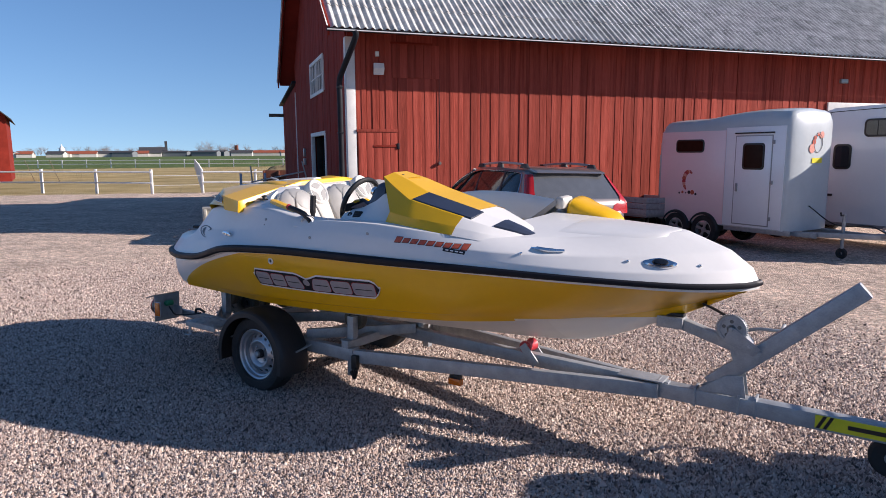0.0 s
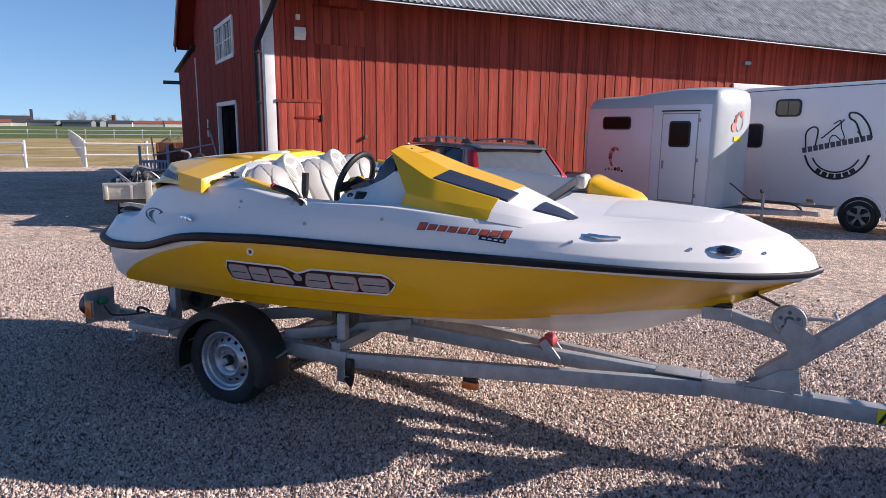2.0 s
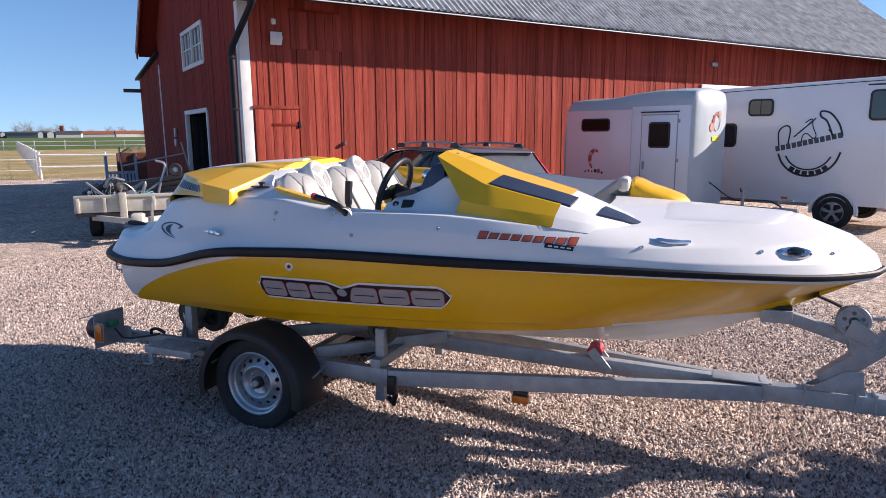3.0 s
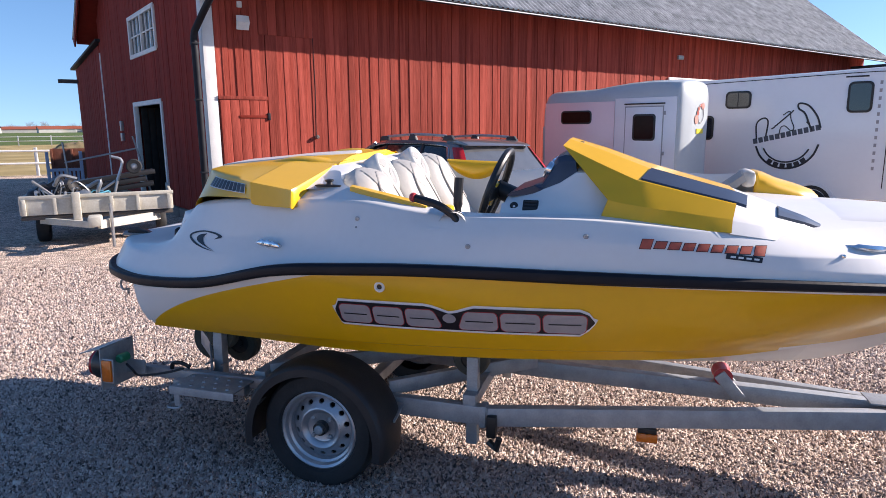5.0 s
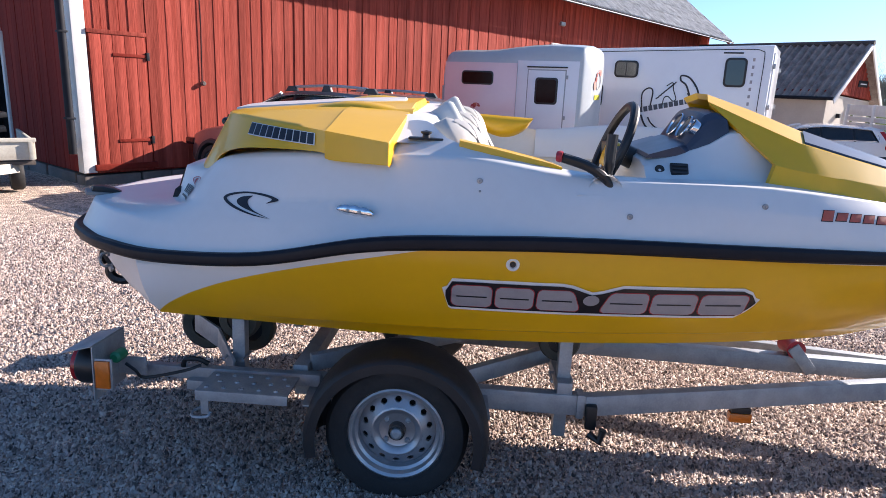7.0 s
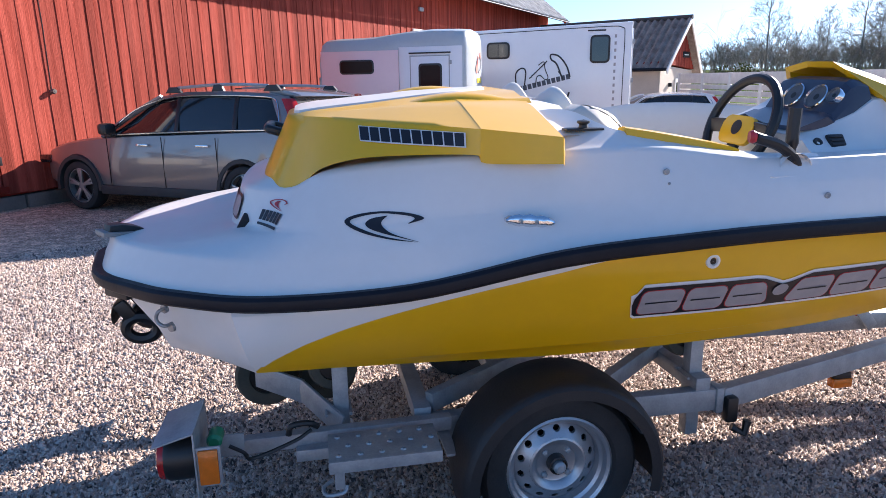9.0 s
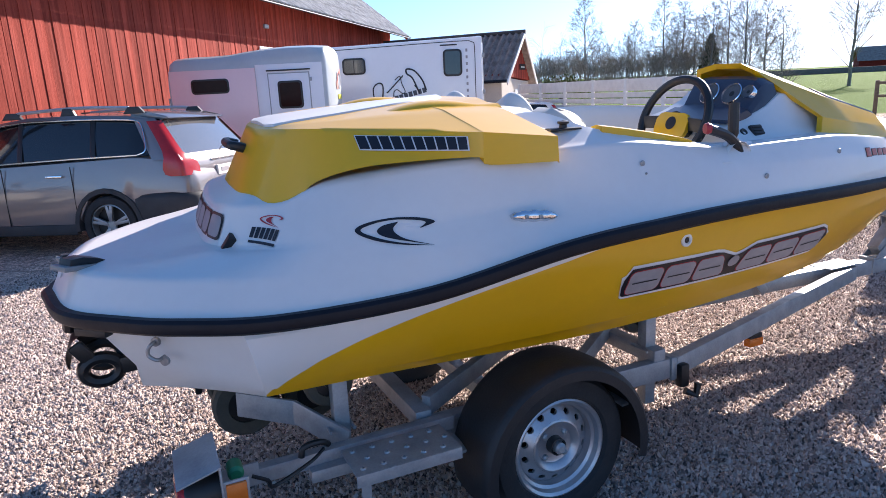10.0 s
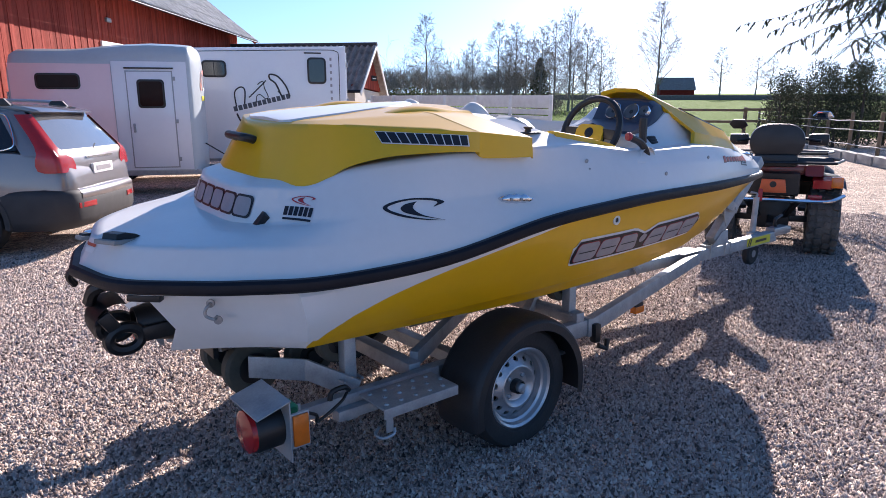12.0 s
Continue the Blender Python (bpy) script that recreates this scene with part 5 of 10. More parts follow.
def emblem_blocks(x0, x1, zc, h, frame_of, tree, parent, label=""):
    """A maker's emblem as plain shapes: pale outline, black ground, a row of grey blocks."""
    L = x1 - x0
    def P(u, v):
        return (x0 + u * L, zc(u) + v * h)
    us = [0.0, 0.004, 0.01] + [0.02 + 0.96 * i / 30 for i in range(31)] + [0.99, 0.996, 1.0]
    def up(u):
        base = 0.5 - 0.05 * u
        dip = 0.30 * max(0.0, 1 - abs(u - 0.475) / 0.085)
        end = -0.9 * max(0, 0.02 - u) / 0.02 * 0.4 - 0.4 * max(0, u - 0.97) / 0.03
        return base - dip + end
    def dn(u):
        return -0.5 + 0.4 * max(0, 0.012 - u) / 0.012 + 0.5 * max(0, u - 0.96) / 0.04
    g = 0.10
    top = [P(u, up(u) + g) for u in us]
    bot = [P(u, dn(u) - g) for u in us]
    top = [(a[0] + (-0.012 if i == 0 else 0.012 if i == len(us) - 1 else 0), a[1]) for i, a in enumerate(top)]
    base = band("emblem_outline", top, bot, frame_of, tree, 0.0025, DECALWHITE, parent, label)
    band("emblem_ground", [P(u, up(u)) for u in us], [P(u, dn(u)) for u in us], frame_of, tree, 0.0045, DECALBLACK, base)
    def block(u0, u1, v0, v1, lean0=0.0, lean1=0.0, slits=(), cut=0.016):
        def lean(u, v):
            f = (v - v0) / (v1 - v0)
            return u + (lean0 * (u1 - u) + lean1 * (u - u0)) / (u1 - u0) * f
        o = [(u0 + cut, v0), (u1 - cut, v0), (u1 - cut * 0.3, v0 + 0.06), (u1, v0 + 0.16), (u1, v1 - 0.16), (u1 - cut * 0.3, v1 - 0.06), (u1 - cut, v1), (u0 + cut, v1), (u0 + cut * 0.3, v1 - 0.06), (u0, v1 - 0.16), (u0, v0 + 0.16), (u0 + cut * 0.3, v0 + 0.06)]
        o = [(lean(u, v), v) for u, v in o]
        m = (sum(q[0] for q in o) / 12, sum(q[1] for q in o) / 12)
        decal("emblem_edge", [P(m[0] + (q[0] - m[0]) * 1.04, m[1] + (q[1] - m[1]) * 1.05) for q in o], frame_of, tree, 0.0055, DECALRED, base)
        decal("emblem_block", [P(*q) for q in o], frame_of, tree, 0.0065, DECALGREY, base)
        for a, b, c, d in slits:
            q = [(u0 + (u1 - u0) * a, v0 + (v1 - v0) * c), (u0 + (u1 - u0) * b, v0 + (v1 - v0) * c), (u0 + (u1 - u0) * b, v0 + (v1 - v0) * d), (u0 + (u1 - u0) * a, v0 + (v1 - v0) * d)]
            decal("emblem_slit", [P(lean(u, v), v) for u, v in q], frame_of, tree, 0.0078, DECALBLACK, base)
    # plain rounded blocks and one round dot
    for u0, u1, v0, v1, l0, l1 in ((0.020, 0.150, -0.42, 0.38, 0.0, 0.0), (0.162, 0.284, -0.42, 0.36, 0.0, 0.0), (0.296, 0.438, -0.42, 0.34, 0.0, -0.03), (0.498, 0.650, -0.44, 0.32, 0.03, 0.0), (0.662, 0.806, -0.44, 0.32, 0.0, 0.0), (0.818, 0.968, -0.44, 0.32, 0.0, 0.006)):
        block(u0, u1, v0, v1, l0, l1, ((0.12, 0.88, 0.47, 0.53),))
    decal("emblem_dot", [P(0.468 + 0.026 * math.cos(a), 0.02 + 0.20 * math.sin(a)) for a in [2 * math.pi * i / 16 for i in range(16)]], frame_of, tree, 0.0075, DECALGREY, base)
    return base


emblem_blocks(1.545, 2.56, lambda u: 0.884 + 0.022 * u, 0.105, from_side, SIDE, boat, label="maker's emblem as grey blocks on black")


def crescent(x0, x1, z0, z1, material, parent, frame_of, tree, label):
    """A breaking-wave mark: a thin loop that opens to the bow, with a hooked wave inside."""
    w, h = x1 - x0, z1 - z0
    def P(u, v):
        return (x0 + u * w, z0 + v * h)
    outer = [P(u, v) for u, v in smooth_line([(0.90, 0.0), (0.55, 0.06), (0.20, 0.25), (0.0, 0.56), (0.12, 0.82), (0.45, 1.0), (0.80, 0.98), (1.0, 0.80), (0.80, 0.60)], 4)]
    inner = [P(u, v) for u, v in smooth_line([(0.88, 0.005), (0.55, 0.12), (0.28, 0.30), (0.07, 0.57), (0.17, 0.76), (0.46, 0.93), (0.76, 0.89), (0.88, 0.79), (0.79, 0.61)], 4)]
    a = band("wave_mark", outer, inner, frame_of, tree, 0.0025, material, parent, label)
    left = [P(u, v) for u, v in smooth_line([(0.54, 0.86), (0.34, 0.74), (0.26, 0.52), (0.40, 0.30), (0.90, 0.01)], 5)]
    right = [P(u, v) for u, v in smooth_line([(0.545, 0.86), (0.46, 0.62), (0.50, 0.40), (0.62, 0.22), (0.91, 0.01)], 5)]
    band("wave_core", left, right, frame_of, tree, 0.0027, material, a)
    return a


crescent(0.735, 0.955, 1.077, 1.152, DECALBLACK, boat, from_side, SIDE, "black breaking-wave mark")


def side_marks():
    # racing-style model mark: slanted orange bars with a dark edge
    base = None
    for k in range(9):
        u = 2.70 + 0.047 * k
        z = 1.213 - 0.026 * k / 8.5
        big = 0.004 if k in (0, 8) else 0.0
        o = [(u, z - 0.011 - big), (u + 0.036, z - 0.012 - big), (u + 0.046, z + 0.009 + big), (u + 0.010, z + 0.010 + big)]
        d = decal("model_bar_edge", [(a + (0.0022 if a > u + 0.02 else -0.002), b + (0.002 if b > z else -0.002)) for a, b in o], from_side, SIDE, 0.002, DECALBLACK, boat, "orange slanted bars of the model mark")
        if d:
            decal("model_bar", o, from_side, SIDE, 0.0035, DECALORANGE, d)
    d = decal("model_tag", [(2.985, 1.165), (3.105, 1.150), (3.108, 1.168), (2.988, 1.184)], from_side, SIDE, 0.002, DECALBLACK, boat, "small dark tag under the model mark")
    if d:
        for k in range(4):
            u = 3.0 + 0.026 * k
            decal("tag_bar", [(u, 1.169 - 0.0031 * k), (u + 0.017, 1.167 - 0.0031 * k), (u + 0.018, 1.173 - 0.0031 * k), (u + 0.001, 1.175 - 0.0031 * k)], from_side, SIDE, 0.0035, DECALWHITE, d)
    # dark capitals on the engine cover as plain bars on a pale ground
    def ztop(u):
        return 1.377 - 0.007 * (u - 0.80) / 0.27
    us = [0.795 + 0.282 * i / 12 for i in range(13)]
    d = band("name_ground", [(u, ztop(u)) for u in us], [(u, ztop(u) - 0.040) for u in us], from_side, COVERT, 0.002, DECALWHITE, cover, "dark bars of the maker's name on a pale film")
    for k in range(10):
        u = 0.7975 + 0.0279 * k
        w = 0.0243
        decal("name_bar", [(u, ztop(u) - 0.0375), (u + w, ztop(u) - 0.0375), (u + w, ztop(u) - 0.0025), (u, ztop(u) - 0.0025)], from_side, COVERT, 0.0035, DECALBLACK, d)
    # sponsor mark near the stern quarter: red wave over dark bars
    c = crescent(-0.035, 0.06, 1.118, 1.148, DECALRED, boat, from_quarter, DECKT, "red wave mark over dark bars")
    for k in range(6):
        u = -0.056 + 0.0195 * k
        decal("sponsor_bar", [(u, 1.084), (u + 0.015, 1.084), (u + 0.017, 1.113), (u + 0.002, 1.113)], from_quarter, DECKT, 0.0025, DECALBLACK, c)
    decal("sponsor_line", [(-0.056, 1.070), (0.058, 1.070), (0.058, 1.077), (-0.056, 1.077)], from_quarter, DECKT, 0.0025, DECALBLACK, c)


side_marks()


def stern_emblem():
    """The emblem that wraps the collar behind the engine cover, as rounded grey blocks with dark outlines."""
    def fo(u, v):
        return (-1.5, u, v), (1, 0, 0)
    e = None
    for k in range(6):
        a, w = 0.300 - 0.0985 * k, 0.094
        for grow_, mt, up in ((0.008, DECALBLACK, 0.003), (0.0, DECALGREY, 0.005)):
            o = [(a - w / 2 + u, 1.097 + v) for u, v in rounded(w - 0.006 + 2 * grow_, 0.066 + 2 * grow_, 0.018, 3)]
            d = decal("emblem_block", o, fo, DECKT, up, mt, e or boat, "" if e else "maker's emblem as grey blocks round the stern collar")
            e = e or d


stern_emblem()


def screw(x, z, r=0.009):
    p = lay((x, -2, z), (0, 1, 0), SIDE, 0.0)
    part("screw", lathe(bmesh.new(), [(r, -0.002), (r * 0.9, -0.005), (r * 0.4, -0.006), (0.0005, -0.004)], 12, Matrix.Translation(p)), GREYMETAL, boat)


for x, z in ((1.635, 1.258), (2.102, 1.186), (2.519, 1.234), (1.637, 1.228)):
    screw(x, z, 0.010 if z != 1.228 else 0.004)


def chrome_cleat(name, a, b, label):
    """A low polished cleat between two points on the topsides."""
    p, q = lay((a[0], -2, a[1]), (0, 1, 0), SIDE, 0.004), lay((b[0], -2, b[1]), (0, 1, 0), SIDE, 0.004)
    bm = bmesh.new()
    n = 14
    rows = []
    d = (q - p)
    for i in range(n + 1):
        u = i / n
        c = p + d * u
        r = 0.006 + 0.013 * (1 - (2 * u - 1) ** 2) ** 0.5 * (0.75 + 0.35 * math.cos(4 * math.pi * (u - 0.5)) ** 2)
        rows.append([c + Vector((0, -0.012 * math.cos(t) - 0.006, r * math.sin(t))) for t in [2 * math.pi * k / 10 for k in range(10)]])
    skin(bm, rows, closed=True)
    bm.faces.new([bm.verts.new(v) for v in rows[0]])
    bm.faces.new([bm.verts.new(v) for v in rows[-1]])
    cl = part(name, bm, CHROME, boat, label)
    for u in (0.3, 0.62):
        c = p + d * u
        part("cleat_screw", lathe(bmesh.new(), [(0.007, -0.020), (0.0005, -0.022)], 10, Matrix.Translation(c)), GREYMETAL, cl)
    return cl


chrome_cleat("stern_cleat", (1.171, 1.136), (1.30, 1.131), "polished chrome stern cleat")


def bow_fittings():
    # T-shaped folding cleat on the fore topsides
    c = lay((3.47, -2, 1.178), (0, 1, 0), SIDE, 0.0)
    bm = bmesh.new()
    tube(bm, smooth_line([(3.40, c.y - 0.012, 1.184), (3.44, c.y - 0.022, 1.186), (3.50, c.y - 0.010, 1.180), (3.57, c.y + 0.03, 1.176)], 4), [0.006] * 4 + [0.011] * 6 + [0.008] * 3, 8)
    part("bow_cleat", bm, CHROME, boat, "polished chrome bow cleat")
    for x, y, z in ((3.38, -0.71, 1.165), (3.864, -0.42, 1.13), (4.17, -0.20, 1.10)):
        p = lay((x, -2, z), (0, 1, 0), SIDE, 0.0)
        if p is not None:
            part("snap_stud", lathe(bmesh.new(), [(0.007, 0.004), (0.007, -0.010), (0.0005, -0.013)], 10, Matrix.Translation(p)), CHROME, boat)
    # the crown of the foredeck: a slightly raised panel that tapers to a round tip
    rows = []
    for i in range(15):
        u = i / 14
        x = 3.42 + 0.60 * u
        w = (0.36 - 0.12 * u) * max(0.0, 1 - u ** 5) ** 0.5
        row = []
        for c in (-1, -0.96, -0.8, -0.4, 0, 0.4, 0.8, 0.96, 1):
            q = lay((x, w * c, 2.0), (0, 0, -1), DECKT, 0.0)
            row.append(tuple(q + Vector((0, 0, -0.004 if abs(c) == 1 or i == 0 else (0.002 + 0.006 * (1 - c * c)) * min(1.0, i / 4)))))
        rows.append(row)
    bm = bmesh.new()
    skin(bm, rows)
    part("foredeck_panel", bm, GELCOAT, boat, "raised crown of the foredeck", 40)
    # navigation light in its oval recess
    p = lay((4.0, -0.335, 2.0), (0, 0, -1), DECKT, 0.004)
    q = lay((4.05, -0.30, 2.0), (0, 0, -1), DECKT, 0.004)
    r = lay((4.0, -0.38, 2.0), (0, 0, -1), DECKT, 0.004)
    x = Vector((0.88, 0.42, -0.06)).normalized()
    y = (p - r).normalized()
    z = x.cross(y).normalized()
    y = z.cross(x)
    m = Matrix((x, y, z)).transposed().to_4x4()
    m.translation = p
    bm = bmesh.new()
    rows = []
    for s, h in ((1.0, -0.008), (0.96, 0.006), (0.8, 0.012), (0.62, 0.011)):
        rows.append([m @ Vector((0.088 * s * math.cos(a), 0.032 * s * math.sin(a) * (1 - 0.25 * abs(math.cos(a))), h)) for a in [2 * math.pi * i / 28 for i in range(28)]])
    vs, _ = skin(bm, rows, closed=True)
    bm.faces.new(vs[-1])
    nv = part("navigation_light", bm, CHROME, boat, "chrome oval navigation light with clear lens")
    bm = bmesh.new()
    rows = [[m @ Vector((0.042 * s * math.cos(a), 0.019 * s * math.sin(a), h)) for a in [2 * math.pi * i / 20 for i in range(20)]] for s, h in ((1.0, 0.010), (0.85, 0.020), (0.4, 0.024))]
    vs, _ = skin(bm, rows, closed=True)
    bm.faces.new(vs[-1])
    part("lens", bm, GLASSDARK, nv)
    # drain fitting
    p = lay((1.755, -2, 1.012), (0, 1, 0), SIDE, 0.0)
    dr = part("drain_fitting", lathe(bmesh.new(), [(0.022, 0.0), (0.021, -0.006), (0.013, -0.007), (0.011, -0.002), (0.0005, -0.002)], 20, Matrix.Translation(p)), DECALWHITE, boat, "white round drain fitting")
    part("drain_hole", lathe(bmesh.new(), [(0.010, -0.0035), (0.0005, -0.0035)], 12, Matrix.Translation(p)), BLACK, dr)
    # black pop-up cleat on the quarter
    p = lay((1.445, -0.655, 2.0), (0, 0, -1), DECKT, 0.0)
    m = Matrix.Translation(p)
    bm = boxm(-0.06, 0.06, -0.02, 0.02, 0.0, 0.008, 0.005, m)
    lathe(bm, [(0.015, 0.0), (0.012, 0.018), (0.019, 0.022), (0.019, 0.028), (0.0005, 0.032)], 14, m @ pose(0, 0, 0.0, 90, 0, 0))
    part("ski_cleat", bm, BLACK, boat, "black ski-tow cleat")


bow_fittings()


def stern_fittings():
    # short black tow eyes at the corners of the platform, chrome filler, rubber stops
    for px, py, turn, size in ((0.005, -0.145, 35, 1.0), (-0.055, 0.10, 20, 0.5)):
        p = lay((px, py, 2.0), (0, 0, -1), DECKT, 0.0)
        m = Matrix.Translation(p) @ pose(0, 0, 0.002, 0, 8, turn)
        sc = part("tow_scoop", prism(bmesh.new(), [(q[0] * size, q[1] * size) for q in ((-0.065, 0.0), (0.05, -0.004), (0.062, 0.008), (0.03, 0.020), (-0.02, 0.028), (-0.06, 0.024))], -0.030 * size, 0.030 * size, "y", 0.006 * size, m), BLACK, boat, "black tow scoop on the swim platform", 40)
        part("scoop_recess", boxm(-0.085 * size, 0.075 * size, -0.042 * size, 0.042 * size, -0.012, 0.004, 0.003, m), GREYVINYL, sc)
    p = lay((0.01, 0.32, 2.0), (0, 0, -1), DECKT, 0.004)
    part("filler_cap", lathe(bmesh.new(), [(0.045, 0.0), (0.043, 0.012), (0.03, 0.016), (0.0005, 0.016)], 24, Matrix.Translation(p) @ pose(0, 0, 0, 90, 0, 0)), CHROME, boat, "chrome fitting on the swim platform")
    for y in (-0.345, 0.40):
        p = lay((0.0, y, 1.055), (1, 0, 0), DECKT, 0.0)
        if p is not None:
            part("rubber_stop", boxm(-0.014, 0.014, -0.016, 0.016, -0.04, 0.035, 0.005, Matrix.Translation(p) @ pose(0, 0, 0, 25 if y < 0 else -25, 30, 0)), BLACK, boat, "black rubber stop")
    decal("warning_label", [(0.02, 0.965), (-0.06, 0.965), (-0.06, 0.975), (0.02, 0.975)], from_stern, DECKT, 0.0025, DECALORANGE, boat, "small red and white warning label")
    decal("warning_label", [(0.02, 0.945), (-0.06, 0.945), (-0.06, 0.962), (0.02, 0.962)], from_stern, DECKT, 0.0025, DECALWHITE, boat, "small red and white warning label")
    # bent eye on the stern quarter, and a slotted plate
    out = Vector((-0.64, -0.77, 0))
    c = Vector((0.178, -0.478, 0.80))
    side = Vector((-0.77, 0.64, 0))
    bm = bmesh.new()
    tube(bm, smooth_line([c + Vector((0, 0, 0.03)) + out * q + side * w + Vector((0, 0, h)) for q, w, h in ((-0.01, 0, 0), (0.018, 0, 0), (0.024, 0.010, -0.018), (0.024, 0.008, -0.036), (0.018, -0.014, -0.048), (-0.01, -0.016, -0.048))], 4), 0.0058, 8)
    part("transom_eye", bm, GREYMETAL, boat, "bent steel eye on the stern quarter")
    for w, h in ((0, 0.03), (-0.022, -0.028)):
        q = c + side * w + Vector((0, 0, h))
        part("eye_washer", lathe(bmesh.new(), [(0.014, -0.006), (0.014, 0.004), (0.0005, 0.005)], 14, pose(*q, 0, 0, 140)), GREYMETAL, boat)
    m = pose(0.012, -0.338, 0.842, 0, 0, -40)
    sl = part("transom_slot", boxm(-0.055, 0.055, -0.012, 0.02, -0.011, 0.011, 0.003, m), BLACK, boat, "black slotted plate on the stern quarter")
    # jet unit: nozzle, steering ring and reverse gate
    jet = part("jet_nozzle", lathe(bmesh.new(), [(0.10, -0.02), (0.095, 0.08), (0.075, 0.17), (0.062, 0.235), (0.05, 0.235), (0.055, 0.15)], 28, pose(0.28, 0, 0.64, 0, 0, 90)), BLACK, boat, "black jet nozzle")
    part("tunnel", boxm(0.27, 0.295, -0.19, 0.19, 0.50, 0.86, 0.01), BLACK, boat)
    # side cheeks with a round opening, joined by a curved gate over the outlet
    for sg in (-1, 1):
        bm = bmesh.new()
        ring = [(-0.005 + 0.056 * math.cos(2 * math.pi * i / 24), sg * 0.075, 0.615 + 0.044 * math.sin(2 * math.pi * i / 24)) for i in range(24)]
        tube(bm, ring, 0.022, 8, closed=True)
        part("gate_cheek", bm, BLACK, jet, "black reverse gate cheek with round opening")
        bm = bmesh.new()
        beam(bm, (0.22, sg * 0.09, 0.635), (0.05, sg * 0.08, 0.62), 0.03, 0.06, 0.012)
        beam(bm, (-0.03, sg * 0.08, 0.65), (-0.075, sg * 0.08, 0.72), 0.025, 0.05, 0.012)
        part("gate_arm", bm, BLACK, jet)
    bm = bmesh.new()
    rows = []
    for i in range(10):
        a = radians(200 - 130 * i / 9)
        rows.append([(-0.02 + 0.085 * math.cos(a), y, 0.665 + 0.09 * math.sin(a)) for y in (-0.085, -0.04, 0.0, 0.04, 0.085)])
    skin(bm, rows)
    ext = bmesh.ops.solidify(bm, geom=bm.faces[:], thickness=0.018)
    part("reverse_gate", bm, BLACK, jet, "curved black reverse gate")
    bm = bmesh.new()
    tube(bm, smooth_line([(0.15, -0.06, 0.86), (0.02, -0.05, 0.83), (-0.07, 0.0, 0.80), (-0.09, 0.04, 0.74)], 4), 0.024, 8)
    tube(bm, smooth_line([(-0.10, 0.14, 0.86), (-0.13, 0.15, 0.82), (-0.11, 0.16, 0.78)], 3), 0.014, 8)
    part("gate_linkage", bm, BLACK, jet)


stern_fittings()


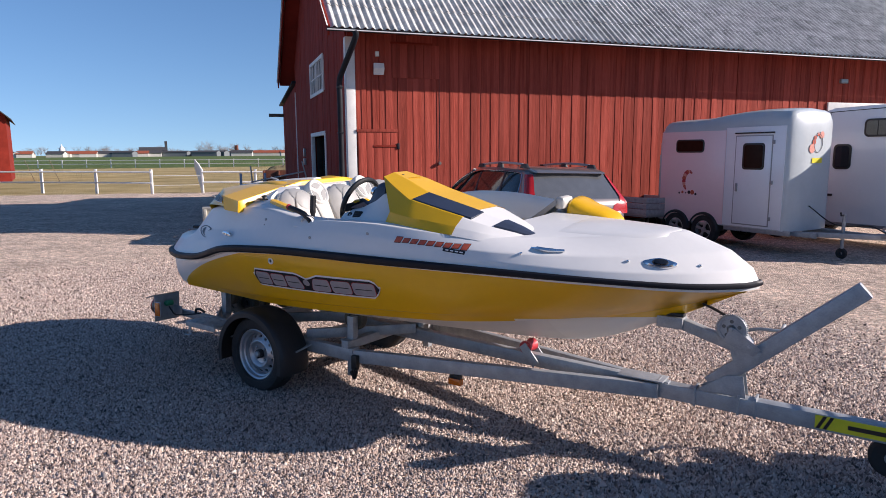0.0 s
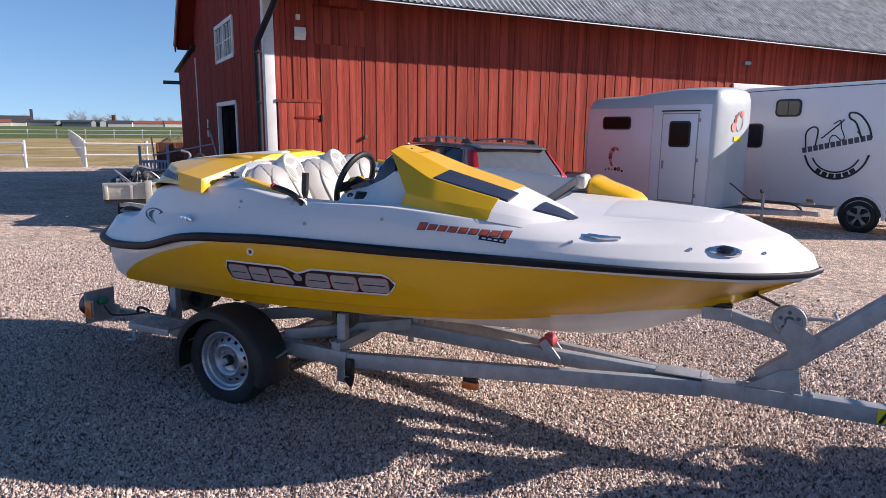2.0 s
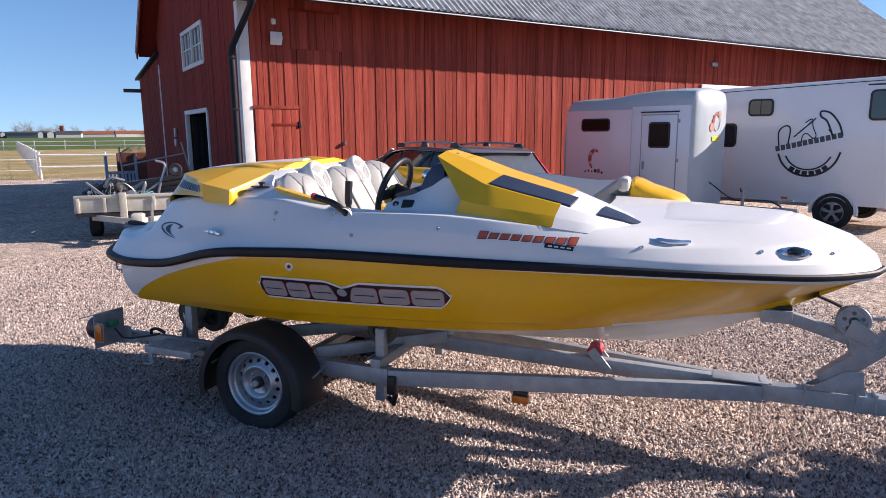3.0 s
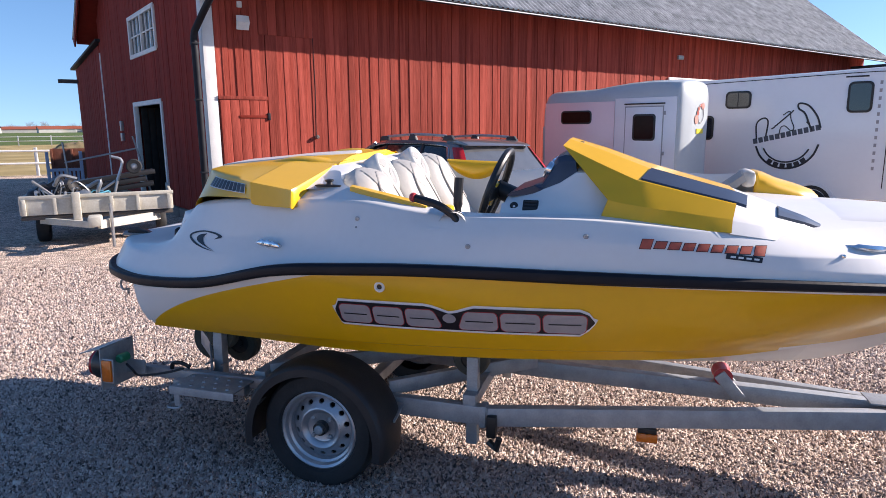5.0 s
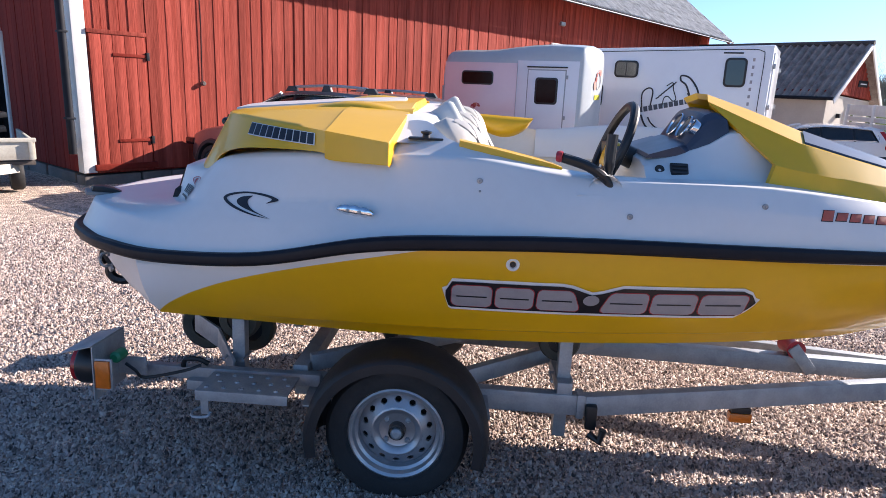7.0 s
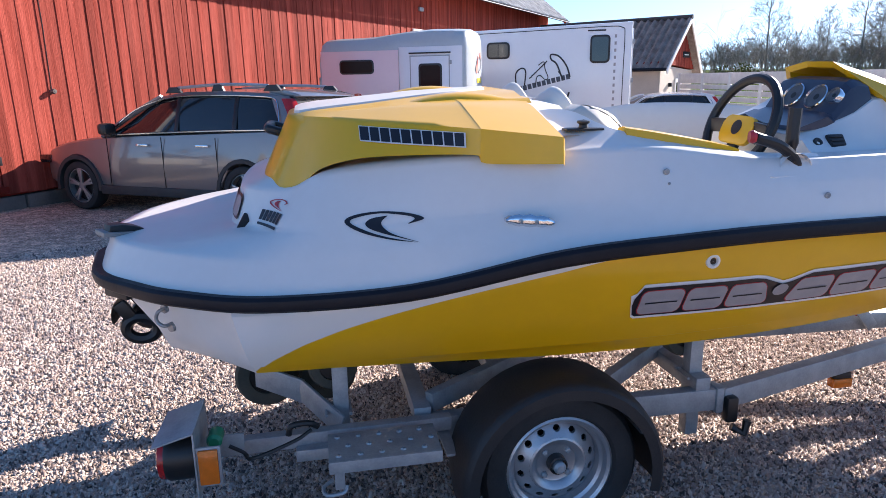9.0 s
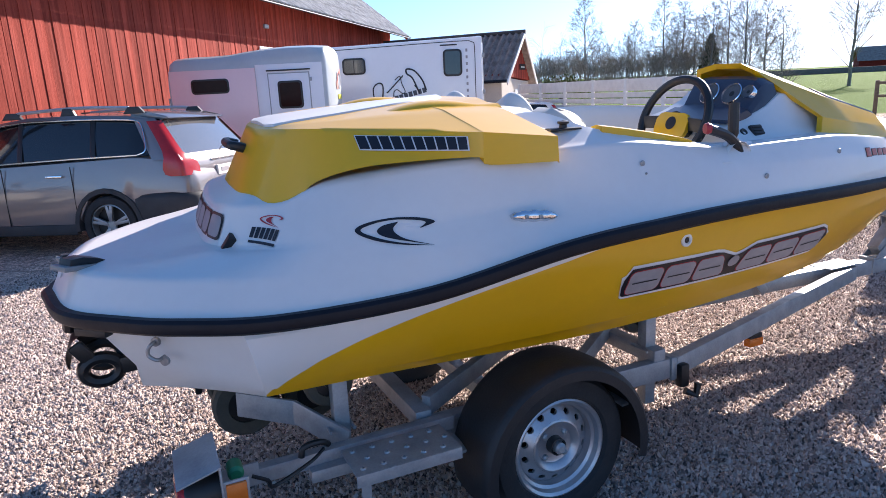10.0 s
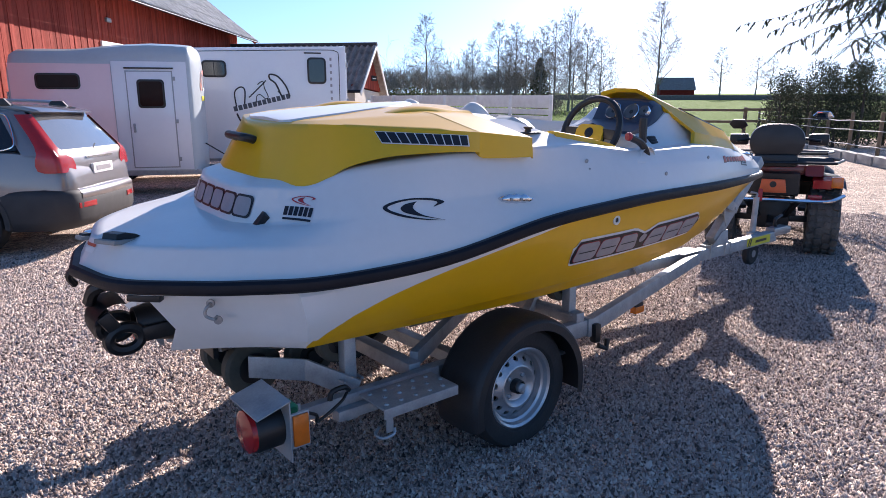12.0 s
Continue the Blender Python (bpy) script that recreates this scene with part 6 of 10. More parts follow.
# ---- boat trailer, in the same frame as the boat but level with the gravel ----
def wheel_parts(parent, c, r, rr, w, side, holes=14, rim=RIM):
    """Tyre, pressed steel rim with round holes, hub and cap. c: the centre of the tyre; side -1 looks to -y."""
    m = pose(*c) @ (Matrix.Identity(4) if side > 0 else pose(0, 0, 0, 0, 0, 180))
    h = w / 2
    prof = [(rr, h * 0.70), (rr + 0.012, h * 0.92), (r * 0.80, h * 1.0), (r * 0.93, h * 0.93), (r * 0.985, h * 0.72), (r, h * 0.45), (r, h * 0.36), (r - 0.006, h * 0.34), (r - 0.006, h * 0.28), (r, h * 0.26), (r + 0.001, 0.03 * h), (r - 0.006, 0.02 * h), (r - 0.006, -0.04 * h), (r, -0.06 * h), (r, -h * 0.45), (r * 0.985, -h * 0.72), (r * 0.93, -h * 0.93), (r * 0.80, -h), (rr, -h * 0.8)]
    tyre = part("tyre", lathe(bmesh.new(), prof, 48, m), TYRE, parent)
    bm = bmesh.new()
    lathe(bm, [(rr + 0.004, h * 0.74), (rr - 0.004, h * 0.80), (rr - 0.014, h * 0.72), (rr - 0.020, h * 0.50), (rr - 0.030, h * 0.42), (rr * 0.815, h * 0.06), (rr * 0.80, h * 0.10)], 48, m)
    lathe(bm, [(rr * 0.55, h * 0.50), (rr * 0.51, h * 0.53), (rr * 0.44, h * 0.46), (rr * 0.38, h * 0.30), (rr * 0.33, h * 0.26), (0.001, h * 0.26)], 32, m)
    # disc with holes
    n = holes * 8
    ya, yc = h * 0.10, h * 0.50
    r1, r4, rm, rh = rr * 0.80, rr * 0.55, rr * 0.69, rr * 0.056
    def at(rad, y, i):
        a = 2 * math.pi * i / n
        return m @ Vector((rad * math.cos(a), y, rad * math.sin(a)))
    rings = [[], [], [], []]
    for i in range(n):
        j = i % 8
        o = rh * math.sqrt(max(0.0, 1 - ((j - 4) / 2.0) ** 2)) if 2 <= j <= 6 else 0.0
        for ring, rad in zip(rings, (r1, rm + o, rm - o, r4)):
            ring.append((rad, ya + (yc - ya) * (r1 - rad) / (r1 - r4)))
    V = [[bm.verts.new(at(rad, y, i)) for i, (rad, y) in enumerate(ring)] for ring in rings]
    for i in range(n):
        k = (i + 1) % n
        bm.faces.new((V[0][i], V[0][k], V[1][k], V[1][i]))
        bm.faces.new((V[2][i], V[2][k], V[3][k], V[3][i]))
    # the holes have turned-in edges
    inw = m.to_3x3() @ Vector((0, -0.012, 0))
    for g in range(holes):
        for ring in (V[1], V[2]):
            for j in range(2, 6):
                p, q = ring[g * 8 + j], ring[g * 8 + j + 1]
                bm.faces.new((p, q, bm.verts.new(q.co + inw), bm.verts.new(p.co + inw)))
    bmesh.ops.remove_doubles(bm, verts=bm.verts[:], dist=0.0002)
    rimo = part("rim", bm, rim, parent, "", 30)
    bm = bmesh.new()
    lathe(bm, [(rr * 0.78, h * -0.1), (0.001, h * -0.1)], 24, m)
    part("brake_plate", bm, BLACK, rimo)
    bm = bmesh.new()
    for a in range(4):
        q = m @ pose(0.056 * math.cos(math.pi / 4 + a * math.pi / 2), h * 0.28, 0.056 * math.sin(math.pi / 4 + a * math.pi / 2))
        lathe(bm, [(0.011, -0.004), (0.011, 0.008), (0.006, 0.012), (0.0005, 0.012)], 6, q)
    tagged(part("wheel_nut", bm, GALV, rimo), kind="stuff")
    cap = part("hub", lathe(bmesh.new(), [(0.033, h * 0.25), (0.031, h * 0.4 + 0.018), (0.026, h * 0.4 + 0.020)], 20, m), BLACK, parent)
    part("hub_cap", lathe(bmesh.new(), [(0.021, h * 0.4 + 0.012), (0.021, h * 0.4 + 0.030), (0.012, h * 0.4 + 0.038), (0.0005, h * 0.4 + 0.038)], 16, m), GALV, cap)


def mudguard(parent, c, r, w, a0=-12, a1=192):
    """A rolled plastic mudguard with a raised crown and turned-down edge."""
    bm = bmesh.new()
    rows = []
    for i in range(25):
        a = radians(a0 + (a1 - a0) * i / 24)
        row = []
        for y, dr in ((-w / 2, -0.045), (-w / 2, -0.012), (-w * 0.47, -0.002), (-w * 0.40, 0.006), (-w * 0.2, 0.012), (0.0, 0.014), (w * 0.2, 0.012), (w * 0.40, 0.006), (w * 0.47, -0.002), (w / 2, -0.012), (w / 2, -0.045)):
            q = r + dr
            row.append((c[0] + q * math.cos(a), c[1] + y, c[2] + q * math.sin(a)))
        rows.append(row)
    skin(bm, rows)
    return part("mudguard", bm, FENDER, parent, "black plastic mudguard")


ROLLER = mat("worn_olive_rubber", (0.085, 0.078, 0.058), 0.7, var=0.35, scale=8, bump=0.1)


def keel_roller(parent, c, r=0.085, w=0.07):
    m = pose(*c)
    ob = part("roller", lathe(bmesh.new(), [(r * 0.55, w / 2), (r * 0.9, w / 2), (r, w * 0.3), (r, -w * 0.3), (r * 0.9, -w / 2), (r * 0.55, -w / 2)], 24, m, closed=True), ROLLER, parent, "olive-black rubber hull roller")
    part("roller_core", lathe(bmesh.new(), [(0.0005, w * 0.52), (r * 0.2, w * 0.52), (r * 0.22, w * 0.36), (r * 0.56, w * 0.36), (r * 0.56, -w * 0.36), (r * 0.22, -w * 0.36), (r * 0.2, -w * 0.52), (0.0005, -w * 0.52)], 20, m), BLACK, ob)
    return ob


DARKSTEEL = mat("dull_dark_steel", (0.16, 0.165, 0.17), 0.5, metal=0.6, var=0.4, scale=20, bump=0.1)


def make_trailer():
    tr = thing("boat_trailer", RIG, "galvanised single-axle boat trailer carrying the jet boat", "trailer")
    W = 0.665
    for s in (-1, 1):
        wh = thing("wheel", Matrix.Identity(4), "", "")
        wh.parent = tr
        wh.matrix_local = Matrix.Identity(4)
        for key in ("label", "category"):
            if key in wh:
                del wh[key]
        wheel_parts(wh, (1.385, s * W, 0.247), 0.268, 0.178, 0.165, s)
        mudguard(tr, (1.385, s * (W + 0.01), 0.232), 0.332, 0.25)
        # side rails: straight beside the wheel, then in to the drawbar
        bm = bmesh.new()
        beam(bm, (0.95, s * 0.50, 0.325), (2.14, s * 0.50, 0.315), 0.05, 0.085)
        part("side_rail", bm, GALV, tr)
        bm = bmesh.new()
        beam(bm, (2.10, s * 0.505, 0.315), (3.95, s * 0.045, 0.335), 0.05, 0.085)
        part("side_rail", bm, GALV, tr)
        # rail clamp and wheel stay
        part("clamp", boxm(2.07, 2.10, s * 0.50 - 0.035, s * 0.50 + 0.035, 0.265, 0.365, 0.006), GALV, tr)
        bm = bmesh.new()
        beam(bm, (1.70, s * 0.52, 0.33), (1.71, s * 0.68, 0.31), 0.04, 0.012)
        part("mudguard_stay", bm, GALV, tr)
        bm = bmesh.new()
        beam(bm, (1.03, s * 0.52, 0.33), (1.04, s * 0.68, 0.31), 0.04, 0.012)
        part("mudguard_stay", bm, GALV, tr)
        # black reflector bracket on the rail
        bm = bmesh.new()
        box(bm, 2.105, 2.15, s * 0.535 - 0.02, s * 0.535 + 0.02, 0.23, 0.33, 0.010)
        tube(bm, [(2.12, s * 0.56, 0.22), (2.16, s * 0.58, 0.20), (2.17, s * 0.58, 0.25)], 0.016, 8)
        part("marker_bracket", bm, BLACK, tr, "black plastic side marker bracket")
        # amber side light under the rail
        part("side_light", boxm(2.74, 2.83, s * 0.335 - 0.02, s * 0.335 + 0.02, 0.21, 0.25, 0.006), AMBER, tr, "amber side marker light")
        part("side_light_base", boxm(2.745, 2.825, s * 0.335 - 0.016, s * 0.335 + 0.016, 0.25, 0.275, 0.004), BLACK, tr)
        # roller posts
        for x, top in ((2.02, 0.56), (0.70, 0.56)):
            y = s * 0.36
            bm = bmesh.new()
            box(bm, x - 0.026, x + 0.026, s * 0.44 - 0.026, s * 0.44 + 0.026, 0.15 if x > 1 else 0.22, top, 0.005)
            part("roller_post", bm, GALV, tr)
            bm = bmesh.new()
            tube(bm, [(x - 0.05, s * 0.50, 0.40), (x - 0.05, s * 0.405, 0.40), (x + 0.03, s * 0.405, 0.40), (x + 0.03, s * 0.50, 0.40)], 0.006, 6)
            part("u_bolt", bm, GALV, tr)
            keel_roller(tr, (x - 0.02, s * 0.385, 0.535), 0.085, 0.06)
        # rear swing arm with paired rollers
        bm = bmesh.new()
        beam(bm, (0.40, s * 0.185, 0.435), (0.575, s * 0.345, 0.425), 0.012, 0.09, 0.003)
        beam(bm, (0.565, s * 0.335, 0.43), (0.70, s * 0.52, 0.365), 0.012, 0.085, 0.003)
        part("swing_arm", bm, GALV, tr, "bent galvanised roller arm")
        keel_roller(tr, (0.435, s * 0.125, 0.41), 0.118, 0.07)
        keel_roller(tr, (0.66, s * 0.19, 0.43), 0.105, 0.07)
        # tail bar with lamp board and step plate
        bm = bmesh.new()
        beam(bm, (0.30, s * 0.585, 0.375), (1.06, s * 0.545, 0.36), 0.04, 0.05)
        beam(bm, (0.55, s * 0.60, 0.335), (0.95, s * 0.60, 0.335), 0.05, 0.04)
        part("tail_bar", bm, GALV, tr)
        plate_m = pose(0.82, s * 0.685, 0.385)
        bm = boxm(-0.17, 0.17, -0.085, 0.085, -0.004, 0.004, 0.003, plate_m)
        step = part("step_plate", bm, GALV, tr, "galvanised step plate with raised studs")
        for i in range(5):
            for j in range(3):
                bm = lathe(bmesh.new(), [(0.010, 0.0), (0.008, 0.005), (0.0045, 0.005), (0.0045, -0.001)], 10, plate_m @ pose(-0.13 + 0.065 * i + 0.03 * (j % 2) - 0.01, -0.055 + 0.055 * j, 0.004, 90, 0, 0))
                part("stud", bm, GALV, step)
        part("step_lip", boxm(0.65, 0.99, s * 0.77 - 0.003, s * 0.77 + 0.003, 0.35, 0.388, 0.002), GALV, step)
        bm = bmesh.new()
        box(bm, 0.665, 0.695, s * 0.755, s * 0.762, 0.29, 0.385, 0.002)
        tube(bm, smooth_line([(0.70, s * 0.758, 0.30), (0.69, s * 0.77, 0.285), (0.64, s * 0.775, 0.285), (0.63, s * 0.74, 0.29), (0.66, s * 0.72, 0.30)], 3), 0.006, 6)
        part("lashing_eye", bm, GALV, tr)
        lamp_board(tr, s)
    # centre spine and drawbar
    bm = bmesh.new()
    beam(bm, (1.30, 0, 0.40), (4.0, 0, 0.345), 0.06, 0.08)
    part("spine", bm, GALV, tr)
    bm = bmesh.new()
    beam(bm, (3.84, 0, 0.335), (5.25, 0, 0.335), 0.08, 0.085)
    part("drawbar", bm, GALV, tr)
    part("gusset_plate", boxm(3.72, 3.98, -0.07, 0.07, 0.385, 0.393, 0.003), GALV, tr)
    for x in (3.94, 4.14, 4.36, 4.44):
        part("clamp", boxm(x, x + 0.012, -0.046, 0.046, 0.285, 0.395, 0.003), GALV, tr)
    # axle and cross members
    bm = bmesh.new()
    beam(bm, (1.385, -0.58, 0.25), (1.385, 0.58, 0.25), 0.06, 0.06)
    part("axle", bm, GALV, tr)
    for x in (0.97, 2.02):
        bm = bmesh.new()
        beam(bm, (x, -0.52, 0.375), (x, 0.52, 0.375), 0.06, 0.06)
        part("cross_member", bm, GALV, tr)
    for s in (-1, 1):
        bm = bmesh.new()
        beam(bm, (1.0, s * 0.47, 0.40), (1.75, s * 0.03, 0.45), 0.04, 0.07)
        beam(bm, (1.62, s * 0.47, 0.38), (2.25, s * 0.03, 0.43), 0.04, 0.07)
        part("brace", bm, GALV, tr)
        part("suspension_unit", boxm(1.30, 1.46, s * 0.56 - 0.03, s * 0.56 + 0.03, 0.20, 0.31, 0.012), GALV, tr)
    # red keel roller on its bracket
    bm = bmesh.new()
    for s in (-1, 1):
        beam(bm, (3.20, s * 0.055, 0.34), (3.10, s * 0.055, 0.455), 0.012, 0.055)
    part("keel_bracket", bm, GALV, tr)
    part("keel_roller", lathe(bmesh.new(), [(0.012, 0.05), (0.042, 0.05), (0.03, 0.0), (0.042, -0.05), (0.012, -0.05)], 20, pose(3.12, 0, 0.44)), DECALRED, tr, "red rubber keel roller")
    # winch stand
    bm = bmesh.new()
    beam(bm, (4.215, 0, 0.42), (4.88, 0, 1.015), 0.07, 0.085)
    part("winch_post", bm, GALV, tr, "slanted galvanised winch post")
    for y in (-0.040, 0.040):
        bm = bmesh.new()
        prism(bm, [(4.15, 0.382), (4.40, 0.382), (4.38, 0.50), (4.30, 0.49)], y - 0.003, y + 0.003, "y", 0.001)
        part("foot_plate", bm, GALV, tr)
        bm = bmesh.new()
        prism(bm, [(4.30, 0.665), (4.46, 0.64), (4.44, 0.59), (4.345, 0.53), (4.315, 0.60)], y - 0.003, y + 0.003, "y", 0.001)
        part("arm_plate", bm, GALV, tr)
    bm = bmesh.new()
    beam(bm, (4.42, 0, 0.62), (4.02, 0, 0.735), 0.06, 0.06)
    box(bm, 3.92, 4.06, -0.05, 0.05, 0.70, 0.765, 0.006)
    part("bow_arm", bm, GALV, tr)
    part("bow_block", boxm(3.95, 4.06, -0.03, 0.03, 0.762, 0.785, 0.008), BLACK, tr)
    # hand winch
    wn_ = part("winch_frame", prism(bmesh.new(), [(4.25, 0.675), (4.40, 0.63), (4.41, 0.675), (4.34, 0.75), (4.27, 0.765)], -0.05, 0.05, "y", 0.006), GALV, tr, "hand winch frame")
    part("gear", lathe(bmesh.new(), [(0.02, -0.012), (0.024, -0.006), (0.056, -0.006), (0.058, -0.010), (0.072, -0.010), (0.076, -0.004), (0.076, 0.004), (0.056, 0.008), (0.012, 0.008)], 28, pose(4.312, -0.062, 0.748)), GALV, wn_, "toothed winch gear")
    part("drum", lathe(bmesh.new(), [(0.05, 0.05), (0.03, 0.04), (0.03, -0.04), (0.05, -0.05)], 20, pose(4.312, 0, 0.748)), BLACK, wn_)
    # round holes in the gear, its teeth and the cheek plate that carries it
    for i in range(5):
        a = radians(20 + 72 * i)
        part("gear_hole", lathe(bmesh.new(), [(0.010, -0.0075), (0.0005, -0.0075)], 12, pose(4.312 + 0.040 * math.cos(a), -0.062, 0.748 + 0.040 * math.sin(a))), DARKSTEEL, wn_)
    bm = bmesh.new()
    for i in range(44):
        box(bm, -0.0022, 0.0022, -0.005, 0.005, 0.074, 0.0805, 0.0, pose(4.312, -0.062, 0.748) @ pose(0, 0, 0, 0, 360 * i / 44, 0))
    tagged(part("gear_teeth", bm, GALV, wn_), kind="stuff")
    part("winch_cheek", prism(bmesh.new(), [(4.300, 0.742), (4.318, 0.762), (4.345, 0.745), (4.455, 0.665), (4.425, 0.622), (4.275, 0.680)], -0.078, -0.073, "y", 0.002), GALV, wn_, "galvanised cheek plate")
    for x, z in ((4.312, 0.748), (4.405, 0.665)):
        part("bolt_head", lathe(bmesh.new(), [(0.014, -0.074), (0.013, -0.083), (0.0005, -0.085)], 12, pose(x, 0, z)), GALV, wn_)
    bm = bmesh.new()
    tube(bm, smooth_line([(4.34, 0.075, 0.71), (4.42, 0.085, 0.735), (4.52, 0.085, 0.74), (4.53, 0.12, 0.75), (4.53, 0.19, 0.75)], 3), 0.009, 8)
    part("crank", bm, GALV, wn_)
    bm = bmesh.new()
    tube(bm, smooth_line([(4.27, 0, 0.80), (4.20, 0.01, 0.83), (4.12, 0.0, 0.86), (4.08, 0.0, 0.84)], 4), 0.008, 6)
    part("strap_hook", bm, BLACK, wn_, "black winch strap and hook")
    # coupling, jockey wheel, sticker
    bm = bmesh.new()
    box(bm, 5.20, 5.46, -0.045, 0.045, 0.33, 0.41, 0.02)
    box(bm, 5.38, 5.54, -0.04, 0.04, 0.33, 0.40, 0.03)
    part("coupling", bm, GREYMETAL, tr, "pressed steel ball coupling")
    bm = bmesh.new()
    tube(bm, smooth_line([(5.30, 0, 0.40), (5.28, 0, 0.47), (5.40, 0, 0.50)], 3), 0.014, 8)
    part("coupling_handle", bm, BLACK, tr)
    part("sticker", boxm(4.72, 5.12, -0.0425, -0.0405, 0.305, 0.372), YELLOWVINYL, tr, "yellow maker's sticker with dark stripes")
    st = bpy.data.objects["sticker"]
    for i, x in enumerate((4.725, 4.755)):
        part("stripe", prism(bmesh.new(), [(x, 0.306), (x + 0.016, 0.306), (x + 0.046, 0.371), (x + 0.03, 0.371)], -0.0445, -0.043, "y"), DECALBLACK, st)
    part("lettering_bar", boxm(4.86, 5.05, -0.0445, -0.043, 0.327, 0.348), DECALBLACK, st)
    jw = part("jockey_tube", tube(bmesh.new(), [(5.05, 0.085, 0.24), (5.08, 0.085, 0.68)], 0.024, 12), GALV, tr, "jockey wheel column")
    part("clamp_block", boxm(5.01, 5.11, 0.04, 0.115, 0.29, 0.38, 0.008), GALV, jw)
    part("jockey_wheel", lathe(bmesh.new(), [(0.03, 0.03), (0.085, 0.03), (0.10, 0.018), (0.10, -0.018), (0.085, -0.03), (0.03, -0.03)], 28, pose(5.05, 0.085, 0.19), closed=True), TYRE, jw, "small black jockey wheel")
    part("jockey_hub", lathe(bmesh.new(), [(0.0005, 0.034), (0.032, 0.034), (0.032, -0.034), (0.0005, -0.034)], 16, pose(5.05, 0.085, 0.19)), GREYMETAL, jw)
    bm = bmesh.new()
    tube(bm, smooth_line([(5.08, 0.085, 0.68), (5.085, 0.085, 0.71), (5.11, 0.15, 0.715)], 3), 0.009, 8)
    part("jockey_crank", bm, GALV, jw)
    return tr


YELLOWVINYL = mat("yellow_vinyl", (0.70, 0.62, 0.02), 0.4, var=0.1, scale=20)


def lamp_board(tr, s):
    """A bent steel lamp carrier: sloping hood, back plate and cheek, with a rear lamp, an amber reflector and its plug."""
    bm = bmesh.new()
    prism(bm, [(0.285, 0.33), (0.29, 0.33), (0.29, 0.535), (0.285, 0.535)], s * 0.585, s * 0.795, "y", 0.001)
    box(bm, 0.29, 0.40, s * 0.63 - 0.004, s * 0.63 + 0.004, 0.37, 0.44, 0.002)
    b = part("lamp_board", bm, GALV, tr, "bent galvanised lamp carrier")
    bm = bmesh.new()
    prism(bm, [(0.178, 0.505), (0.29, 0.537), (0.29, 0.542), (0.178, 0.510)], s * 0.578, s * 0.80, "y", 0.001)
    part("lamp_hood", bm, GALV, b, "sloping steel hood over the lamp")
    bm = bmesh.new()
    prism(bm, [(0.18, 0.506), (0.288, 0.536), (0.288, 0.34), (0.27, 0.34)], s * 0.578, s * 0.584, "y", 0.001)
    part("lamp_cheek", bm, GALV, b, "triangular steel cheek")
    lm = part("rear_lamp", lathe(bmesh.new(), [(0.074, -0.085), (0.076, 0.0), (0.07, 0.012), (0.0005, 0.012)], 28, pose(0.205, s * 0.69, 0.43, 0, 0, 90)), BLACK, b, "round rear lamp")
    part("lens", lathe(bmesh.new(), [(0.071, 0.0), (0.069, 0.016), (0.055, 0.022), (0.0005, 0.024)], 28, pose(0.195, s * 0.69, 0.43, 0, 0, 90)), REDLENS, lm, "red lens")
    part("lamp_label", boxm(0.215, 0.245, s * 0.69 - 0.012, s * 0.69 + 0.012, 0.503, 0.5065, 0.0005), DECALWHITE, lm)
    part("reflector_back", boxm(0.288, 0.356, s * 0.785 - 0.004, s * 0.785 + 0.004, 0.37, 0.49, 0.003), GALV, b)
    part("reflector", boxm(0.296, 0.349, s * 0.793 - 0.006, s * 0.793 + 0.006, 0.38, 0.484, 0.004), AMBER, b, "amber side reflector")
    part("plug", lathe(bmesh.new(), [(0.022, -0.02), (0.022, 0.03), (0.014, 0.04), (0.0005, 0.04)], 14, pose(0.33, s * 0.69, 0.47) @ (Matrix.Identity(4) if s > 0 else pose(0, 0, 0, 0, 0, 180))), GREEN, b, "green cable plug")
    bm = bmesh.new()
    tube(bm, smooth_line([(0.37, s * 0.72, 0.45), (0.41, s * 0.73, 0.43), (0.43, s * 0.70, 0.39), (0.55, s * 0.64, 0.40), (0.60, s * 0.60, 0.41)], 4), 0.006, 6)
    tube(bm, smooth_line([(0.53, s * 0.60, 0.40), (0.54, s * 0.60, 0.43), (0.59, s * 0.60, 0.435), (0.62, s * 0.58, 0.41)], 3), 0.010, 8)
    part("cable", bm, BLACK, b, "black lamp cable")


make_trailer()


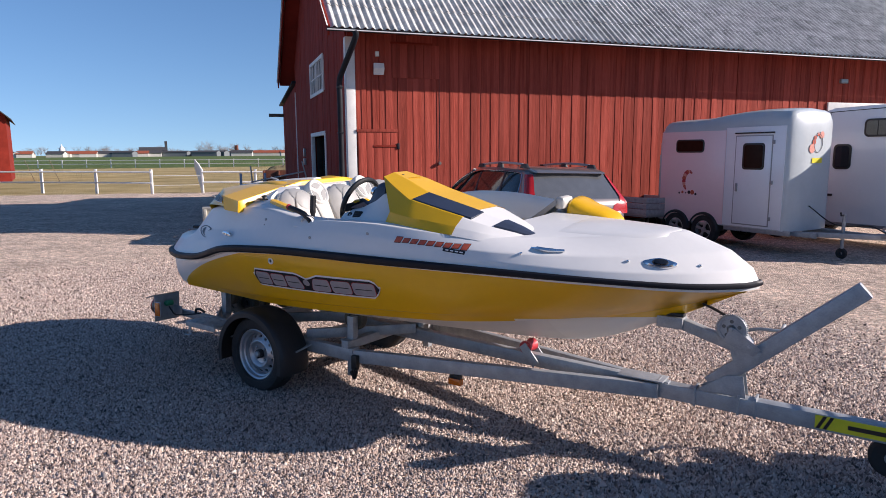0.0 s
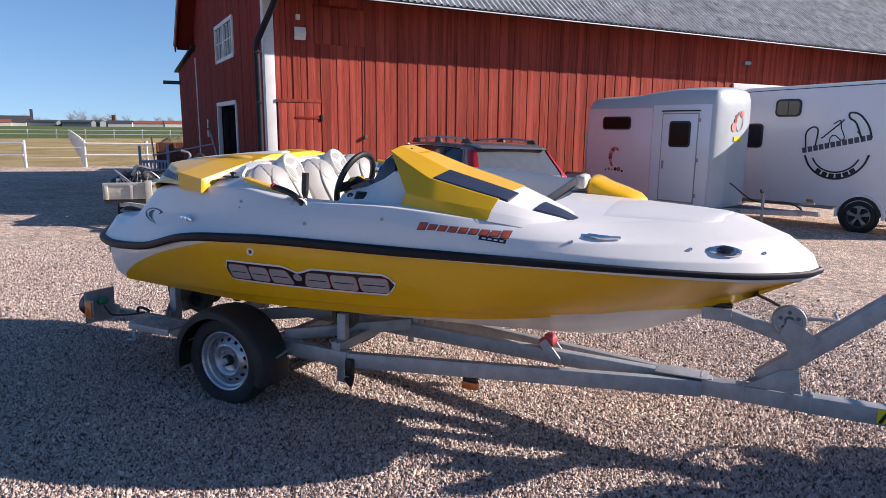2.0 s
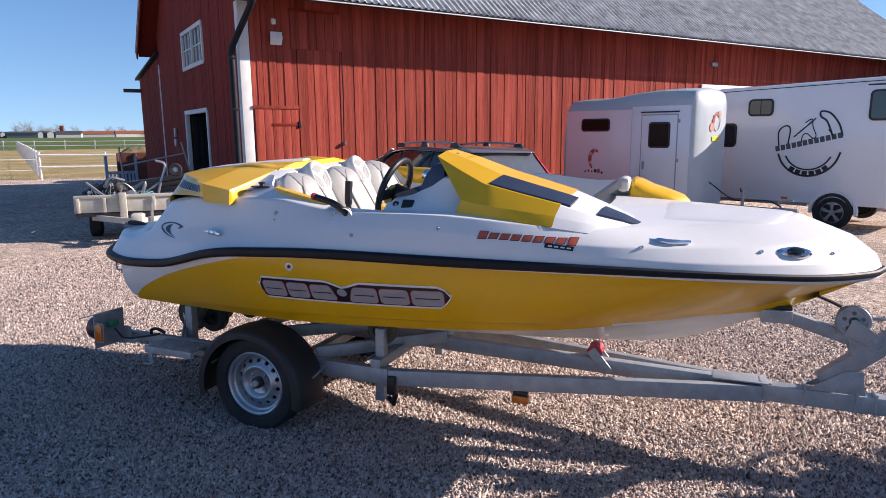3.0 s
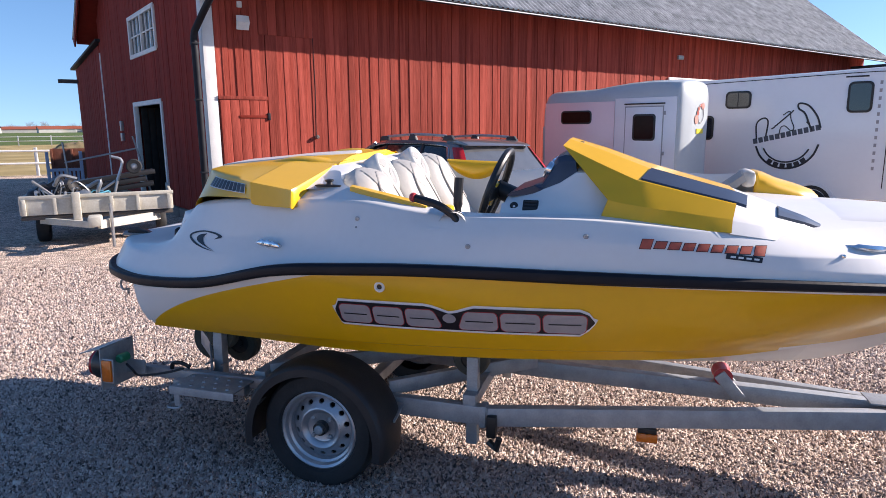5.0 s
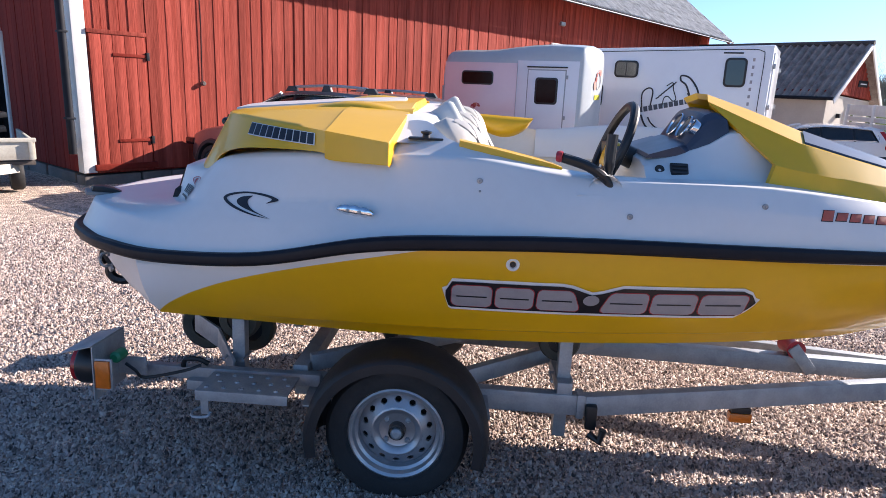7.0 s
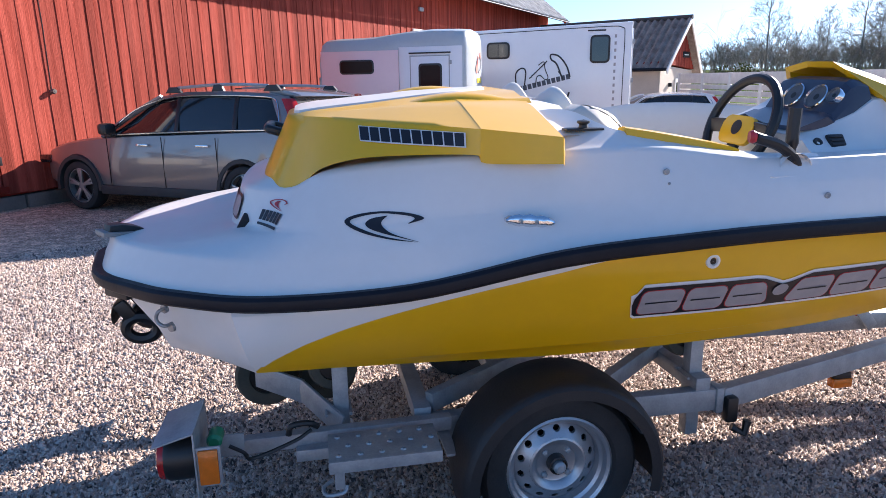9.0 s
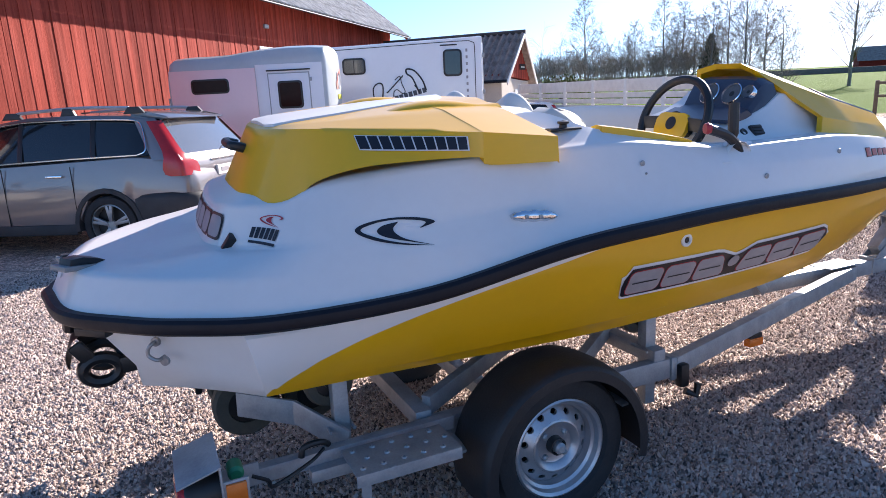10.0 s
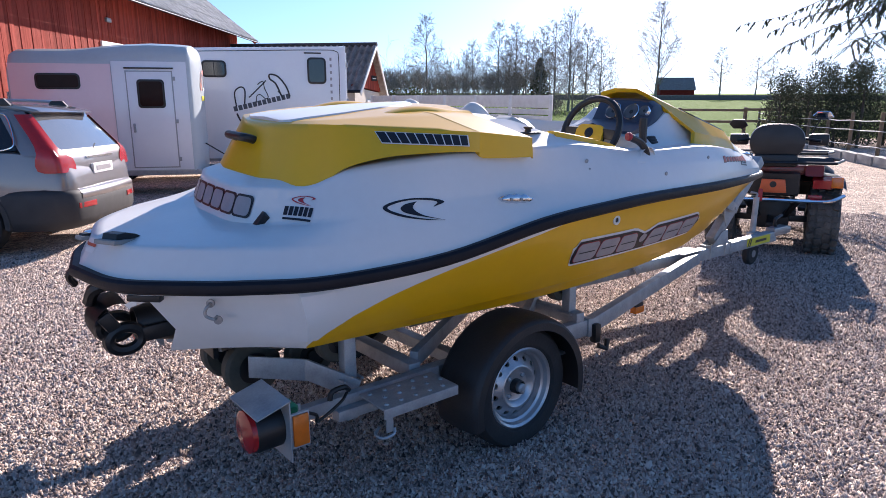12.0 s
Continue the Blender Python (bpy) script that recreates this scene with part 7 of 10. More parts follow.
# ---- vehicles behind the boat ----
def alloy_wheel(parent, c, r, rr, w, side, rim=GREYMETAL, n=5, name="wheel"):
    """A road wheel: tyre and a rim with n double spokes."""
    wh = new(name)
    wh.parent = parent
    m = pose(*c) @ (Matrix.Identity(4) if side > 0 else pose(0, 0, 0, 0, 0, 180))
    h = w / 2
    part("tyre", lathe(bmesh.new(), [(rr, h * 0.7), (rr + 0.01, h * 0.95), (r * 0.86, h), (r * 0.96, h * 0.85), (r, h * 0.5), (r, -h * 0.5), (r * 0.96, -h * 0.85), (rr, -h * 0.8)], 36, m), TYRE, wh)
    bm = lathe(bmesh.new(), [(rr + 0.004, h * 0.75), (rr - 0.012, h * 0.8), (rr - 0.02, h * 0.2), (rr - 0.02, -h * 0.6)], 36, m)
    for i in range(n):
        for d in (-0.12, 0.12):
            a = 2 * math.pi * i / n + 0.3
            p, q = Vector((0.04 * math.cos(a), h * 0.62, 0.04 * math.sin(a))), Vector(((rr - 0.015) * math.cos(a + d), h * 0.66, (rr - 0.015) * math.sin(a + d)))
            beam(bm, m @ p, m @ q, 0.035, 0.03, 0.004, up=m.to_3x3() @ Vector((0, 1, 0)))
    lathe(bm, [(0.06, h * 0.55), (0.055, h * 0.7), (0.0005, h * 0.72)], 16, m)
    part("rim", bm, rim, wh)
    part("brake_disc", lathe(bmesh.new(), [(rr * 0.93, h * 0.1), (0.001, h * 0.1)], 24, m), BLACK, wh)
    return wh


def arch_band(parent, x, y, r, z, material, side, w=0.05):
    bm = bmesh.new()
    rows = []
    for i in range(15):
        a = radians(-8 + 196 * i / 14)
        rows.append([(x + q * math.cos(a), y + side * o, z + q * math.sin(a)) for q, o in ((r - 0.015, -0.08), (r, 0.012), (r + w, 0.012), (r + w + 0.02, -0.03))])
    skin(bm, rows)
    return part("wheel_arch", bm, material, parent)


def estate_car(m, label, paint, clad, length=4.84, height=1.56, plate=True, detail=True):
    """A five-door estate: x forward from the rear bumper, y to its left."""
    car = thing("estate_car", m, label, "car")
    k = length / 4.84
    st = [(0.02, 0.70, 0.42, 0.66), (0.06, 0.80, 0.36, 0.86), (0.16, 0.88, 0.30, 1.01), (0.6, 0.92, 0.27, 1.09), (1.1, 0.93, 0.27, 1.085), (2.0, 0.93, 0.25, 1.055), (2.9, 0.93, 0.25, 1.03), (3.35, 0.92, 0.27, 1.0), (3.8, 0.91, 0.27, 0.955), (4.25, 0.87, 0.27, 0.88), (4.55, 0.78, 0.30, 0.79), (4.72, 0.62, 0.36, 0.68), (4.78, 0.45, 0.42, 0.57)]
    wheels = (1.05 * k, 3.83 * k)

    def side_w(z):
        return 0.91 - max(0.0, z - 1.05) * 0.44

    def gate_x(z):
        return 0.055 + 0.11 * max(0.0, z - 0.62) + max(0.0, z - 1.02) * 0.66
    rows = []
    for x, w, z0, z1 in smooth_line(st, 5):
        half = [(0.0, z0), (w * 0.86, z0), (w * 0.985, z0 + 0.10), (w, z0 + (z1 - z0) * 0.45), (w * 0.985, z0 + (z1 - z0) * 0.75), (w * 0.955, z1 - 0.03), (w * 0.90, z1), (w * 0.6, z1 + 0.02), (0.0, z1 + 0.03)]
        # wheel openings
        pts = []
        for y, z in half:
            for xw in wheels:
                d = abs(x * k - xw)
                if d < 0.37 and y > 0.6 * w and z < 0.34 + math.sqrt(max(0, 0.37 ** 2 - d * d)):
                    z = min(z1 - 0.05, 0.34 + math.sqrt(0.37 ** 2 - d * d))
            pts.append((y, z))
        rows.append([(x * k, -y, z) for y, z in pts] + [(x * k, y, z) for y, z in pts[-2:0:-1]])
    bm = bmesh.new()
    skin(bm, rows, closed=True)
    bm.faces.new([bm.verts.new(p) for p in rows[0]])
    bm.faces.new([bm.verts.new(p) for p in rows[-1]])
    bmesh.ops.remove_doubles(bm, verts=bm.verts[:], dist=0.0005)
    body = part("body", bm, paint, car, "", 30)
    # glasshouse
    H = height
    gs = [(0.40, 0.84, 1.08, 0.72, 1.16), (0.62, 0.86, 1.085, 0.68, H - 0.10), (0.80, 0.87, 1.08, 0.68, H - 0.045), (1.4, 0.88, 1.07, 0.69, H - 0.02), (2.0, 0.885, 1.05, 0.69, H - 0.02), (2.4, 0.885, 1.04, 0.67, H - 0.06), (2.75, 0.88, 1.03, 0.66, H - 0.17), (3.30, 0.86, 1.00, 0.72, 1.05)]
    rows = []
    for x, w0, z0, w1, z1 in gs:
        rows.append([(x * k, -w0, z0), (x * k, -(w0 + w1) / 2 - 0.015, (z0 + z1) / 2), (x * k, -w1, z1), (x * k, w1, z1), (x * k, (w0 + w1) / 2 + 0.015, (z0 + z1) / 2), (x * k, w0, z0)])
    bm = bmesh.new()
    skin(bm, rows)
    bm.faces.new([bm.verts.new(p) for p in rows[0]])
    part("window_glass", bm, GLASSDARK, car, "dark tinted side and rear windows", 30)
    # roof skin and pillars
    bm = bmesh.new()
    rr = []
    for x, w1, z1 in ((0.46, 0.66, H - 0.10), (0.62, 0.70, H - 0.06), (0.80, 0.70, H - 0.03), (1.4, 0.71, H), (2.0, 0.71, H), (2.4, 0.69, H - 0.045), (2.52, 0.68, H - 0.10)):
        rr.append([(x * k, -w1 - 0.03, z1 - 0.06), (x * k, -w1, z1 - 0.01), (x * k, -w1 * 0.5, z1 + 0.015), (x * k, 0, z1 + 0.02), (x * k, w1 * 0.5, z1 + 0.015), (x * k, w1, z1 - 0.01), (x * k, w1 + 0.03, z1 - 0.06)])
    skin(bm, rr)
    low = [[(x, y * 0.97, z - 0.03) for x, y, z in r] for r in rr]
    skin(bm, [rr[0], low[0]])
    skin(bm, [rr[-1], low[-1]])
    roof = part("roof", bm, paint, car)
    for s in (-1, 1):
        bm = bmesh.new()
        tube(bm, smooth_line([(3.34 * k, s * 0.87, 1.0), (3.0 * k, s * 0.80, 1.21), (2.7 * k, s * 0.735, 1.37), (2.42 * k, s * 0.70, H - 0.065)], 4), 0.035, 8)
        part("windscreen_pillar", bm, paint, car)
        # corner between the side glass and the tailgate
        bm = bmesh.new()
        rows = []
        for z in (1.03, 1.10, 1.20, 1.33, H - 0.08):
            w, xt = side_w(z), gate_x(z)
            rows.append([(xt + 0.34 - 0.16 * (z - 1.03), s * (w - 0.015), z), (xt + 0.20, s * (w + 0.004), z), (xt + 0.07, s * (w + 0.004), z), (xt + 0.02, s * (w - 0.03), z)])
        skin(bm, rows)
        part("rear_pillar", bm, paint, car, "", 40)
        for x in (1.15, 2.05):
            bm = bmesh.new()
            beam(bm, (x * k, s * 0.893, 1.06), ((x + 0.06) * k, s * 0.70, H - 0.06), 0.02, 0.06, 0.004, up=(1, 0, 0))
            part("door_pillar", bm, BLACK, car)
        # bright strip round the windows
        bm = bmesh.new()
        tube(bm, [(0.62 * k, s * 0.90, 1.095), (1.4 * k, s * 0.908, 1.083), (2.2 * k, s * 0.908, 1.058), (3.2 * k, s * 0.90, 1.022)], 0.011, 6)
        tube(bm, smooth_line([(0.62 * k, s * 0.90, 1.095), (0.53 * k, s * 0.885, 1.13), (0.53 * k, s * 0.85, 1.22), (0.60 * k, s * 0.765, H - 0.16), (0.68 * k, s * 0.735, H - 0.10), (0.90 * k, s * 0.735, H - 0.078), (1.4 * k, s * 0.735, H - 0.06), (2.1 * k, s * 0.735, H - 0.062), (2.5 * k, s * 0.735, H - 0.12), (2.85 * k, s * 0.80, 1.31), (3.22 * k, s * 0.895, 1.03)], 4), 0.009, 6)
        part("window_trim", bm, CHROME, car)
        if detail:
            bm = bmesh.new()
            tube(bm, smooth_line([(0.80 * k, s * 0.635, H + 0.045), (1.2 * k, s * 0.635, H + 0.066), (1.6 * k, s * 0.635, H + 0.07), (2.2 * k, s * 0.625, H + 0.045)], 4), 0.019, 8)
            rail = part("roof_rail", bm, RIM, car, "silver roof rail on dark feet")
            for x, w in ((0.74, 0.13), (1.55, 0.10), (2.26, 0.13)):
                h = H + (0.055 if x > 1 and x < 2 else 0.035)
                part("rail_foot", prism(bmesh.new(), [(x * k - w, H - 0.02), (x * k + w, H - 0.02), (x * k + w * 0.5, h + 0.02), (x * k - w * 0.5, h + 0.02)], s * 0.635 - 0.022, s * 0.635 + 0.022, "y", 0.006), BLACK, rail)
        for x in (1.63, 2.60):
            part("door_handle", boxm(x * k - 0.10, x * k + 0.10, s * 0.925 - 0.02, s * 0.925 + 0.02, 0.885, 0.912, 0.008), CHROME if detail else paint, body)
        for x in (1.42, 2.28, 3.22):
            part("door_seam", boxm(x * k - 0.002, x * k + 0.002, s * 0.922, s * 0.934, 0.36, 1.0), BLACK, body)
        mir = part("door_mirror", boxm(3.0 * k, 3.16 * k, s * 1.02 - 0.09, s * 1.02 + 0.09, 1.03, 1.18, 0.05), BLACK if detail else paint, car)
        part("mirror_foot", boxm(3.08 * k, 3.18 * k, s * 0.92 - 0.05, s * 0.92 + 0.05, 1.0, 1.05, 0.01), BLACK, mir)
        part("headlight", boxm(4.45 * k, 4.70 * k, s * 0.72 - 0.10, s * 0.72 + 0.10, 0.62, 0.74, 0.04), GLASSDARK, car)
        # tail lamp: a tall slim red column on the corner, wider at its foot
        bm = bmesh.new()
        rows = []
        for z, fwd, inn in ((0.855, 0.16, 0.20), (0.875, 0.22, 0.30), (0.93, 0.235, 0.31), (0.99, 0.22, 0.28), (1.05, 0.175, 0.16), (1.12, 0.145, 0.10), (1.22, 0.13, 0.085), (1.35, 0.125, 0.075), (H - 0.11, 0.12, 0.06)):
            w, xt = side_w(z), gate_x(z)
            rows.append([(xt + fwd, s * (w + 0.008), z), (xt + 0.05, s * (w + 0.012), z), (xt + 0.012, s * (w - 0.008), z), (xt - 0.006, s * (w - 0.04), z), (xt - 0.022, s * (w - inn), z)])
        skin(bm, rows)
        part("tail_lamp", bm, REDLENS, car, "tall red tail lamp", 50)
        for xw, nm in ((wheels[0], "rear"), (wheels[1], "front")):
            alloy_wheel(car, (xw, s * 0.815, 0.335), 0.335, 0.235, 0.225, s)
            arch_band(car, xw, s * 0.925, 0.365, 0.335, clad, s)
        bm = bmesh.new()
        box(bm, 1.45 * k, 3.42 * k, s * 0.90 - 0.04, s * 0.90 + 0.04, 0.24, 0.36, 0.02)
        part("sill", bm, clad, car)
    # tailgate furniture
    bm = bmesh.new()
    plan = [(0.70, 0.925), (0.45, 0.945), (0.20, 0.935), (0.06, 0.87), (-0.005, 0.72), (-0.03, 0.45), (-0.045, 0.2)]
    plan = plan + [(x, -y) for x, y in reversed(plan)]
    skin(bm, [[(x + (0.10 if x < 0.5 else 0.0) * g, y * (1 - 0.06 * g), z) for x, y in plan] for z, g in ((0.25, 1.0), (0.29, 0.35), (0.36, 0.05), (0.50, 0.0), (0.62, 0.0), (0.665, 0.25), (0.69, 0.9), (0.685, 2.6))])
    part("rear_bumper", bm, clad, car, "", 50)
    bm = bmesh.new()
    skin(bm, [[(x + 0.012 * g - 0.008 * (1 - g), y * 0.98, z) for x, y in plan[4:-4]] for z, g in ((0.565, 0.5), (0.575, 0.0), (0.63, 0.0), (0.675, 2.0), (0.70, 8.0))])
    part("bumper_lip", bm, paint, car, "", 50)
    for s in (-1, 1):
        part("bumper_reflector", boxm(-0.16, 0.16, -0.012, 0.012, 0.47, 0.53, 0.006, pose(-0.008, s * 0.60, 0, 0, 0, s * 82)), REDLENS, car)
    bm = bmesh.new()
    prism(bm, [(0.34, H - 0.085), (0.42, H - 0.10), (0.80, H - 0.04), (0.80, H + 0.012), (0.58, H - 0.012), (0.38, H - 0.06)], -0.63, 0.63, "y", 0.012)
    part("spoiler", bm, paint, car)
    # tailgate: painted below, glass above, bowed a little in plan
    def gate(zs, edge):
        g_ = bmesh.new()
        skin(g_, [[(gate_x(z) - 0.03 * (1 - (c / 8.0) ** 2), min(side_w(z) - edge, 0.74 + 0.35 * max(0.0, z - 0.62)) * c / 8.0, z) for c in range(-8, 9, 2)] for z in zs])
        return g_
    part("tailgate", gate((0.62, 0.68, 0.76, 0.84, 0.92, 0.98, 1.04, 1.085), 0.02), paint, car, "", 50)
    part("rear_window", gate((1.08, 1.15, 1.24, 1.33, 1.42, H - 0.09), 0.075), GLASSGREY, car, "pale reflecting rear window", 50)
    bm = bmesh.new()
    tube(bm, [(0.115, 0.02, 1.07), (0.15, -0.10, 1.11), (0.19, -0.42, 1.13)], 0.012, 6)
    part("wiper", bm, BLACK, car)
    if plate:
        pl = part("number_plate", boxm(0.028, 0.065, -0.26, 0.26, 0.80, 0.91, 0.004), DECALWHITE, car, "white number plate")
        part("plate_bar", boxm(0.024, 0.03, -0.19, 0.19, 0.83, 0.88), DECALGREY, pl)
        part("badge_bar", boxm(0.055, 0.10, -0.34, 0.34, 0.975, 0.995), CHROME, car)
    return car


# paler copy of the dark window glass, sunlight put into its grey base
GLASSGREY = mat("sunlit_rear_glass", (0.10, 0.105, 0.11), 0.08, var=0.2, spec=0.8, coat=1.0)
WHITECAR = mat("white_car_paint", (0.74, 0.75, 0.77), 0.25, var=0.05, scale=3, coat=0.8)
estate_car(on_yard(2.15, 9.90, 0.0, 113), "bronze-grey estate car with roof rails parked by the barn", CARPAINT, CARCLAD)
estate_car(upright(18.6, 12.2, 131), "white estate car parked beside the small house", WHITECAR, CARCLAD, 4.5, 1.48, False, False)


# ---- silver horse trailer ----
def horse_trailer():
    """x to its front, the near side at y = 0, the far side at y = 1.9."""
    g = -0.36
    t = thing("horse_trailer", pose(5.91, 12.44, g, 0, 0, -61), "silver horse trailer with grey fibreglass roof and white groom's door", "trailer")
    z0, W = 0.44, 1.35
    # lower body
    def plan(x):
        # how far the blunt nose draws in
        return 0.0 if x < 0.62 else 0.38 * ((x - 0.62) / 0.72) ** 2.2
    def nx(x):
        return x if x < 0.62 else 0.62 + (x - 0.62) * 0.19
    prof = [(-2.30, 2.36), (-2.27, 2.50), (-2.18, 2.565), (-1.9, 2.58), (-1.5, 2.58), (-1.15, 2.595), (-0.8, 2.64), (-0.4, 2.68), (0.0, 2.70), (0.4, 2.69), (0.62, 2.67), (0.80, 2.65), (0.98, 2.61), (1.12, 2.56), (1.24, 2.48), (1.30, 2.41), (1.33, 2.34)]
    bm = bmesh.new()
    rows = []
    for x, zt in prof:
        p = plan(x)
        x = nx(x)
        sh = zt - 0.16
        rows.append([(x, p, z0 if x < 1.0 else z0), (x, p, sh - 0.12), (x, p + 0.02, sh), (x, p + 0.10, zt - 0.04), (x, p + 0.25, zt), (x, W / 2, zt + 0.03), (x, W - p - 0.25, zt), (x, W - p - 0.10, zt - 0.04), (x, W - p - 0.02, sh), (x, W - p, sh - 0.12), (x, W - p, z0)])
    # round the nose down to the drawbar
    rows.append([(nx(1.345), 0.40 + (W - 0.80) * i / 10, z) for i, z in enumerate((z0, 1.9, 2.05, 2.15, 2.21, 2.23, 2.21, 2.15, 2.05, 1.9, z0))])
    rows.append([(nx(1.35), 0.44 + (W - 0.88) * i / 10, z) for i, z in enumerate((z0, 1.0, 1.1, 1.15, 1.2, 1.2, 1.2, 1.15, 1.1, 1.0, z0))])
    skin(bm, rows)
    bm.faces.new([bm.verts.new(p) for p in rows[0]])
    bm.faces.new([bm.verts.new(p) for p in rows[-1]][::-1])
    body = part("body", bm, SILVERGRP, t, "grey fibreglass shell", 35)
    # silver side panel and its trim
    part("side_panel", boxm(-2.27, -0.64, -0.012, 0.0, z0 + 0.02, 2.33, 0.004), SILVERSIDE, t, "silver side panel")
    part("side_panel", boxm(-2.27, -0.64, W, W + 0.012, z0 + 0.02, 2.33, 0.004), SILVERSIDE, t)
    part("door_surround", boxm(-0.63, 0.62, -0.02, 0.0, z0 + 0.02, 2.38, 0.006), ALU, t, "white panel round the groom's door")
    d = part("groom_door", boxm(-0.39, 0.36, -0.034, -0.02, 0.52, 2.20, 0.006), ALU, t, "white groom's door, shut")
    for a in ((-0.41, -0.39, 0.50, 2.22), (0.36, 0.38, 0.50, 2.22), (-0.41, 0.38, 2.20, 2.22), (-0.41, 0.38, 0.50, 0.52)):
        part("door_seal", boxm(a[0], a[1], -0.026, -0.019, a[2], a[3]), GREYMETAL, d)
    part("rain_strip", boxm(-0.42, 0.40, -0.05, -0.02, 2.25, 2.275, 0.004), BLACK, d)
    bm = bmesh.new()
    prism(bm, rounded(0.46, 0.50, 0.06, 5, 0.0, 1.82), -0.046, -0.034, "y", 0.003)
    w = part("door_window", bm, BLACK, d, "dark window in the groom's door")
    bm = bmesh.new()
    prism(bm, rounded(0.39, 0.43, 0.05, 5, 0.0, 1.82), -0.050, -0.046, "y")
    part("pane", bm, GLASSBROWN, w)
    part("door_handle", boxm(-0.35, -0.31, -0.06, -0.034, 1.14, 1.30, 0.008), GREYMETAL, d)
    for z in (0.62, 1.30, 2.05):
        part("hinge", boxm(0.37, 0.42, -0.04, -0.02, z, z + 0.07, 0.004), GREYMETAL, d)
    bm = bmesh.new()
    prism(bm, rounded(0.72, 0.27, 0.07, 5, -1.51, 2.03), -0.022, -0.012, "y", 0.003)
    w = part("side_window", bm, BLACK, t, "long brown-tinted side window")
    bm = bmesh.new()
    prism(bm, rounded(0.66, 0.21, 0.05, 5, -1.51, 2.03), -0.026, -0.022, "y")
    part("pane", bm, GLASSBROWN, w)
    # decals: an abstract curl of coloured discs, twice
    rng = random.Random(3)
    for k in range(11):
        a = radians(62 + 17 * k)
        part("decal_patch", lathe(bmesh.new(), [(0.020 + 0.034 * math.sin(math.pi * (k + 0.5) / 11), -0.0145 - 0.0002 * k), (0.0005, -0.0145 - 0.0002 * k)], 9, pose(-1.50 + 0.13 * math.cos(a), 0, 1.30 + 0.20 * math.sin(a))), (DECALORANGE, DECALRED, DECALCORAL)[k % 3], t)
    for k in range(6):
        r = (0.022, 0.030, 0.018, 0.038, 0.050, 0.028)[k]
        part("decal_dot", lathe(bmesh.new(), [(r, -0.0145), (0.0005, -0.0145)], 14, pose(-1.74 + 0.085 * k, 0, 1.06 + rng.uniform(-0.03, 0.03))), (DECALBLACK, DECALORANGE)[k % 3 == 1], t)
    badge = pose(nx(1.35) + 0.008, 0.70, 2.02, 0, 0, 90)
    for u, v, r, mt in ((-0.15, -0.06, 0.085, DECALCORAL), (-0.10, 0.06, 0.05, DECALORANGE), (0.13, 0.19, 0.065, DECALCORAL), (0.02, 0.20, 0.035, DECALORANGE), (-0.07, 0.14, 0.04, DECALORANGE)):
        part("decal_dot", lathe(bmesh.new(), [(r, -0.004), (0.0005, -0.004)], 16, badge @ pose(u, 0, v)), mt, t)
    part("decal_ring", tube(bmesh.new(), [badge @ Vector((0.03 + 0.13 * math.cos(a), -0.002, 0.04 + 0.17 * math.sin(a))) for a in [2 * math.pi * i / 24 for i in range(24)]], 0.006, 5, True), DECALGREY, t)
    part("decal_bar", boxm(-0.15, 0.15, -0.006, 0.0, -0.045, 0.045, 0.0, badge @ pose(0.02, 0, -0.28)), YELLOWVINYL, t)
    # running gear
    for x in (-1.80, -1.08):
        for y, s in ((0.06, -1), (W - 0.06, 1)):
            alloy_wheel(t, (x, y, 0.31), 0.31, 0.19, 0.19, s, RIM, 4)
            mudguard(t, (x, y, 0.31), 0.36, 0.24, 0, 180)
    bm = bmesh.new()
    for y in (0.25, W - 0.25):
        beam(bm, (-2.25, y, 0.40), (1.15, y, 0.40), 0.06, 0.1)
        beam(bm, (0.75, y, 0.40), (2.1, W / 2, 0.44), 0.06, 0.09)
    part("chassis", bm, GALV, t)
    part("skirt", boxm(-0.62, 0.78, 0.02, 0.06, 0.36, 0.46, 0.01), GALV, t)
    bm = bmesh.new()
    box(bm, 1.95, 2.40, W / 2 - 0.05, W / 2 + 0.05, 0.42, 0.50, 0.02)
    tube(bm, smooth_line([(2.1, W / 2, 0.5), (2.05, W / 2, 0.6), (2.3, W / 2, 0.64)], 3), 0.018, 8)
    part("coupling", bm, GREYMETAL, t)
    part("jockey_tube", tube(bmesh.new(), [(1.45, 0.55, 0.14), (1.45, 0.55, 0.80)], 0.03, 10), GALV, t)
    part("jockey_wheel", lathe(bmesh.new(), [(0.03, 0.03), (0.09, 0.03), (0.10, 0.0), (0.09, -0.03), (0.03, -0.03)], 20, pose(1.45, 0.55, 0.10), closed=True), TYRE, t)
    part("jockey_handle", tube(bmesh.new(), [(1.45, 0.55, 0.78), (1.45, 0.45, 0.78), (1.45, 0.43, 0.84)], 0.014, 6), BLACK, t)
    bm = bmesh.new()
    tube(bm, smooth_line([(0.76, 0.60, 0.9), (1.3, 0.55, 0.60), (1.85, 0.62, 0.62), (2.1, 0.66, 0.52)], 4), 0.012, 6)
    part("cable", bm, BLACK, t)
    bm = bmesh.new()
    tube(bm, [(-2.33, 0.03, 0.5), (-2.33, 0.03, 1.85)], 0.02, 8)
    part("ramp_strut", bm, GREYMETAL, t)
    return t


horse_trailer()


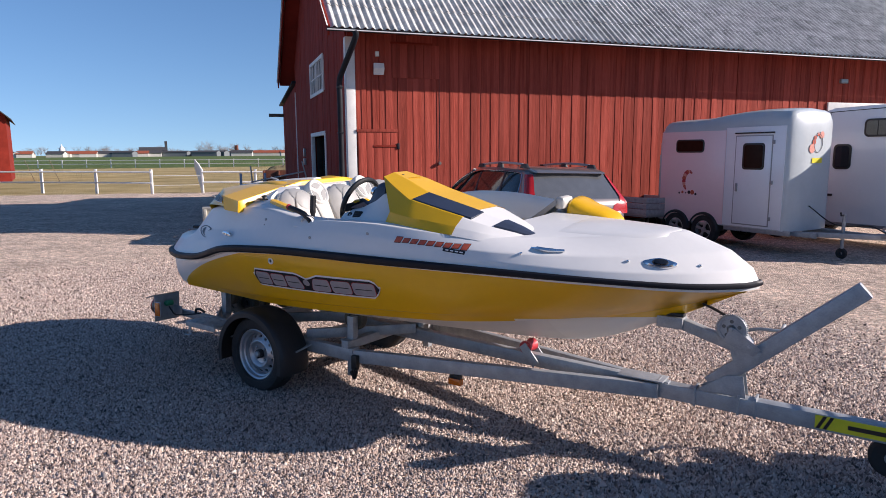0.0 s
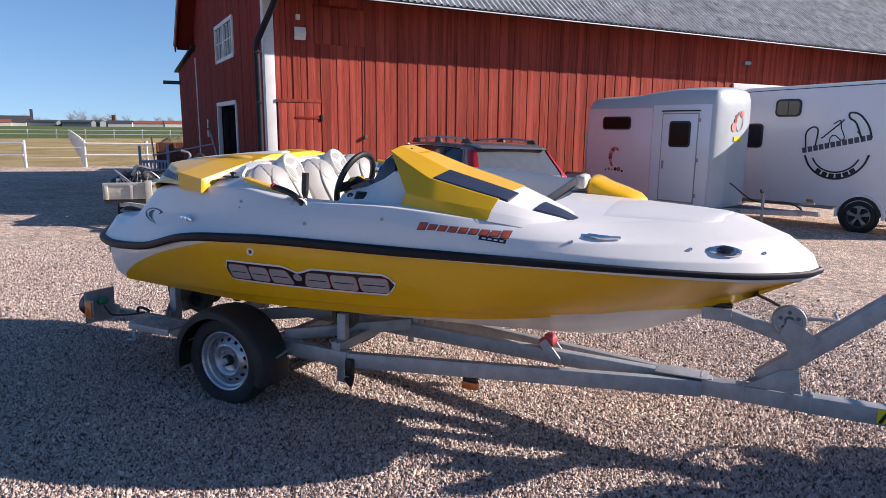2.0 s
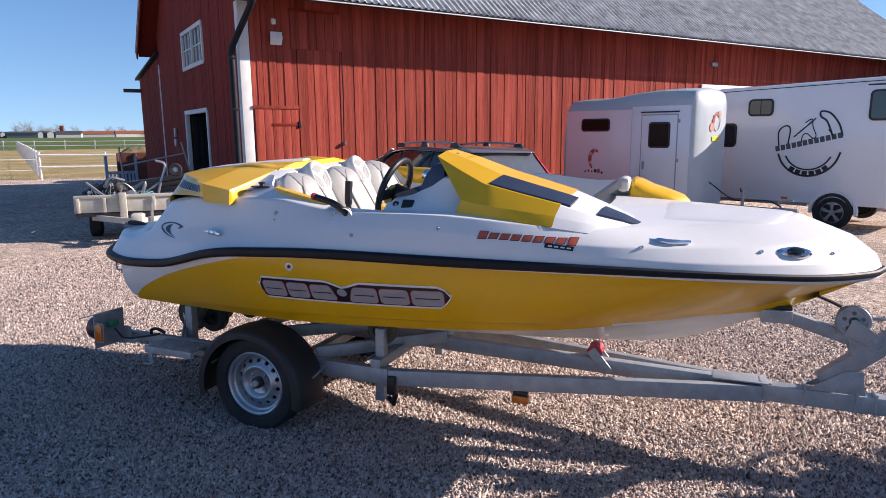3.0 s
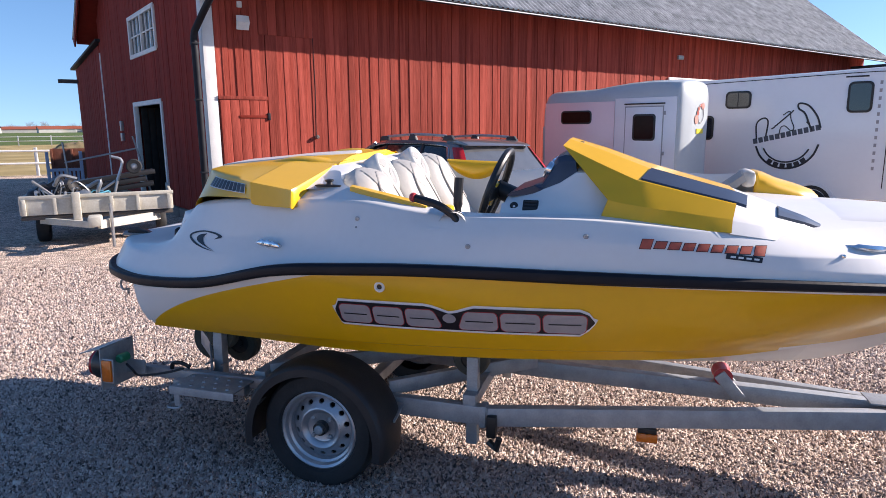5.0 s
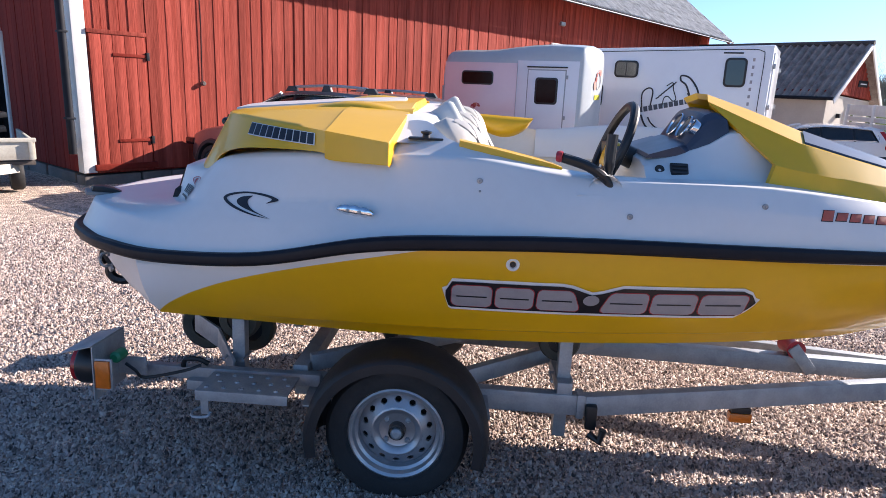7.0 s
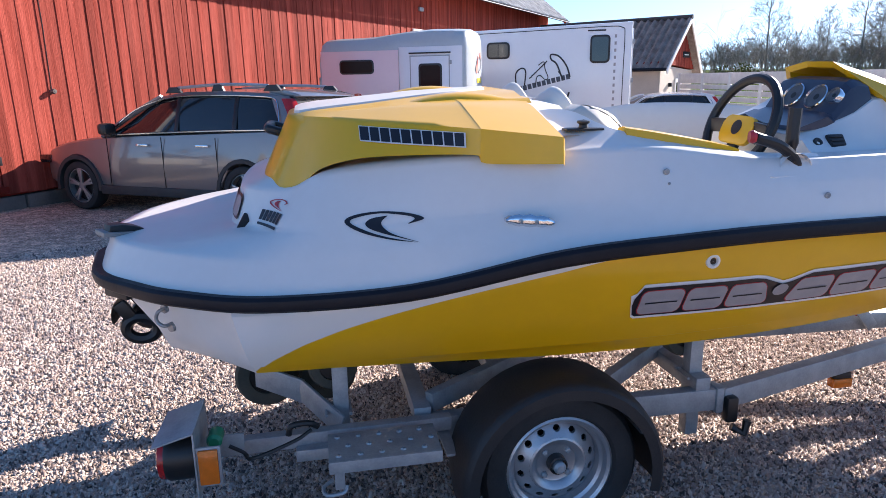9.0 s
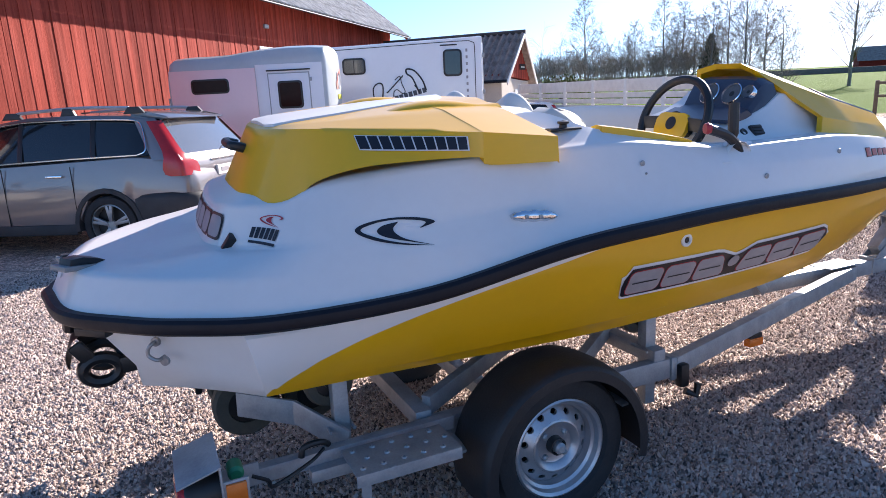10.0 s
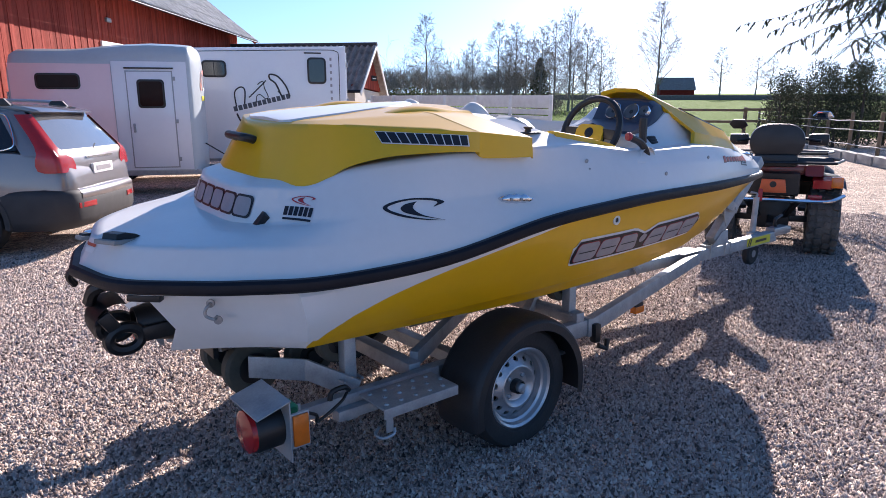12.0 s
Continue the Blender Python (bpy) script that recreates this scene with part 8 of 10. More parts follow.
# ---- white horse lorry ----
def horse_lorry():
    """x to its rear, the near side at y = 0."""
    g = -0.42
    t = thing("horse_lorry", pose(8.67, 13.12, g, 0, 0, -60), "white box-bodied horse lorry with a dark horse-head emblem", "lorry")
    W = 2.15
    body = part("box_body", prism(bmesh.new(), [(-1.16, 0.46), (2.88, 0.46), (2.88, 2.955), (-0.90, 2.86), (-1.10, 2.80), (-1.16, 2.66)], 0.0, W, "y", 0.05), ALU, t, "white panelled box body")
    # wheel arch recess and wheels
    # wheels, and a flat black ring that paints the arch's shade on the body
    for x in (1.54,):
        for y, s in ((0.07, -1), (W - 0.07, 1)):
            alloy_wheel(t, (x, y, 0.31), 0.31, 0.215, 0.24, s, GREYMETAL, 5)
        arch_band(t, x, -0.002, 0.39, 0.33, ALU, -1, 0.05)
        part("arch_liner", lathe(bmesh.new(), [(0.37, -0.003), (0.30, -0.003)], 32, pose(x, 0, 0.33)), BLACK, t)
    for y, s in ((0.10, -1), (W - 0.10, 1)):
        alloy_wheel(t, (-2.05, y, 0.34), 0.34, 0.23, 0.24, s, GREYMETAL, 5)
    # cab
    bm = bmesh.new()
    prism(bm, [(-1.18, 0.45), (-3.0, 0.45), (-3.2, 0.72), (-3.12, 1.1), (-2.5, 1.28), (-1.75, 2.1), (-1.5, 2.28), (-1.18, 2.34)], 0.08, W - 0.08, "y", 0.05)
    part("cab", bm, ALU, t)
    part("cab_window", boxm(-2.1, -1.3, 0.07, 0.08, 1.32, 1.95, 0.0), GLASSDARK, t)
    # windows
    for x, z, w, h in ((0.0, 2.43, 0.52, 0.36), (2.22, 2.41, 0.42, 0.58), (-0.66, 1.85, 0.36, 0.52)):
        bm = bmesh.new()
        prism(bm, rounded(w, h, 0.09, 5, x, z), -0.022, -0.002, "y", 0.004)
        f = part("side_window", bm, BLACK, t, "black-framed window with round corners")
        bm = bmesh.new()
        prism(bm, rounded(w - 0.08, h - 0.08, 0.06, 5, x, z), -0.026, -0.022, "y")
        part("pane", bm, GLASSDARK, f)
        if w > 0.5:
            part("window_bar", boxm(x - 0.008, x + 0.008, -0.030, -0.026, z - h / 2 + 0.04, z + h / 2 - 0.04), BLACK, f)
    # thin outline stripe round the side
    bm = bmesh.new()
    tube(bm, smooth_line([(-0.95, -0.004, 2.74), (-0.88, -0.004, 2.78), (0.5, -0.004, 2.82), (2.3, -0.004, 2.865), (2.66, -0.004, 2.84), (2.72, -0.004, 2.7), (2.72, -0.004, 2.0), (2.72, -0.004, 0.7)], 4), 0.008, 6)
    part("outline_stripe", bm, DECALBLACK, t)
    part("seam", boxm(-0.97, -0.955, -0.004, 0.0, 0.6, 2.74), DECALBLACK, t)
    # emblem: horseshoe-like open ring and a horse head, in curved strokes of dark vinyl
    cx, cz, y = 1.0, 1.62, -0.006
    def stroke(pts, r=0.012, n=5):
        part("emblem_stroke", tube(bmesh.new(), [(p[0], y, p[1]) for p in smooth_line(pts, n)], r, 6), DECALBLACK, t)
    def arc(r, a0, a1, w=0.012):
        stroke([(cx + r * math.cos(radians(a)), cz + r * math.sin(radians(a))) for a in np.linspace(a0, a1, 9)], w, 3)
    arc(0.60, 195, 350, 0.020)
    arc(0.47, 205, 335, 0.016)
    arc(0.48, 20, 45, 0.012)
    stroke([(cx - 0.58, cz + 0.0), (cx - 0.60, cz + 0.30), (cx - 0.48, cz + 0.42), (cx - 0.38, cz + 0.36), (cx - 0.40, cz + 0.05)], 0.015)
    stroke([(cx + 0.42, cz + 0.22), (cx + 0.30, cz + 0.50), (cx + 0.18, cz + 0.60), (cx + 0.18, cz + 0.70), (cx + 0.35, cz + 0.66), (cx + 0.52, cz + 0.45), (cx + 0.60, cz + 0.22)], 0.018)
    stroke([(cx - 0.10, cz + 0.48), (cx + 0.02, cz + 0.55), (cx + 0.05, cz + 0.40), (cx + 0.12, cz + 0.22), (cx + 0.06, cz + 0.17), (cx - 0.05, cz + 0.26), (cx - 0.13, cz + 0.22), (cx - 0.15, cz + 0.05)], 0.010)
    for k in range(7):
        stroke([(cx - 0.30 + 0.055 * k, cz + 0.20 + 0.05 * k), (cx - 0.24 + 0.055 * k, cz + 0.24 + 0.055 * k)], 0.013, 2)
    # wordmarks as plain bars
    for k in range(12):
        x = cx - 0.60 + 0.105 * k
        z = cz - 0.03 + 0.025 * k
        part("word_bar", boxm(-0.042, 0.042, -0.006, -0.001, -0.055, 0.055, 0.0, pose(x, 0, z - 0.02, 0, -12, 0)), DECALSLATE, t)
    for k in range(6):
        a = radians(238 + 14 * k)
        part("word_bar", boxm(-0.05, 0.05, -0.006, -0.001, -0.040, 0.040, 0.0, pose(cx + 0.54 * math.cos(a), 0, cz + 0.54 * math.sin(a), 0, -(238 + 14 * k + 90), 0)), DECALBLACK, t)
    for k in range(12):
        part("word_bar", boxm(2.515, 2.560, -0.005, -0.0005, 2.635 - 0.145 * k, 2.70 - 0.145 * k), DECALGREY, t)
    part("word_bar", boxm(1.95, 2.33, -0.006, -0.0005, 2.78, 2.81), DECALBLACK, t)
    # rear: doors, lights, hinges
    part("rear_door", boxm(2.88, 2.905, 0.12, W - 0.12, 0.6, 2.82, 0.008), ALU, t)
    for y in (0.05, W - 0.05):
        for k in range(3):
            part("rear_lamp", boxm(2.88, 2.91, y - 0.04, y + 0.04, 0.95 + 0.11 * k, 1.04 + 0.11 * k, 0.01), (REDLENS, AMBER, DECALWHITE)[k], t)
        for z in (0.9, 1.7, 2.5):
            part("hinge", boxm(2.89, 2.94, y + 0.05, y + 0.12, z, z + 0.1, 0.01), GREYMETAL, t)
    part("roof_lamp", boxm(2.76, 2.86, 0.3, W - 0.3, 2.93, 2.98, 0.02), ALU, t)
    part("skirt", boxm(-1.1, 1.05, 0.02, 0.06, 0.40, 0.5), GREYMETAL, t)
    part("side_marker", boxm(0.55, 0.68, -0.012, 0.0, 0.52, 0.57, 0.004), AMBER, t, "amber side marker")
    part("door_handle", boxm(-0.92, -0.80, -0.03, -0.002, 1.02, 1.07, 0.01), BLACK, t)
    return t


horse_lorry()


# ---- low aluminium box trailer behind the estate car ----
def box_trailer():
    t = thing("box_trailer", on_yard(3.95, 14.85, 0, -61), "low aluminium box trailer standing by the barn", "trailer")
    for z in (0.55, 0.68, 0.81):
        part("side_board", boxm(-1.3, 0.9, 0.0, 0.03, z, z + 0.12, 0.008), GALV, t)
        part("side_board", boxm(-1.3, 0.9, 1.3, 1.33, z, z + 0.12, 0.008), GALV, t)
        part("end_board", boxm(0.9, 0.93, 0.0, 1.33, z, z + 0.12, 0.008), GALV, t)
    part("bed", boxm(-1.3, 0.93, 0.0, 1.33, 0.50, 0.55, 0.006), GREYMETAL, t)
    for y, s in ((-0.12, -1), (1.45, 1)):
        alloy_wheel(t, (-0.2, y, 0.28), 0.28, 0.17, 0.16, s, RIM, 4)
    part("latch", boxm(0.2, 0.3, -0.02, 0.0, 0.6, 0.8, 0.006), BLACK, t)
    part("drawbar", beam(bmesh.new(), (0.9, 0.66, 0.45), (2.0, 0.66, 0.45), 0.07, 0.07), GALV, t)
    return t


box_trailer()


# ---- quad bike ahead of the trailer ----
ATVRED = mat("red_quad_plastic", (0.26, 0.035, 0.028), 0.35, var=0.2, scale=8, coat=0.3)
ATVORANGE = mat("orange_tail_plate", (0.75, 0.13, 0.03), 0.4, var=0.15, scale=20)
MUDTYRE = mat("dusty_knobbly_tyre", (0.040, 0.038, 0.036), 0.85, bump=0.3, scale=7, bscale=40, col2=(0.16, 0.145, 0.125))
MIRROR = mat("mirror_glass", (0.8, 0.85, 0.9), 0.03, metal=1.0, var=0.02)


def knobbly(parent, c, r, w, side):
    wh = new("wheel")
    wh.parent = parent
    m = pose(*c)
    h = w / 2
    bm = lathe(bmesh.new(), [(r * 0.5, h * 0.7), (r * 0.62, h * 0.98), (r * 0.85, h), (r * 0.95, h * 0.82), (r * 0.97, h * 0.5), (r * 0.97, -h * 0.5), (r * 0.95, -h * 0.82), (r * 0.85, -h), (r * 0.62, -h * 0.98), (r * 0.5, -h * 0.7)], 36, m)
    part("tyre", bm, MUDTYRE, wh)
    bm = bmesh.new()
    for i in range(18):
        a = 360 * i / 18
        for y, d in ((-h * 0.72, 0), (-h * 0.25, 10), (h * 0.25, 0), (h * 0.72, 10)):
            q = m @ pose(0, y, 0) @ pose(0, 0, 0, 0, a + d, 0) @ pose(0, 0, r * 0.985)
            box(bm, -0.028, 0.028, -h * 0.19, h * 0.19, -0.015, 0.014, 0.0, q @ pose(0, 0, 0, 0, 0, 14 if y > 0 else -14))
    tagged(part("tread", bm, MUDTYRE, wh), kind="stuff")
    part("rim", lathe(bmesh.new(), [(r * 0.52, h * 0.72), (r * 0.46, h * 0.6), (r * 0.3, h * 0.2), (0.001, h * 0.2)], 24, m @ (Matrix.Identity(4) if side > 0 else pose(0, 0, 0, 0, 0, 180))), GREYMETAL, wh)


def quad_bike():
    """x forward from the rear axle, y to its left."""
    q = thing("quad_bike", on_yard(3.44, 2.66, 0, -10), "red and black quad bike with knobbly tyres and a padded backrest", "quad bike")
    for x, r, w in ((0.0, 0.335, 0.28), (1.28, 0.325, 0.22)):
        for s in (-1, 1):
            knobbly(q, (x, s * 0.46, r), r, w, s)
    bm = bmesh.new()
    for s in (-1, 1):
        beam(bm, (-0.1, s * 0.2, 0.40), (1.4, s * 0.2, 0.42), 0.05, 0.06)
    beam(bm, (0.0, -0.45, 0.335), (0.0, 0.45, 0.335), 0.06, 0.06)
    beam(bm, (1.28, -0.45, 0.33), (1.28, 0.45, 0.33), 0.05, 0.05)
    box(bm, -0.12, 0.35, -0.17, 0.17, 0.24, 0.52, 0.03)
    part("frame", bm, BLACK, q)
    # rear mudguards
    for s in (-1, 1):
        bm = bmesh.new()
        rows = []
        for i in range(13):
            a = radians(20 + 105 * i / 12)
            rr = 0.43
            rows.append([(rr * math.cos(a), s * y, 0.36 + rr * math.sin(a) + dz) for y, dz in ((0.20, 0.03), (0.35, 0.03), (0.55, 0.0), (0.62, -0.04), (0.63, -0.08))])
        skin(bm, rows)
        part("rear_mudguard", bm, BLACK, q, "black rear mudguard")
        bm = bmesh.new()
        rows = []
        for i in range(13):
            a = radians(15 + 150 * i / 12)
            rows.append([(1.28 + 0.42 * math.cos(a), s * y, 0.36 + 0.42 * math.sin(a) + dz) for y, dz in ((0.16, 0.06), (0.35, 0.05), (0.52, 0.01), (0.60, -0.05))])
        skin(bm, rows)
        part("front_mudguard", bm, BLACK, q, "black front mudguard")
        bm = bmesh.new()
        prism(bm, [(-0.46, 0.69), (-0.47, 0.77), (-0.30, 0.80), (-0.30, 0.72)], s * 0.33, s * 0.50, "y", 0.02)
        part("tail_lamp", bm, REDLENS, q, "red tail lamp")
        part("indicator", boxm(-0.47, -0.42, s * 0.53 - 0.05, s * 0.53 + 0.05, 0.70, 0.80, 0.012), AMBER, q)
        part("reflector", boxm(-0.46, -0.43, s * 0.36 - 0.06, s * 0.36 + 0.06, 0.58, 0.63, 0.008), REDLENS, q)
    bm = bmesh.new()
    prism(bm, [(-0.42, 0.62), (-0.44, 0.82), (0.1, 0.88), (0.55, 0.80), (1.0, 0.88), (1.45, 0.80), (1.5, 0.62), (0.9, 0.52), (0.5, 0.50), (0.1, 0.55)], -0.23, 0.23, "y", 0.03)
    part("body", bm, BLACK, q, "black plastic bodywork", 30)
    part("body_panel", boxm(-0.30, 0.15, -0.30, 0.30, 0.80, 0.90, 0.03), ATVRED, q, "dark red rear panel")
    for s in (-1, 1):
        bm = bmesh.new()
        prism(bm, [(-0.40, 0.80), (-0.36, 0.90), (0.05, 0.93), (0.42, 0.86), (0.50, 0.72), (0.30, 0.68), (0.0, 0.79)], s * 0.26, s * 0.42, "y", 0.025)
        part("flank_panel", bm, ATVRED, q, "dark red plastic flank")
    part("tail_plate", prism(bmesh.new(), [(-0.12, 0.64), (-0.10, 0.77), (0.10, 0.77), (0.12, 0.64)], -0.475, -0.455, "x", 0.006), ATVORANGE, q, "orange tail plate with a round dark badge")
    part("badge", lathe(bmesh.new(), [(0.03, 0.0), (0.0005, 0.0)], 16, pose(-0.478, 0, 0.72, 0, 0, 90)), BLACK, q)
    # racks
    for x0, x1, z in ((-0.50, 0.12, 0.93), (1.05, 1.60, 0.93)):
        rk = part("luggage_rack", tube(bmesh.new(), smooth_line([(x0, -0.50, z), (x0, 0.50, z), (x1, 0.52, z), (x1, -0.52, z), (x0, -0.50, z)], 3), 0.014, 8), BLACK, q, "black tubular luggage rack")
        for i in range(1, 6):
            part("rack_bar", tube(bmesh.new(), [(x0 + (x1 - x0) * i / 6, -0.50, z), (x0 + (x1 - x0) * i / 6, 0.50, z)], 0.010, 6), BLACK, rk)
    # seat and padded backrest
    bm = bmesh.new()
    prism(bm, [(0.0, 0.86), (0.02, 0.95), (0.5, 0.90), (0.95, 0.98), (0.95, 0.86)], -0.16, 0.16, "y", 0.04)
    part("seat", bm, BLACK, q)
    bm = bmesh.new()
    prism(bm, rounded(0.48, 0.33, 0.15, 7, 0.0, 1.12), -0.36, -0.22, "x", 0.04)
    part("backrest", bm, VINYLBLACK, q, "padded black backrest")
    part("backrest_base", boxm(-0.40, 0.05, -0.19, 0.19, 0.88, 1.0, 0.03), BLACK, q)
    # rear bumper bar and hitch
    part("rear_bar", tube(bmesh.new(), smooth_line([(-0.35, -0.60, 0.62), (-0.50, -0.45, 0.58), (-0.52, 0, 0.58), (-0.50, 0.45, 0.58), (-0.35, 0.60, 0.62)], 4), 0.018, 8), CHROME, q, "bright rear bumper bar")
    bm = bmesh.new()
    beam(bm, (-0.1, -0.12, 0.36), (-0.45, -0.22, 0.56), 0.05, 0.03)
    beam(bm, (-0.1, 0.12, 0.36), (-0.45, 0.22, 0.56), 0.05, 0.03)
    box(bm, -0.62, -0.05, -0.03, 0.03, 0.33, 0.37, 0.006)
    part("hitch", bm, BLACK, q)
    part("hitch_pin", boxm(-0.60, -0.56, -0.02, 0.02, 0.56, 0.68, 0.01, pose(0.05, 0.10, 0)), DECALRED, q)
    # handlebar and mirrors
    part("handlebar", tube(bmesh.new(), smooth_line([(0.78, -0.42, 1.08), (0.88, -0.22, 1.10), (0.92, 0, 1.02), (0.88, 0.22, 1.10), (0.78, 0.42, 1.08)], 4), 0.018, 8), BLACK, q)
    part("headlamp_pod", boxm(0.82, 1.05, -0.16, 0.16, 0.98, 1.14, 0.05), BLACK, q)
    for s in (-1, 1):
        mr = part("mirror_stalk", tube(bmesh.new(), [(0.84, s * 0.30, 1.10), (0.88, s * 0.40, 1.24 if s > 0 else 1.33)], 0.007, 6), BLACK, q)
        bm = bmesh.new()
        prism(bm, [(-0.10, -0.02), (-0.06, 0.05), (0.06, 0.055), (0.10, 0.0), (0.05, -0.055), (-0.05, -0.055)], -0.015, 0.0, "x", 0.004, pose(0.88, s * 0.42, 1.27 if s > 0 else 1.36, 0, -16 if s > 0 else -38, 0))
        part("mirror", bm, MIRROR if s < 0 else BLACK, mr, "angular wing mirror")
        part("hand_guard", boxm(0.86, 0.94, s * 0.40 - 0.10, s * 0.40 + 0.10, 1.03, 1.16, 0.03), BLACK, q)
        part("foot_board", boxm(0.40, 0.92, s * 0.40 - 0.15, s * 0.40 + 0.15, 0.36, 0.40, 0.01), BLACK, q)
    return q


VINYLBLACK = mat("black_vinyl_padding", (0.02, 0.02, 0.021), 0.45, var=0.3, scale=8, bump=0.05)
quad_bike()


# ---- old utility trailer with scrap by the gable ----
CREAM = mat("chipped_cream_paint", (0.60, 0.58, 0.50), 0.6, var=0.35, scale=5, bump=0.1, bscale=40, col2=(0.42, 0.38, 0.30))
BLUEPAINT = mat("faded_blue_paint", (0.28, 0.37, 0.50), 0.6, var=0.25, scale=6)
RUST = mat("rusty_steel", (0.23, 0.075, 0.04), 0.8, var=0.5, scale=6, bump=0.3, bscale=30)
STRAW = mat("straw_and_manure", (0.26, 0.20, 0.10), 0.95, var=0.5, scale=6, bump=0.8, bscale=20)
ROPEBLUE = mat("turquoise_rope", (0.08, 0.36, 0.48), 0.7, var=0.3, scale=20)


def utility_trailer():
    t = thing("utility_trailer", pose(-2.55, 12.25, ground_z(-3.5, 12.3), 0, 0, 187), "old cream flatbed trailer loaded with scrap", "trailer")
    # x runs away from its right end, the near side at y = 0 (y grows toward the yard)
    L = 1.98
    part("front_board", boxm(0.0, L, 0.0, 0.03, 0.49, 0.73, 0.008), CREAM, t, "dented cream drop side")
    for x in (0.02, 0.45, 0.80, 1.52, 1.90):
        part("stake", boxm(x, x + 0.05, 0.03, 0.06, 0.49, 0.72, 0.006), CREAM, t)
    part("top_rail", boxm(-0.02, L, -0.015, 0.05, 0.715, 0.765, 0.010), CREAM, t)
    part("side_board", boxm(-0.01, 0.03, -1.9, 0.0, 0.49, 0.74, 0.008), CREAM, t)
    part("side_board", boxm(L - 0.03, L + 0.01, -1.9, 0.0, 0.49, 0.74, 0.008), CREAM, t)
    part("bed", boxm(0.0, L, -1.9, 0.0, 0.42, 0.47, 0.01), DARKWOOD, t)
    bm = bmesh.new()
    beam(bm, (1.02, 0.02, 0.40), (1.02, 0.62, 0.40), 0.10, 0.10)
    beam(bm, (1.75, -0.1, 0.40), (1.05, 0.6, 0.38), 0.05, 0.09)
    beam(bm, (0.2, -0.1, 0.38), (0.98, 0.6, 0.38), 0.06, 0.12)
    part("drawbar", bm, CREAM, t)
    part("coupling", boxm(0.93, 1.10, 0.55, 0.85, 0.38, 0.52, 0.03), CREAM, t)
    part("support_leg", tube(bmesh.new(), [(0.82, 0.55, 0.05), (0.82, 0.55, 0.66)], 0.022, 8), GREYMETAL, t)
    part("post_cap", boxm(1.22, 1.33, 0.05, 0.10, 0.32, 0.80, 0.015), CREAM, t)
    for x in (0.17, L - 0.17):
        part("wheel", lathe(bmesh.new(), [(0.08, 0.08), (0.19, 0.08), (0.21, 0.05), (0.21, -0.05), (0.19, -0.08), (0.08, -0.08)], 24, pose(x, -0.75, 0.205, 0, 0, 90), closed=True), TYRE, t)
    return t


utility_trailer()
UTM = pose(-2.55, 12.25, ground_z(-3.5, 12.3), 0, 0, 187)


